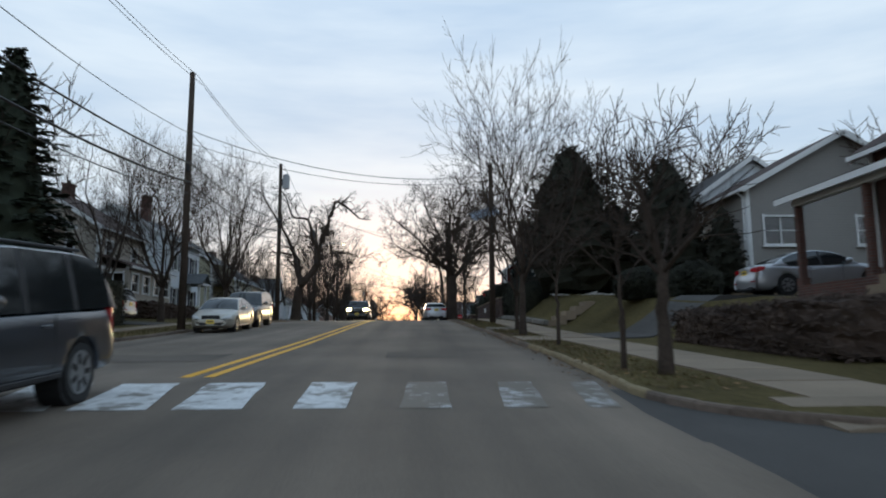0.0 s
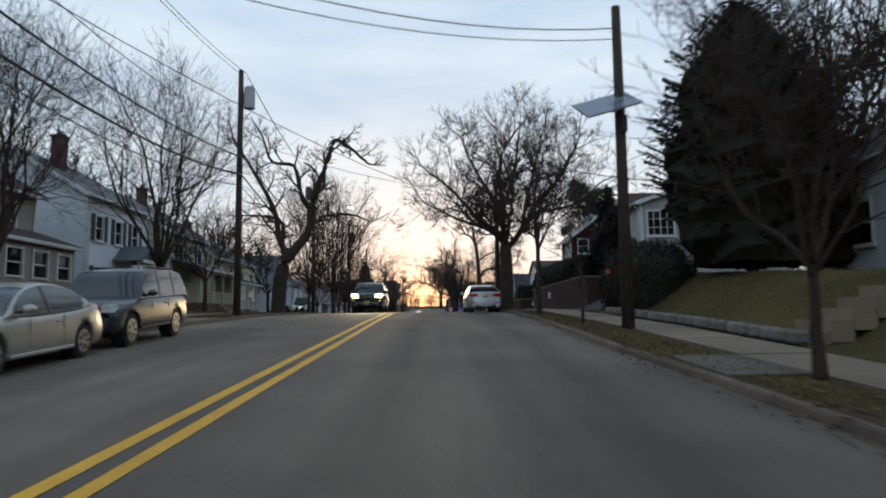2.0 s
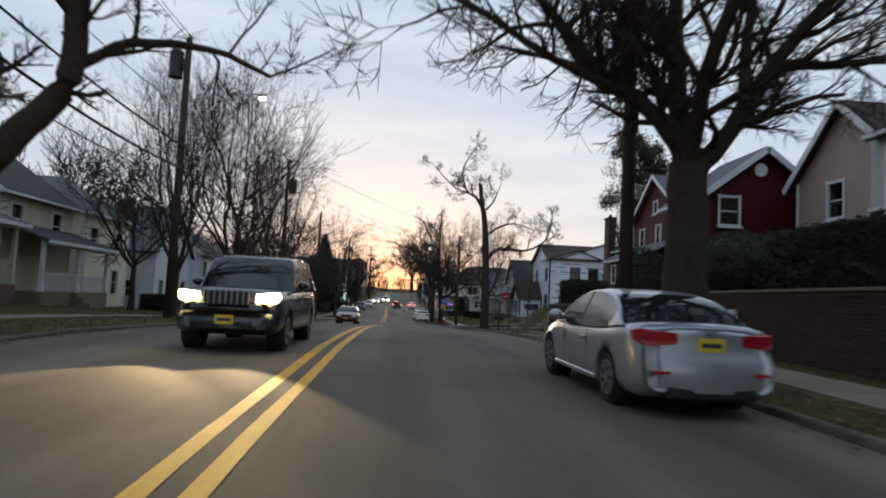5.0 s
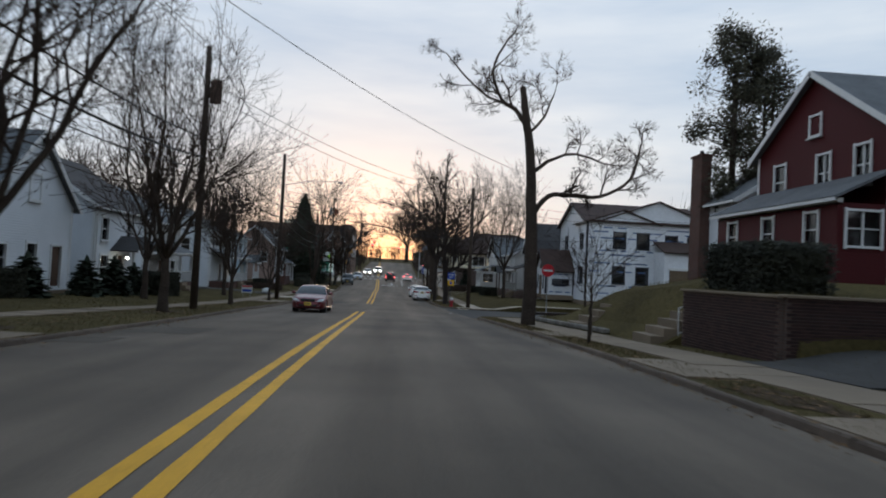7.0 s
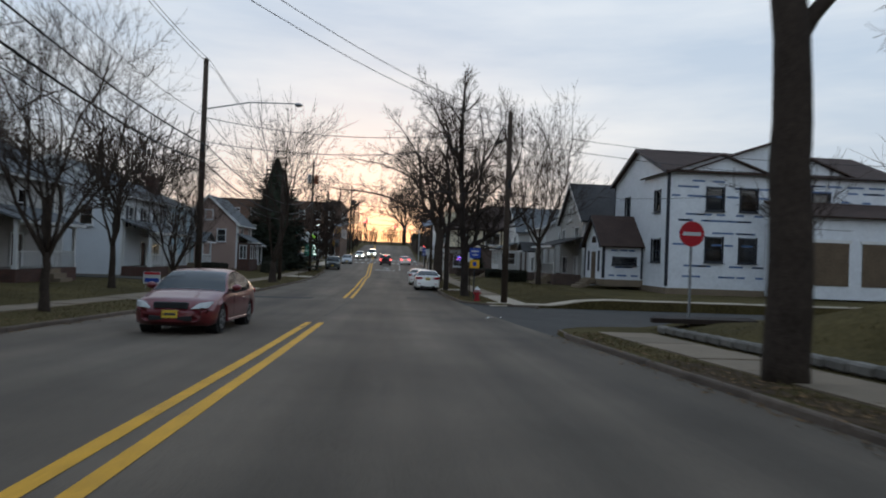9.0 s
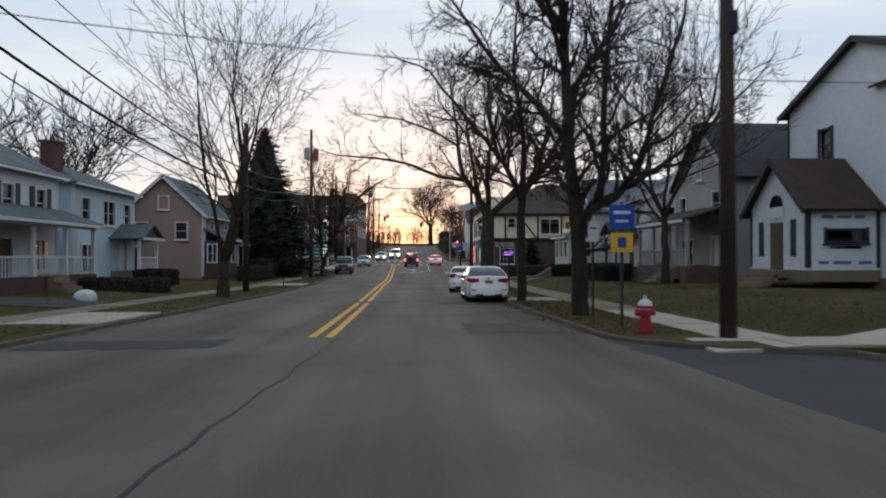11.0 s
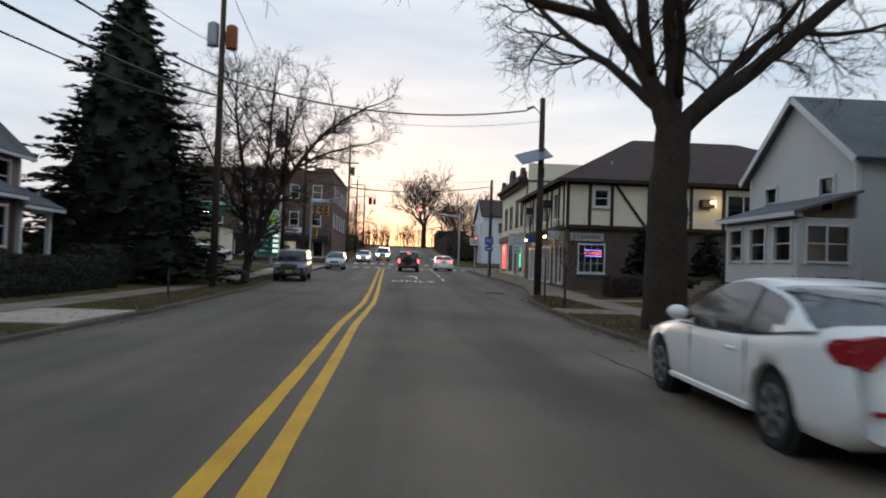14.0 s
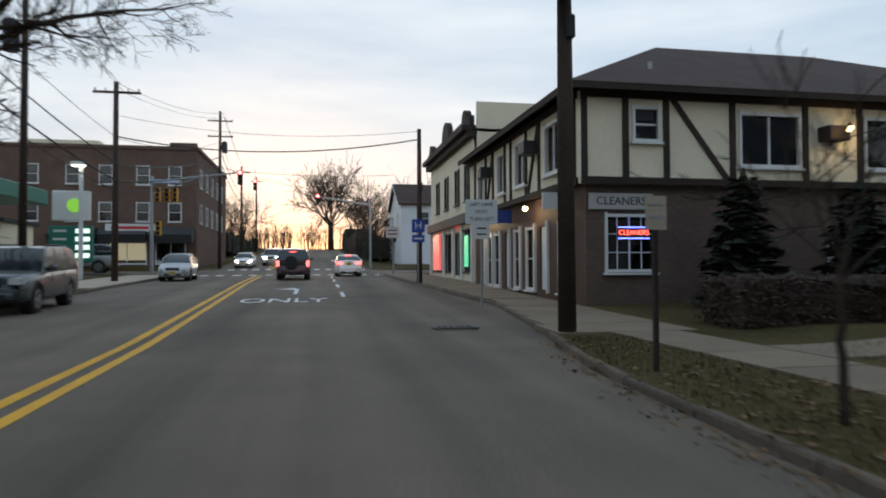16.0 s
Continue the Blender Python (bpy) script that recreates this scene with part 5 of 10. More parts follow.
def conifer(name, at, seed, height, width, label, mat=CONIFER, low=0.6, dense=1.0, column=False, trunk_r=0.2, bulge=0.7):
    """An evergreen: whorls of drooping boughs set with needle sprays."""
    rng = random.Random(seed)
    t = thing(name, (at[0], at[1], land(*at)), label, "tree", "evergreens")
    part("trunk", tubes(((0, 0, -0.1), (0, 0, height * 0.96), trunk_r, 0.02), seg=8), BARK, t, smooth=True)
    v, f, wood = [], [], []
    whorls = int(height * 3.4 * dense)
    for i in range(whorls):
        h = low + (height - low) * i / whorls
        u = (h - low) / (height - low)
        reach = width / 2 * ((1 - u) ** bulge if not column else min(1.0, 0.6 + 1.6 * u) * (1 - u ** 2.2) ** 0.75) * (rng.uniform(0.92, 1.04) if column else rng.uniform(0.78, 1.12)) + 0.1
        n = max(4, int((6 + 5 * (1 - u)) * dense))
        for k in range(n):
            a = 2 * math.pi * (k + rng.random()) / n
            tilt = rng.uniform(-0.30, 0.05) if not column else rng.uniform(0.2, 0.7)
            ln = reach * (rng.uniform(0.86, 1.02) if column else rng.uniform(0.7, 1.1))
            d = Vector((math.cos(a), math.sin(a), 0))
            tip = d * ln + Vector((0, 0, h + math.sin(tilt) * ln))
            root = Vector((0, 0, h))
            wood.append([(root, 0.02), (tip, 0.006)])
            m = max(5, int(ln * (34 if column else 12) * dense))
            for s in range(m):
                g = 0.15 + 0.85 * (s + rng.random()) / m
                p = root.lerp(tip, g) + Vector((0, 0, -0.12 * math.sin(g * 3.1) * ln * 0.4))
                size = rng.uniform(0.24, 0.46) * (0.7 + 0.4 * (1 - u)) * (0.36 if column else 0.85)
                b = a + rng.choice((-1, 1)) * rng.uniform(0.3, 1.1)
                e = Vector((math.cos(b), math.sin(b), rng.uniform(-0.5, 0.15))) * size
                w = Vector((-math.sin(b), math.cos(b), rng.uniform(-0.5, 0.5))) * size * 0.42
                k0 = len(v)
                for q in (p, p + e * 0.5 + w, p + e * 1.25, p + e * 0.5 - w):
                    v.append((q.x, q.y, q.z))
                f.append((k0, k0 + 1, k0 + 2, k0 + 3))
    raw_part("crown", v, f, mat, t, "dark drooping needle sprays")
    rings, seg, v, f = 22, 14, [], []
    for i in range(rings + 1):
        u = i / rings
        for k in range(seg):
            r = width / 2 * (0.84 * min(1.0, 0.6 + 1.6 * u) * (1 - u ** 2.2) ** 0.75 if column else 0.6 * (1 - u) ** bulge) * rng.uniform(0.82, 1.12) + 0.02
            a = 2 * math.pi * (k + rng.uniform(-0.3, 0.3)) / seg
            v.append((r * math.cos(a), r * math.sin(a), low + 0.15 + (height * 0.97 - low) * u + rng.uniform(-0.1, 0.1)))
    for i in range(rings):
        for k in range(seg):
            a, b = i * seg + k, i * seg + (k + 1) % seg
            f.append((a, b, b + seg, a + seg))
    raw_part("inner_foliage", v, f, mat, t)
    v, f = [], []
    skin(wood, v, f)
    raw_part("bough_frame", v, f, BARK, t)["kind"] = "stuff"
    return t


conifer("spruce_tree", (-11.2, 179.6), 5, 14.2, 10.2, "tall dark spruce behind a hedge", dense=1.35)
conifer("spruce_tree", (-10.8, 36.0), 6, 11.4, 6.2, "dark spruce beside a house", dense=1.2)
conifer("spruce_tree", (-13.5, 28.5), 16, 9.5, 5.0, "dark spruce beside a house", dense=1.2)
conifer("yew_tree", (17.6, 41.6), 7, 6.8, 4.2, "dark evergreen in front of a white house", dense=1.4, low=0.1, column=True, mat=YEW)
conifer("yew_tree", (14.9, 50.2), 8, 9.5, 6.8, "tall broad dark evergreen over a grass bank", dense=1.45, low=0.1, column=True, mat=YEW)
conifer("yew_tree", (18.4, 52.4), 18, 6.0, 5.0, "broad dark evergreen behind a grass bank", dense=1.3, low=0.1, column=True, mat=YEW)
conifer("yew_tree", (18.4, 37.6), 29, 3.8, 1.8, "dark evergreen in front of a pale house", dense=1.2, low=0.1, column=True, mat=YEW)
conifer("blue_spruce", (14.9, 68.0), 9, 5.9, 3.2, "small blue spruce above a brick wall", mat=BLUE_SPRUCE, dense=1.3, low=0.2)


def clump_tree(name, at, seed, height, low, width, label, mat):
    """A tall evergreen: bare stems below an oval crown of many ragged clumps of foliage."""
    rng = random.Random(seed)
    t = thing(name, (at[0], at[1], land(*at)), label, "tree", "evergreens")
    for k in range(2):
        dx, dy = rng.uniform(-0.5, 0.5), rng.uniform(-0.4, 0.4)
        part("trunk", tubes(((dx * 0.4, dy * 0.4, -0.1), (dx, dy, low + 1.0), 0.2, 0.16), ((dx, dy, low + 1.0), (dx * 1.3, dy * 1.3, height * 0.92), 0.16, 0.04), seg=8), BARK, t, smooth=True)
    v, f, wood = [], [], []
    mid, half = (height + low) / 2, (height - low) / 2
    for c in range(85):
        u = rng.uniform(-1, 1)
        ring = width / 2 * (1 - abs(u) ** 2.6) ** 0.5 * math.sqrt(rng.uniform(0.1, 1.0))
        a = rng.uniform(0, 2 * math.pi)
        p = Vector((ring * math.cos(a), ring * math.sin(a), mid + half * u))
        wood.append([(Vector((0, 0, p.z - ring * 0.5)), 0.04), (p, 0.012)])
        size = rng.uniform(0.55, 1.0)
        for _ in range(150):
            q = p + Vector((rng.gauss(0, 0.42), rng.gauss(0, 0.42), rng.gauss(0, 0.5))) * size
            e = Vector((rng.gauss(0, 1), rng.gauss(0, 1), rng.gauss(0.3, 1))).normalized() * rng.uniform(0.09, 0.2)
            w = e.orthogonal().normalized() * rng.uniform(0.04, 0.08)
            k0 = len(v)
            for r in (q - e, q + w, q + e, q - w):
                v.append((r.x, r.y, r.z))
            f.append((k0, k0 + 1, k0 + 2, k0 + 3))
    raw_part("crown", v, f, mat, t, "ragged clumps of brownish foliage")
    v, f = [], []
    skin(wood, v, f)
    raw_part("bough_frame", v, f, BARK, t)["kind"] = "stuff"
    return t


clump_tree("tall_arborvitae", (23.0, 112.6), 10, 17.4, 6.0, 4.6, "tall brownish evergreen with bare lower stems beside a house", CONIFER_BROWN)
clump_tree("tall_arborvitae", (25.6, 113.4), 12, 16.6, 6.4, 4.2, "tall brownish evergreen with bare lower stems beside a house", CONIFER_BROWN)
conifer("small_evergreen", (14.9, 182.4), 13, 3.6, 2.2, "pointed dark evergreen in front of a shop", dense=1.5, low=0.1)
conifer("small_evergreen", (18.6, 182.6), 14, 3.4, 2.4, "pointed dark evergreen in front of a shop", dense=1.5, low=0.1)
conifer("evergreen", (-23.0, 166.0), 15, 9.0, 5.0, "dark evergreen behind the gardens", dense=1.1)
for x, y, h, w in ((-12.4, 104.5, 1.9, 1.5), (-12.6, 110.5, 2.0, 1.6), (-12.6, 114.0, 2.2, 1.7), (-12.5, 116.6, 1.9, 1.5)):
    conifer("cone_shrub", (x, y), int(y), h, w, "small clipped evergreen cone in front of a house", dense=1.7, low=0.05, column=False, trunk_r=0.05)


def hedge(name, x0, x1, y0, y1, h, label, mat=HEDGE, leaves=None, seed=1, base=None):
    """A clipped hedge: an uneven core under a coat of small leaves."""
    rng = random.Random(seed)
    cx, cy = (x0 + x1) / 2, (y0 + y1) / 2
    z0 = land(cx, cy) - 0.15 if base is None else base
    t = thing(name, (cx, cy, z0), label, "hedge", "hedges")
    bm = bmesh.new()
    bmesh.ops.create_cube(bm, size=1, matrix=pose(0, 0, h / 2) @ Matrix.Diagonal((x1 - x0 - 0.2, y1 - y0 - 0.2, h - 0.1, 1)))
    bmesh.ops.subdivide_edges(bm, edges=bm.edges[:], cuts=5, use_grid_fill=True)
    for v in bm.verts:
        v.co += Vector((rng.gauss(0, 0.05), rng.gauss(0, 0.05), rng.gauss(0, 0.05)))
    part("core", bm, mat, t)
    n = leaves or int(900 * ((x1 - x0) * (y1 - y0) + 2 * h * ((x1 - x0) + (y1 - y0))) ** 0.9)
    n = min(n, 6500)
    v, f = [], []
    X, Y = (x1 - x0) / 2, (y1 - y0) / 2
    for _ in range(n):
        face = rng.random() * (4 * X * Y + 4 * X * h + 4 * Y * h)
        if face < 4 * X * Y:
            p = Vector((rng.uniform(-X, X), rng.uniform(-Y, Y), h))
        elif face < 4 * X * Y + 4 * X * h:
            p = Vector((rng.uniform(-X, X), rng.choice((-Y, Y)), rng.uniform(0.02, h)))
        else:
            p = Vector((rng.choice((-X, X)), rng.uniform(-Y, Y), rng.uniform(0.02, h)))
        p += Vector((rng.gauss(0, 0.05), rng.gauss(0, 0.05), rng.gauss(0, 0.04)))
        e = Vector((rng.gauss(0, 1), rng.gauss(0, 1), rng.gauss(0, 1))).normalized() * 0.07
        w = e.orthogonal().normalized() * 0.03
        k = len(v)
        for q in (p - e, p + w, p + e, p - w):
            v.append((q.x, q.y, q.z))
        f.append((k, k + 1, k + 2, k + 3))
    raw_part("leaves", v, f, mat, t)
    return t



def bush(name, at, size, label, mat=None, seed=1, base=None):
    """A rounded overgrown bush: a lumpy dome under a thick coat of small leaves."""
    rng = random.Random(seed)
    t = thing(name, (at[0], at[1], (land(*at) if base is None else base) - 0.1), label, "bush", "hedges")
    off = Vector((seed * 1.7, seed * 0.9, 0))

    def swell(d):
        return 1.0 + 0.16 * noise.noise(d * 1.6 + off) + 0.09 * noise.noise(d * 4.0 + off)

    def spot(d, f):
        q = d * (swell(d) * f)
        return Vector((q.x * size[0], q.y * size[1], max(0.0, (q.z * 0.62 + 0.38) * size[2])))

    bm = bmesh.new()
    bmesh.ops.create_icosphere(bm, subdivisions=3, radius=1.0)
    for v in bm.verts:
        v.co = spot(v.co.normalized(), 0.92)
    part("core", bm, mat or HEDGE, t, smooth=True)
    v, f = [], []
    for _ in range(9000):
        d = Vector((rng.gauss(0, 1), rng.gauss(0, 1), rng.gauss(0.15, 1))).normalized()
        p = spot(d, rng.uniform(0.90, 1.05))
        e = (Vector((rng.gauss(0, 1), rng.gauss(0, 1), rng.gauss(0, 1))).normalized() + d * 0.6).normalized() * rng.uniform(0.05, 0.09)
        w = e.orthogonal().normalized() * 0.026
        k = len(v)
        for q in (p - e, p + w, p + e, p - w):
            v.append((q.x, q.y, q.z))
        f.append((k, k + 1, k + 2, k + 3))
    raw_part("leaves", v, f, mat or HEDGE, t)
    return t


hedge("hedge", 12.4, 14.6, 21.2, 28.6, 1.15, "clipped dark hedge on a bank above the pavement", HEDGE_BROWN, seed=2)
bush("yew_bush", (14.5, 36.3), (1.25, 1.1, 1.35), "clipped dark yew bush on a grass bank", seed=3)
bush("yew_bush", (16.5, 36.4), (1.0, 1.1, 1.45), "clipped dark yew bush in front of a pale house", seed=4)
bush("yew_bush", (12.9, 56.9), (1.4, 1.5, 2.9), "big dark rounded yew bush beside a driveway", seed=5, base=land(11.5, 56.9))
bush("yew_bush", (12.9, 53.6), (1.45, 1.9, 2.9), "dark rounded yew bush on a grass bank", seed=25, base=land(11.5, 53.6))
hedge("hedge", 13.0, 15.0, 68.0, 72.5, 1.7, "dark hedge above a brick wall", seed=6)
bush("yew_bush", (13.6, 82.4), (1.3, 1.7, 3.2), "tall dark overgrown bush beside a driveway", seed=7)
hedge("hedge", 12.5, 14.5, 90.4, 93.3, 1.4, "clipped dark hedge above a brick wall", seed=8)
hedge("hedge", -10.2, -8.9, 166.4, 173.6, 1.25, "long dark clipped garden hedge", seed=9)
hedge("hedge", -11.2, -9.4, 174.0, 186.0, 1.6, "long dark hedge in front of a filling station", seed=10)
hedge("hedge", -13.5, -11.6, 156.0, 158.0, 1.0, "low dark clipped garden hedge", seed=11)
hedge("hedge", -13.6, -11.8, 100.2, 103.4, 1.2, "clipped dark hedge in front of a house", seed=12)
hedge("hedge", -14.5, -9.0, 148.6, 149.6, 0.7, "low bare brown garden hedge", HEDGE_BROWN, seed=13)
hedge("hedge", -11.2, -9.0, 37.6, 43.2, 2.3, "tall dark rounded shrubs along a garden", seed=21)
hedge("hedge", -12.8, -10.0, 28.0, 37.0, 1.5, "rough dark hedge along a garden", HEDGE_BROWN, seed=14)
hedge("hedge", -13.0, -11.0, 52.0, 62.0, 1.0, "rough dark shrubs along a garden", HEDGE_BROWN, seed=15)
hedge("hedge", 12.0, 20.0, 178.4, 179.9, 1.05, "bare clipped hedge in front of the shops", HEDGE_BROWN, seed=16)
hedge("hedge", 14.0, 15.6, 152.8, 156.6, 1.1, "dark foundation shrubs beside a house", seed=17)
hedge("hedge", 14.0, 15.4, 165.6, 167.6, 1.0, "dark foundation shrubs beside a house", seed=18)
bush("yew_bush", (14.0, 76.4), (1.6, 2.6, 2.1), "dark rounded bush above a brick wall", seed=19)
hedge("hedge", -12.6, -11.0, 118.0, 120.6, 1.6, "dark foundation shrubs beside a house", seed=20)


# ---- poles and wires ----
def utility_pole(x, y, top, label, r=0.17, arms=(), transformer=None, solar=None, arm_lamp=None, lean=0.0, twin=None, lit=False):
    z = land(x, y)
    h = top - z
    p = thing("utility_pole", (x, y, z), label, "utility pole", "utility poles")
    part("shaft", tubes(((0, 0, -0.3), (lean, 0, h), r, r * 0.68), seg=14), POLE_WOOD, p, smooth=True)
    for a in arms:
        part("crossarm", boxes(((lean, 0.14, h - a), (2.3, 0.1, 0.12)), bevel=0.01), POLE_WOOD, p)
        for s in (-1.05, -0.55, 0.55, 1.05):
            part("insulator", tubes(((s + lean, 0.14, h - a + 0.05), (s + lean, 0.14, h - a + 0.22), 0.045, 0.03)), STEEL, p, smooth=True)
    if transformer is not None:
        d, side, mt = transformer
        part("transformer", tubes(((side * 0.42 + lean, 0, h - d), (side * 0.42 + lean, 0, h - d + 1.0), 0.26), ((side * 0.42 + lean, 0, h - d + 1.0), (side * 0.42 + lean, 0, h - d + 1.1), 0.26, 0.12), seg=14), mt, p, "drum transformer", smooth=False)
        part("bracket", boxes(((side * 0.2 + lean, 0, h - d + 0.5), (0.3, 0.1, 0.5))), DARK_STEEL, p)
    if twin is not None:
        d, side, mt = twin
        part("transformer", tubes(((side * 0.42 + lean, 0, h - d), (side * 0.42 + lean, 0, h - d + 1.0), 0.26), ((side * 0.42 + lean, 0, h - d + 1.0), (side * 0.42 + lean, 0, h - d + 1.1), 0.26, 0.12), seg=14), mt, p, "grey drum transformer")
    part("cable_box", boxes(((0.05, -r, h * 0.62), (0.16, 0.14, 0.45)), bevel=0.02), BLACK_PLASTIC, p)
    if solar is not None:
        part("solar_panel", boxes(((-0.42, -0.3, solar), (1.55, 0.95, 0.045), 8, 36, -17)), SOLAR, p, "tilted solar panel")
        part("panel_frame", boxes(((-0.42, -0.3, solar - 0.07), (1.5, 0.06, 0.05), 8, 36, -17), ((-0.30, -0.1, solar - 0.12), (0.7, 0.06, 0.06), 8)), STEEL, p)
    if arm_lamp is not None:
        h0, reach = arm_lamp
        part("lamp_arm", tubes(((0, 0, h0 - 0.5), (reach * 0.5, 0, h0 - 0.05), 0.035), ((reach * 0.5, 0, h0 - 0.05), (reach, 0, h0), 0.03), seg=8), STEEL, p, smooth=True)
        bm = bmesh.new()
        ball(bm, (reach + 0.18, 0, h0 - 0.06), 0.2, 0.5)
        head = part("lamp_head", bm, STEEL, p, "cobra head street lamp", smooth=True)
        if lit:
            bm = bmesh.new()
            ball(bm, (reach + 0.2, 0, h0 - 0.12), 0.15, 0.6)
            part("lens", bm, LAMP_WARM, head, "glowing yellow lens", smooth=True)
    return p


utility_pole(-4.95, 39.3, 13.7, "tall weathered wooden utility pole with cable boxes", arms=())
utility_pole(-4.85, 59.4, 14.8, "tall wooden utility pole with a grey drum transformer", transformer=(1.9, 1, STEEL))
utility_pole(-5.2, 80.9, 13.9, "tall wooden utility pole with a transformer and lit street lamp", transformer=(1.6, -1, DARK_STEEL), arm_lamp=(8.7, 2.7), lit=True)
utility_pole(-5.5, 105.3, 14.3, "wooden utility pole with a brown transformer box", transformer=(2.6, 1, RUST))
utility_pole(-5.8, 128.2, 13.3, "wooden utility pole with a long street lamp arm", arm_lamp=(9.6, 4.4))
utility_pole(-5.75, 151.7, 10.5, "wooden utility pole on the verge")
utility_pole(-6.5, 178.0, 15.2, "tall wooden utility pole with a rusty and a grey transformer", transformer=(2.9, 1, RUST_BRIGHT), twin=(2.8, -1, STEEL))
utility_pole(-5.8, 190.9, 12.6, "dark pole with a short curved lamp arm by the filling station", r=0.14, arm_lamp=(11.0, -1.3), twin=(2.6, -1, DARK_STEEL))
utility_pole(-6.3, 203.0, 12.3, "wooden utility pole with a crossarm by the filling station", arms=(0.5,))
utility_pole(-5.3, 233.0, 17.8, "wooden utility pole with two crossarms beyond the crossing", arms=(0.9, 2.4), transformer=(4.0, 1, DARK_STEEL))
utility_pole(-6.4, 262.0, 16.8, "distant wooden utility pole with crossarm", arms=(0.8,))
utility_pole(-7.0, 292.0, 19.4, "distant wooden utility pole with crossarm", arms=(0.8,))
utility_pole(9.35, 45.6, 11.2, "wooden utility pole with a solar panel on a bracket", solar=5.9)
utility_pole(9.5, 128.3, 11.5, "wooden utility pole on a street corner")
utility_pole(8.5, 178.7, 10.9, "wooden utility pole with a solar panel in front of shops", solar=6.6, r=0.18)
utility_pole(8.65, 198.2, 9.4, "plain wooden pole by the pavement", r=0.14)
utility_pole(8.3, 69.7, 11.5, "weathered wooden pole beside an oak")
bmc = bmesh.new()
tube(bmc, (0.0, 0, 8.6), (-0.45, -0.1, 9.0), 0.03, seg=6)
tube(bmc, (-0.45, -0.1, 9.0), (-0.75, -0.15, 8.85), 0.05, 0.07, seg=6)
br = part("wire_bracket", bmc, DARK_STEEL)
br.matrix_basis = pose(8.5, 178.7, land(8.5, 178.7))
tagged(br, "dark iron bracket that holds a cable to a pole", "bracket")


def wire(a, b, sag, r, label="thin black overhead cable strung between poles"):
    a, b = Vector(a), Vector(b)
    n = 14
    pts = []
    for i in range(n + 1):
        f = i / n
        p = a.lerp(b, f)
        p.z -= sag * 4 * f * (1 - f)
        pts.append((p, r))
    v, f = [], []
    skin([pts], v, f)
    tagged(raw_part("overhead_cable", v, f, CABLE), label, "cable", "overhead cables")


TOPS = [(-4.9, 16.0, 12.6), (-4.95, 39.3, 13.7), (-4.85, 59.4, 14.8), (-5.2, 80.9, 13.9), (-5.5, 105.3, 14.3), (-5.8, 128.2, 13.3), (-5.75, 151.7, 12.2), (-6.5, 178.0, 15.2), (-6.3, 203.0, 12.3), (-5.3, 233.0, 17.8), (-6.4, 262.0, 16.8), (-7.0, 292.0, 19.4), (-8.6, 320, 19.0)]
for a, b in zip(TOPS, TOPS[1:]):
    for dx, dz, sg, r in ((0.25, -0.15, 0.5, 0.014), (0.45, -0.55, 0.5, 0.014), (0.1, -2.9, 0.6, 0.016), (0.2, -4.3, 0.45, 0.036), (0.1, -5.1, 0.55, 0.044), (0.05, -5.6, 0.6, 0.022)):
        wire((a[0] + dx, a[1], a[2] + dz), (b[0] + dx, b[1], b[2] + dz), sg, r)
# across the road
for a, b, sg, r in (((-4.95, 39.3, 11.0), (9.35, 45.6, 10.6), 1.0, 0.02), ((-4.95, 39.3, 10.4), (9.35, 45.6, 10.3), 0.9, 0.016), ((-4.95, 39.3, 10.0), (8.3, 69.7, 9.8), 1.0, 0.016), ((-4.85, 59.4, 11.5), (8.3, 69.7, 10.8), 0.7, 0.012), ((-5.2, 80.9, 11.6), (9.55, 104.0, 9.0), 0.8, 0.012),
                    ((-5.5, 105.3, 12.8), (9.5, 128.3, 11.2), 1.0, 0.016), ((-5.5, 105.3, 12.2), (9.5, 128.3, 10.8), 1.0, 0.016), ((-5.8, 128.2, 10.4), (9.5, 128.3, 10.6), 0.7, 0.02), ((-5.8, 128.2, 9.2), (9.5, 128.3, 10.0), 0.7, 0.02), ((-5.8, 128.2, 8.0), (24, 133, 8.2), 0.7, 0.014), ((9.5, 128.3, 10.6), (40, 128, 10.2), 0.8, 0.016), ((9.5, 128.3, 10.0), (40, 128, 9.4), 0.8, 0.016),
                    ((-6.5, 178.0, 11.0), (7.75, 178.6, 10.25), 0.8, 0.034), ((-6.5, 178.0, 10.4), (8.5, 178.7, 9.8), 0.8, 0.012), ((-6.3, 203.0, 9.5), (8.65, 198.2, 8.9), 0.7, 0.03), ((-6.3, 203.0, 10.6), (8.65, 198.2, 9.3), 0.6, 0.012), ((-5.3, 233.0, 12.5), (11, 236, 10.5), 0.8, 0.016),
                    ((-5.75, 151.7, 9.8), (-15, 164, 7.6), 0.5, 0.012), ((-4.85, 59.4, 10.0), (-15.4, 74, 9.5), 0.4, 0.012), ((-5.5, 105.3, 9.4), (-14.8, 110, 7.4), 0.4, 0.012)):
    wire(a, b, sg, r)


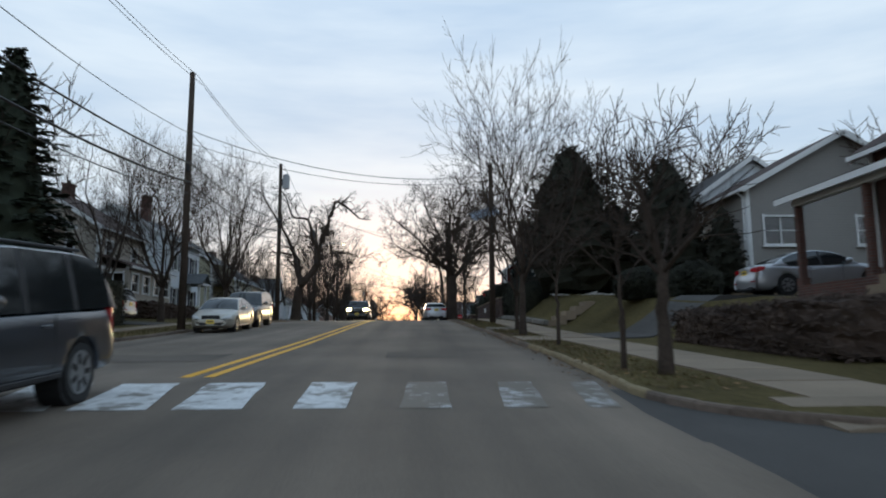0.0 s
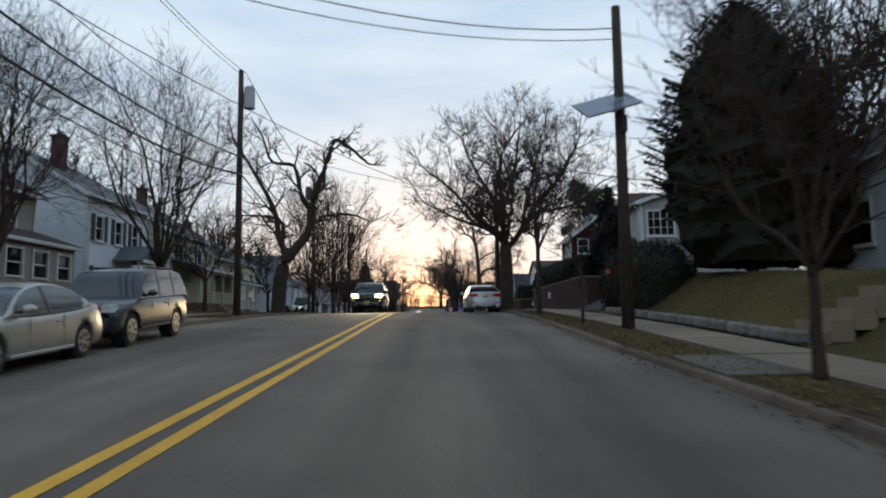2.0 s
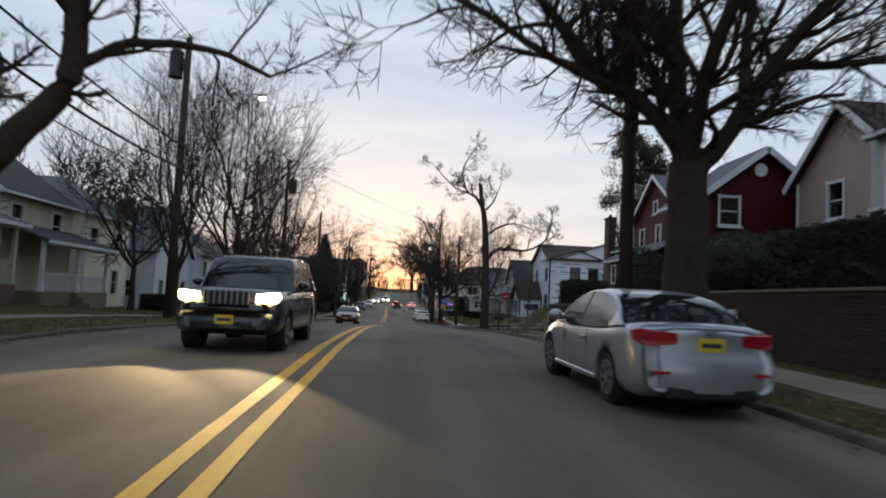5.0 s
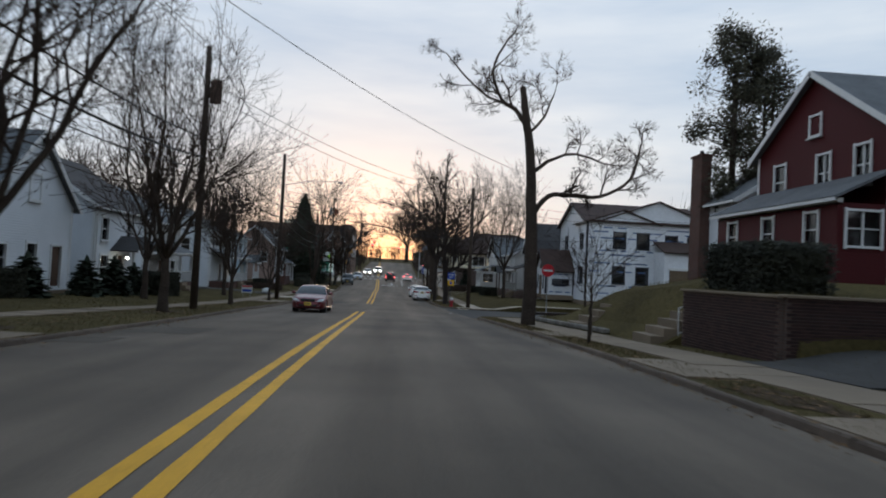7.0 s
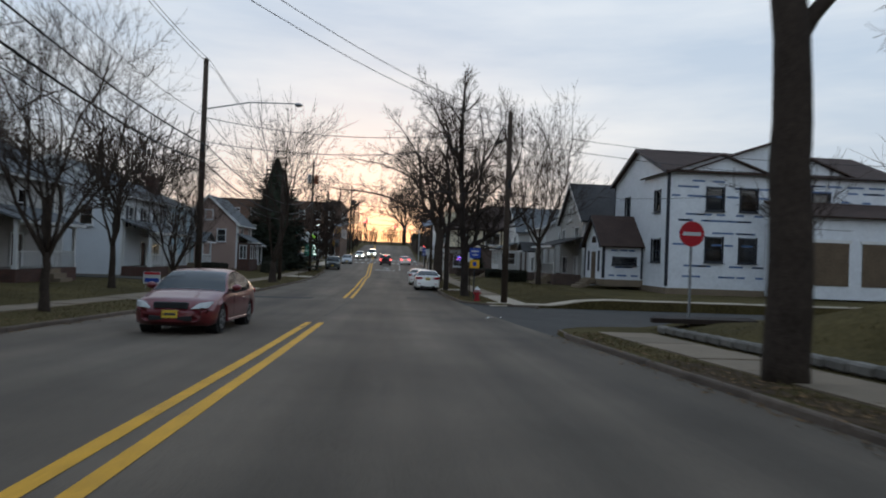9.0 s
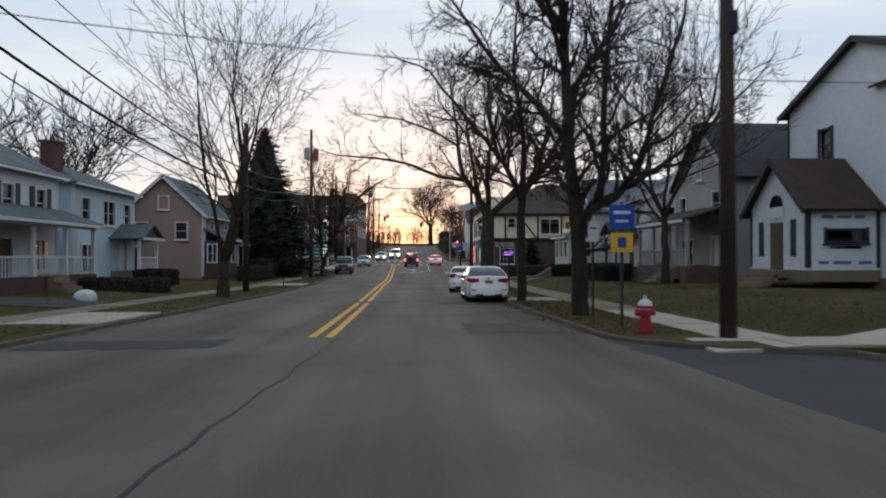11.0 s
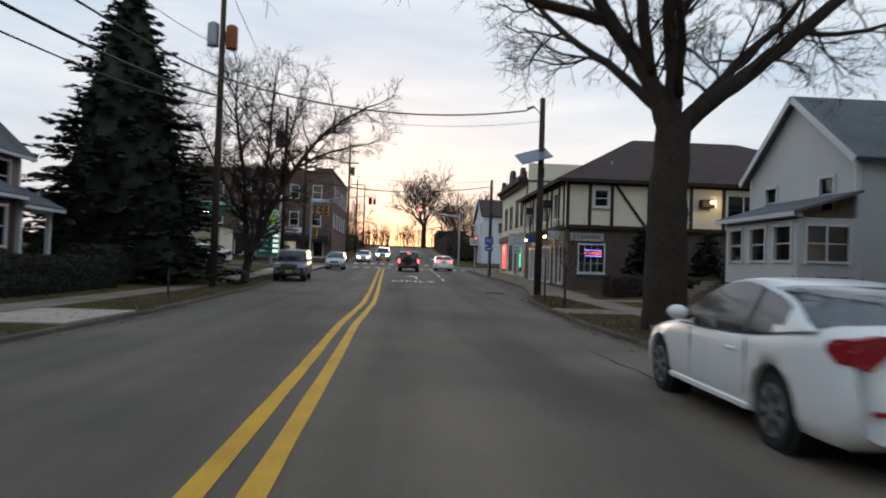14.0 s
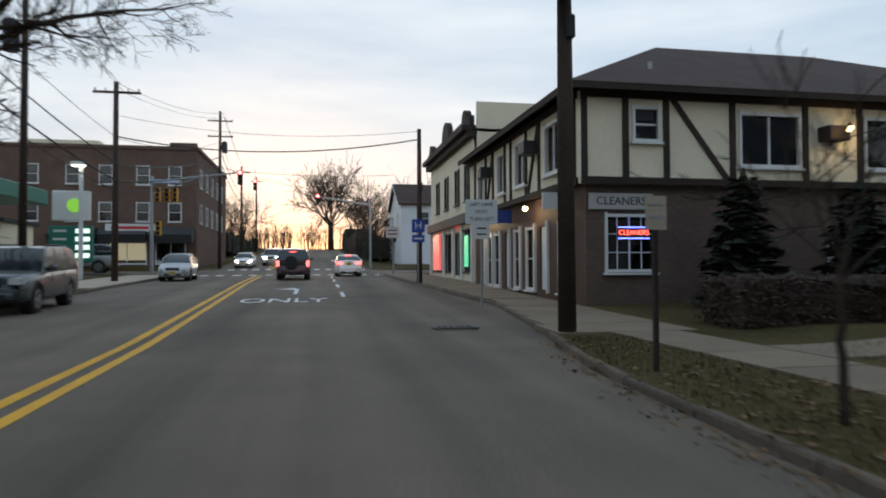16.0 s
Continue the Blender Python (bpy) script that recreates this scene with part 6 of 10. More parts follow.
# ---- houses ----
def panel(bm, o, u, n, W, H, holes, t=0.22):
    """A wall with real openings and reveals. o: lower start corner, u: way along it, n: outward."""
    o, u, n = Vector(o), Vector(u), Vector(n)
    us = sorted({0.0, W, *[h[0] for h in holes], *[h[1] for h in holes]})
    zs = sorted({0.0, H, *[h[2] for h in holes], *[h[3] for h in holes]})

    def q(a, b, c, d):
        bm.faces.new([bm.verts.new(p) for p in (a, b, c, d)])

    up = Vector((0, 0, 1))
    for i in range(len(us) - 1):
        for j in range(len(zs) - 1):
            a, b, c, d = us[i], us[i + 1], zs[j], zs[j + 1]
            m, k = (a + b) / 2, (c + d) / 2
            if any(h[0] < m < h[1] and h[2] < k < h[3] for h in holes):
                continue
            q(o + u * a + up * c, o + u * b + up * c, o + u * b + up * d, o + u * a + up * d)
            w = -n * t
            q(o + u * a + up * d + w, o + u * b + up * d + w, o + u * b + up * c + w, o + u * a + up * c + w)
    for h in holes:
        a, b, c, d = h[:4]
        w = -n * t
        P = [o + u * a + up * c, o + u * b + up * c, o + u * b + up * d, o + u * a + up * d]
        for i in range(4):
            q(P[i], P[i] + w, P[(i + 1) % 4] + w, P[(i + 1) % 4])


def window(parent, o, u, n, w, h, trim=TRIM, style="sash", shutters=None, blind=0.0, sill=True, lit=None):
    """A window set in its opening: frame, rails, panes, sill and a drawn blind."""
    o, u, n, up = Vector(o), Vector(u).normalized(), Vector(n), Vector((0, 0, 1))
    rz = math.degrees(math.atan2(u.y, u.x))
    c = o + u * (w / 2) + up * (h / 2)

    def bx(du, dz, su, sz, dn=0.02, sn=0.09):
        return ((c + u * du + up * dz + n * dn)[:], (su, sn, sz), rz)

    f = 0.085
    bm = boxes(bx(-w / 2, 0, f, h + 2 * f), bx(w / 2, 0, f, h + 2 * f), bx(0, h / 2, w - f, f), bx(0, -h / 2, w - f, f))
    frame_ob = part("window", bm, trim, parent)
    rails = []
    if style == "sash":
        rails = [bx(0, 0, w - f, 0.05, -0.05, 0.05)]
    elif style == "double":
        rails = [bx(0, 0, 0.07, h - f, -0.04, 0.06), bx(0, 0.0, w - f, 0.045, -0.06, 0.04)]
    elif style == "slide":
        rails = [bx(0, 0, 0.06, h - f, -0.04, 0.06)]
    elif style == "grid":
        rails = [bx(-w / 4, 0, 0.03, h - f, -0.05, 0.03), bx(0, 0, 0.05, h - f, -0.05, 0.04), bx(w / 4, 0, 0.03, h - f, -0.05, 0.03), bx(0, h / 6, w - f, 0.03, -0.052, 0.03), bx(0, -h / 6, w - f, 0.03, -0.052, 0.03)]
    elif style == "triple":
        rails = [bx(-w / 6, 0, 0.09, h - f, -0.04, 0.06), bx(w / 6, 0, 0.09, h - f, -0.04, 0.06), bx(0, 0, w - f, 0.045, -0.06, 0.04)]
    for r in rails:
        part("rail", boxes(r), trim, frame_ob)
    pn = part("pane", boxes(bx(0, 0, w - f, h - f, -0.085, 0.008)), GLASS, frame_ob, "window glass")
    pn.visible_shadow = False
    if sill:
        part("sill", boxes(bx(0, -h / 2 - f, w + 0.2, 0.06, 0.06, 0.16)), trim, frame_ob)
    if blind:
        part("blind", boxes(bx(0, h / 2 * (1 - blind), w - 0.1, h * blind - 0.05, -0.2, 0.02)), CURTAIN, frame_ob, "pale drawn blind")
    if lit:
        part("lit_blind", boxes(bx(0, 0, w - 0.1, h - 0.1, -0.24, 0.02)), lit, frame_ob)
    if shutters:
        for s in (-1, 1):
            part("shutter", boxes(bx(s * (w / 2 + 0.27), 0, 0.36, h + 0.1, 0.04, 0.05)), shutters, parent)
    return frame_ob


def slab_roof(bm, a, b, c, d, t=0.14):
    """A roof plane with thickness from four corners."""
    P = [Vector(p) for p in (a, b, c, d)]
    nrm = (P[1] - P[0]).cross(P[3] - P[0]).normalized()
    if nrm.z < 0:
        nrm = -nrm
    lo = [bm.verts.new(p) for p in P]
    hi = [bm.verts.new(p + nrm * t) for p in P]
    bm.faces.new(lo)
    bm.faces.new(hi[::-1])
    for i in range(4):
        bm.faces.new((lo[i], hi[i], hi[(i + 1) % 4], lo[(i + 1) % 4]))


def house(name, side, xf, y0, y1, depth, eave, ridge, label, wall, roof, gable="side", wins=(), doors=(), trim=TRIM, over=0.35, chimney=None, base=None, foot=0.45, category="house"):
    """side 1: its front looks west onto the street, -1: east. wins: (facade, from, z, width, height, style, shutters, blind)."""
    W = y1 - y0
    zb = base if base is not None else land(xf + side * 0.5, (y0 + y1) / 2)
    H = thing(name, (xf, (y0 + y1) / 2, zb), label, category, "houses")
    s = side
    fac = {
        "front": (Vector((0, -W / 2, 0)), Vector((0, 1, 0)), Vector((-s, 0, 0)), W),
        "south": (Vector((0, -W / 2, 0)), Vector((s, 0, 0)), Vector((0, -1, 0)), depth),
        "north": (Vector((0, W / 2, 0)), Vector((s, 0, 0)), Vector((0, 1, 0)), depth),
        "back": (Vector((s * depth, -W / 2, 0)), Vector((0, 1, 0)), Vector((s, 0, 0)), W),
    }
    for fn, (o, u, n, ln) in fac.items():
        holes = [(w[1], w[1] + w[3], w[2], w[2] + w[4]) for w in wins if w[0] == fn and w[2] + w[4] <= eave]
        holes += [(d[1], d[1] + d[2], 0.3, 0.3 + d[3]) for d in doors if d[0] == fn]
        bm = bmesh.new()
        oo = Vector(o)
        panel(bm, oo - Vector((0, 0, 0.3)), u, n, ln, eave + 0.3, [(h[0], h[1], h[2] + 0.3, h[3] + 0.3) for h in holes])
        if (gable == "side" and fn in ("south", "north")) or (gable == "front" and fn in ("front", "back")):
            a, b, c = oo + Vector((0, 0, eave)), oo + u * ln + Vector((0, 0, eave)), oo + u * ln / 2 + Vector((0, 0, ridge - 0.02))
            bm.faces.new([bm.verts.new(p) for p in (a, b, c)])
            bm.faces.new([bm.verts.new(p - n * 0.2) for p in (c, b, a)])
        part("wall", bm, wall, H)
        bm = boxes(((oo + u * ln / 2 + n * 0.03 + Vector((0, 0, foot / 2 - 0.35)))[:], (ln + 0.06, 0.12, foot), math.degrees(math.atan2(u.y, u.x))))
        part("plinth", bm, CONCRETE, H)
        for sgn in (0, 1):
            part("corner_board", boxes(((oo + u * (ln * sgn) + n * 0.02 + u * (0.06 if sgn == 0 else -0.06) + Vector((0, 0, eave / 2 + 0.1)))[:], (0.13, 0.05, eave - 0.2), math.degrees(math.atan2(u.y, u.x)))), trim, H)
    for w in wins:
        o, u, n, ln = fac[w[0]]
        window(H, o + u * w[1] + Vector((0, 0, w[2])), u, n, w[3], w[4], trim, *w[5:])
    for d in doors:
        o, u, n, ln = fac[d[0]]
        c = o + u * (d[1] + d[2] / 2) + Vector((0, 0, 0.3 + d[3] / 2))
        rz = math.degrees(math.atan2(u.y, u.x))
        leaf = part("door", boxes(((c - n * 0.08)[:], (d[2] - 0.02, 0.06, d[3] - 0.02), rz)), d[4] if len(d) > 4 else DOOR_BROWN, H)
        part("door_frame", boxes(((c + u * (d[2] / 2 + 0.05) + n * 0.02)[:], (0.1, 0.1, d[3] + 0.2), rz), ((c - u * (d[2] / 2 + 0.05) + n * 0.02)[:], (0.1, 0.1, d[3] + 0.2), rz), ((c + n * 0.02 + Vector((0, 0, d[3] / 2 + 0.05)))[:], (d[2], 0.1, 0.1), rz)), trim, leaf)
        bm = bmesh.new()
        ball(bm, (c + u * (d[2] / 2 - 0.12) - n * 0.02)[:], 0.035, seg=8)
        part("knob", bm, STEEL, leaf)
    # roof
    bm = bmesh.new()
    xa, xb = sorted((-s * over, s * (depth + over)))
    ya, yb = -W / 2 - over, W / 2 + over
    if gable == "side":
        xm = s * depth / 2
        k = (ridge - eave) / (depth / 2) * over
        slab_roof(bm, (xa, ya, eave - k), (xa, yb, eave - k), (xm, yb, ridge), (xm, ya, ridge))
        slab_roof(bm, (xb, ya, eave - k), (xb, yb, eave - k), (xm, yb, ridge), (xm, ya, ridge))
        rakes = [((xa, y, eave - k), (xm, y, ridge), (xb, y, eave - k)) for y in (ya, yb)]
    elif gable == "front":
        k = (ridge - eave) / (W / 2) * over
        slab_roof(bm, (xa, ya, eave - k), (xb, ya, eave - k), (xb, 0, ridge), (xa, 0, ridge))
        slab_roof(bm, (xa, yb, eave - k), (xb, yb, eave - k), (xb, 0, ridge), (xa, 0, ridge))
        rakes = [((x, ya, eave - k), (x, 0, ridge), (x, yb, eave - k)) for x in (xa, xb)]
    else:
        m = min(W, depth) / 2
        xm0, xm1 = (xa + m + over, xb - m - over) if depth > W else ((xa + xb) / 2, (xa + xb) / 2 + 0.02)
        ym0, ym1 = (0, 0.02) if depth > W else (ya + m + over, yb - m - over)
        e = eave - 0.1
        slab_roof(bm, (xa, ya, e), (xb, ya, e), (xm1, ym0, ridge), (xm0, ym0, ridge))
        slab_roof(bm, (xa, yb, e), (xb, yb, e), (xm1, ym1, ridge), (xm0, ym1, ridge))
        slab_roof(bm, (xa, ya, e), (xa, yb, e), (xm0, ym1, ridge), (xm0, ym0, ridge))
        slab_roof(bm, (xb, ya, e), (xb, yb, e), (xm1, ym1, ridge), (xm1, ym0, ridge))
        rakes = []
    part("roof", bm, roof, H)
    for a, b, c in rakes:
        bm = bmesh.new()
        for p, q in ((a, b), (b, c)):
            p, q = Vector(p), Vector(q)
            d = q - p
            m = Matrix.Translation((p + q) / 2 + Vector((0, 0, 0.02))) @ d.to_track_quat("X", "Z").to_matrix().to_4x4() @ Matrix.Diagonal((d.length + 0.05, 0.05, 0.24, 1))
            bmesh.ops.create_cube(bm, size=1, matrix=m)
        part("barge_board", bm, trim, H)
    if gable != "front":
        kk = (ridge - eave) / (depth / 2) * over if gable == "side" else 0.1
        gut = part("gutter", boxes(((-s * (over + 0.05), 0, eave - kk + 0.02), (0.12, W + 2 * over, 0.12))), trim, H)
        part("downpipe", tubes(((-s * 0.1, -W / 2 + 0.15, 0.2), (-s * 0.1, -W / 2 + 0.15, eave - 0.4), 0.045), ((-s * 0.1, -W / 2 + 0.15, eave - 0.4), (-s * (over + 0.05), -W / 2 + 0.15, eave - kk), 0.045), seg=6), trim, H)
    if chimney:
        cx, cy, cw, ct = chimney[:4]
        cd = chimney[4] if len(chimney) > 4 else cw * 1.2
        ch = part("chimney", boxes(((s * cx, cy, (ct + 0) / 2), (cw, cd, ct)), ((s * cx, cy, ct), (cw + 0.14, cd + 0.14, 0.14))), BRICK, H)
        part("flue", tubes(((s * cx, cy, ct), (s * cx, cy, ct + 0.35), 0.14, 0.11)), DARK_STEEL, ch)
    return H


def porch(H, side, ya, yb, out, h, roof, wall=None, posts=TRIM, floor_h=0.7, pitch=0.9, steps=True, gabled=False, rail=True, enclosed=None, step_y=None, lights=0):
    """A porch on the front of a house: floor, posts, rail, roof and steps, in the house's own frame."""
    s = side
    part("porch_floor", boxes(((-s * out / 2, (ya + yb) / 2, floor_h / 2 - 0.2), (out, yb - ya, floor_h + 0.4))), CONCRETE if wall is None else wall, H)
    n = max(2, int((yb - ya) / 2.4) + 1)
    if enclosed:
        bm = bmesh.new()
        W = yb - ya
        k = lights or max(1, int(W / 1.5))
        holes = [(W * (i + 0.5) / k - min(W / k / 2 - 0.18, 0.57 if not lights else 0.45), W * (i + 0.5) / k + min(W / k / 2 - 0.18, 0.57 if not lights else 0.45), 0.85, h - floor_h - 0.25) for i in range(k)]
        o = Vector((-s * out, ya, floor_h))
        panel(bm, o, Vector((0, 1, 0)), Vector((-s, 0, 0)), W, h - floor_h, holes, 0.12)
        o2 = Vector((-s * out, ya, floor_h))
        panel(bm, o2, Vector((s, 0, 0)), Vector((0, -1, 0)), out, h - floor_h, [(0.3, out - 0.3, 0.85, h - floor_h - 0.25)], 0.12)
        panel(bm, Vector((-s * out, yb, floor_h)), Vector((s, 0, 0)), Vector((0, 1, 0)), out, h - floor_h, [], 0.12)
        part("porch_wall", bm, enclosed, H)
        for a, b, c, d in holes:
            window(H, o + Vector((0, a, c)), (0, 1, 0), (-s, 0, 0), b - a, d - c, TRIM, "sash", None, 0.0, False)
        window(H, o2 + Vector((s * 0.3, 0, 0.85)), (s, 0, 0), (0, -1, 0), out - 0.6, h - floor_h - 1.1, TRIM, "double", None, 0.0, False)
    else:
        for i in range(n):
            y = ya + 0.12 + (yb - ya - 0.24) * i / (n - 1)
            part("post", boxes(((-s * (out - 0.12), y, (h + floor_h) / 2), (0.16, 0.16, h - floor_h)), ((-s * (out - 0.12), y, floor_h + 0.1), (0.24, 0.24, 0.2))), posts, H)
        if rail:
            part("handrail", boxes(((-s * (out - 0.12), (ya + yb) / 2, floor_h + 0.85), (0.07, yb - ya, 0.07))), posts, H)
            for i in range(int((yb - ya) / 0.22)):
                y = ya + 0.2 + i * 0.22
                if y < yb - 0.15:
                    part("baluster", boxes(((-s * (out - 0.12), y, floor_h + 0.43), (0.04, 0.04, 0.82))), posts, H)
    part("beam", boxes(((-s * (out - 0.1), (ya + yb) / 2, h + 0.05), (0.2, yb - ya, 0.22))), TRIM, H)
    bm = bmesh.new()
    o = 0.3
    if gabled:
        m = (ya + yb) / 2
        slab_roof(bm, (-s * (out + o), ya - o, h - 0.05), (0, ya - o, h - 0.05), (0, m, h + pitch), (-s * (out + o), m, h + pitch), 0.1)
        slab_roof(bm, (-s * (out + o), yb + o, h - 0.05), (0, yb + o, h - 0.05), (0, m, h + pitch), (-s * (out + o), m, h + pitch), 0.1)
        v = [bm.verts.new(p) for p in ((-s * out, ya, h), (-s * out, yb, h), (-s * out, m, h + pitch - 0.08))]
        bm.faces.new(v)
    else:
        slab_roof(bm, (-s * (out + o), ya - o, h + 0.1), (-s * (out + o), yb + o, h + 0.1), (0, yb + o, h + pitch), (0, ya - o, h + pitch), 0.1)
    part("porch_roof", bm, roof, H)
    part("porch_fascia", boxes(((-s * (out + o), (ya + yb) / 2, h + 0.1 if not gabled else h), (0.05, yb - ya + 2 * o, 0.16))), TRIM, H)
    if steps:
        y = step_y if step_y is not None else (ya + yb) / 2
        k = max(2, int(floor_h / 0.18))
        for i in range(k):
            part("step", boxes(((-s * (out + 0.15 + 0.3 * i), y, floor_h * (k - i - 0.5) / (k + 0.0) - 0.25), (0.32, 1.3, floor_h / k + 0.45))), CONCRETE, H)


def porch_light(at, label="lit yellow porch lamp", mat=LAMP_WARM, r=0.09, power=25, color=(1.0, 0.72, 0.38)):
    L = thing("porch_lamp", at, label, "lamp", "porch lamps")
    part("bracket", boxes(((0, 0, 0.12), (0.08, 0.08, 0.1))), DARK_STEEL, L)
    bm = bmesh.new()
    ball(bm, (0, 0, 0), r)
    part("bulb", bm, mat, L, "glowing bulb", smooth=True)
    if power:
        d = bpy.data.lights.new("porch_lamp", "POINT")
        d.energy, d.color, d.shadow_soft_size = power, color, 0.1
        o = new("light", d)
        o.parent = L
        o.matrix_basis = pose(0, 0, -0.15)


# west side, from the south
h = house("house", -1, -15.2, 26.0, 36.0, 9.0, 5.2, 8.2, "pale grey two storey house behind trees", GREY_SIDING, ROOF_GREY, "hip", [("front", 1.2, 3.4, 1.0, 1.4), ("front", 5.5, 3.4, 1.0, 1.4), ("front", 1.2, 0.9, 1.2, 1.5), ("south", 2.0, 3.4, 0.9, 1.3), ("south", 5.5, 1.0, 0.9, 1.3)])
porch(h, -1, -2.0, 4.5, 2.0, 3.0, ROOF_GREY)
h = house("house", -1, -15.0, 41.0, 49.0, 9.0, 5.6, 8.4, "grey shingled house with a hip roof", TAN_SIDING, ROOF_GREY, "hip", [("front", 1.2, 3.5, 1.0, 1.4), ("front", 5.2, 3.5, 1.0, 1.4), ("south", 1.5, 3.5, 0.9, 1.3), ("south", 5.5, 3.5, 0.9, 1.3), ("south", 2.0, 0.9, 1.1, 1.4)])
porch(h, -1, -4, 4, 2.2, 3.0, ROOF_GREY)
h = house("house", -1, -15.0, 53.0, 60.5, 9.0, 5.8, 8.6, "tan house with a sloping brown roof", TAN_SIDING, ROOF_BROWN, "side", [("front", 1.0, 3.6, 1.0, 1.4), ("front", 5.0, 3.6, 1.0, 1.4), ("south", 1.5, 3.6, 0.9, 1.3), ("south", 5.5, 3.6, 0.9, 1.3)], chimney=(4.5, 1.0, 0.6, 9.5))
porch(h, -1, -3.7, 3.7, 2.0, 3.0, ROOF_BROWN, enclosed=TAN_SIDING)
h = house("house", -1, -14.6, 64.5, 72.0, 9.5, 6.4, 9.2, "white clapboard house with dark shutters and a small gabled porch", WHITE_SIDING, ROOF_GREY, "side", [("front", 0.9, 3.9, 0.9, 1.4, "sash", SHUTTER), ("front", 3.2, 3.9, 0.9, 1.4, "sash", SHUTTER), ("front", 5.4, 3.9, 0.9, 1.4, "sash", SHUTTER), ("front", 0.9, 0.9, 1.0, 1.5, "sash", SHUTTER), ("front", 5.3, 0.9, 1.0, 1.5, "sash", SHUTTER), ("south", 3.0, 3.9, 0.8, 1.4, "sash", None, 0.5), ("south", 3.0, 0.9, 0.8, 1.4)], [("front", 3.2, 1.0, 2.1, TRIM)], chimney=(3.0, -1.4, 0.6, 10.2))
porch(h, -1, -0.4, 1.6, 1.5, 2.9, ROOF_GREY, posts=TRIM, floor_h=0.5, gabled=True, rail=False)
h = house("house", -1, -14.6, 76.0, 83.5, 9.5, 5.9, 8.9, "pale yellow-green house with a hipped porch roof", CREAM_SIDING, ROOF_GREY, "side", [("front", 0.8, 3.7, 1.8, 1.4, "double"), ("front", 4.8, 3.7, 1.8, 1.4, "double"), ("south", 2.0, 3.7, 0.9, 1.4), ("south", 6.0, 3.7, 0.9, 1.4), ("south", 3.0, 0.9, 1.0, 1.4)], chimney=(4.0, 0.5, 0.6, 9.8))
porch(h, -1, -3.7, 3.7, 2.4, 3.0, ROOF_GREY, posts=CREAM_SIDING, wall=BRICK_TAN)
h = house("house", -1, -15.0, 86.6, 93.4, 9.0, 5.4, 8.4, "cream house with a dark roof", CREAM_SIDING, ROOF_DARK, "side", [("front", 0.9, 3.4, 1.0, 1.4), ("front", 4.6, 3.4, 1.0, 1.4), ("south", 2.0, 3.4, 0.9, 1.3), ("south", 5.5, 1.0, 0.9, 1.3)], chimney=(4.0, 1.2, 0.6, 9.0))
porch(h, -1, -3.4, 3.4, 2.2, 2.9, ROOF_DARK)
h = house("house", -1, -15.6, 96.0, 102.6, 9.0, 5.8, 8.2, "tan stucco house with paired windows", STUCCO, ROOF_GREY, "hip", [("front", 0.9, 3.6, 1.0, 1.4), ("front", 4.4, 3.6, 1.0, 1.4), ("front", 4.2, 0.9, 1.0, 1.6), ("south", 2.0, 3.6, 0.9, 1.3), ("south", 5.5, 3.6, 0.9, 1.3), ("south", 2.5, 0.9, 0.9, 1.3)])
h = house("house", -1, -14.4, 104.6, 112.4, 9.5, 4.6, 8.0, "white clapboard house with a low front and a dark chimney", WHITE_SIDING, ROOF_GREY, "front", [("front", 0.9, 1.1, 0.9, 1.3), ("front", 3.4, 1.1, 1.0, 1.4), ("front", 3.4, 4.6, 1.0, 1.3), ("south", 1.5, 1.1, 0.9, 1.2), ("south", 4.5, 1.1, 0.9, 1.2), ("south", 4.5, 3.2, 0.9, 1.2)], [("front", 5.8, 1.0, 2.1)], chimney=(3.0, -2.2, 0.7, 8.2))
h = house("house", -1, -14.4, 115.2, 123.0, 9.5, 5.4, 8.6, "white clapboard house with a steep roof", WHITE_SIDING, ROOF_DARK, "side", [("front", 0.9, 3.3, 1.0, 1.4), ("front", 4.6, 3.3, 1.0, 1.4), ("front", 0.9, 0.9, 1.2, 1.5), ("south", 1.5, 0.9, 0.9, 1.3), ("south", 4.0, 3.4, 0.9, 1.3), ("south", 6.5, 0.9, 0.9, 1.3)], [("front", 3.4, 1.0, 2.1)])
porch(h, -1, -1.2, 1.4, 1.4, 2.7, ROOF_DARK, floor_h=0.5, gabled=True, rail=False)
porch_light((-13.6, 118.3, 4.4), mat=LAMP_WHITE, power=12, color=(1, 0.95, 0.85))
h = house("house", -1, -16.0, 127.0, 136.0, 9.5, 5.6, 8.4, "grey two storey house with a light by the door", GREY_SIDING, ROOF_GREY, "side", [("front", 0.9, 3.4, 1.0, 1.4), ("front", 4.0, 3.4, 1.0, 1.4), ("front", 6.8, 3.4, 1.0, 1.4), ("front", 6.6, 0.9, 1.2, 1.5), ("south", 2.0, 3.4, 0.9, 1.3), ("south", 5.5, 3.4, 0.9, 1.3)], [("front", 3.6, 1.0, 2.1)])
porch(h, -1, -4.0, 2.0, 2.0, 2.9, ROOF_GREY, wall=BRICK)
h = house("house", -1, -15.0, 142.2, 150.4, 9.5, 5.7, 8.1, "white clapboard house with black shutters and sloping porch roof", WHITE_SIDING, ROOF_GREY, "side", [("front", 0.9, 3.5, 0.9, 1.4, "sash", SHUTTER), ("front", 3.6, 3.5, 0.9, 1.4, "sash", SHUTTER), ("front", 6.2, 3.5, 0.9, 1.4, "sash", SHUTTER), ("front", 5.8, 0.9, 1.5, 1.5, "triple"), ("south", 2.0, 3.5, 0.9, 1.4), ("south", 5.5, 3.5, 0.9, 1.4)], [("front", 3.4, 1.0, 2.1)])
porch(h, -1, -4.1, 4.1, 2.0, 3.0, ROOF_GREY, wall=BRICK, posts=TRIM, step_y=0.2)
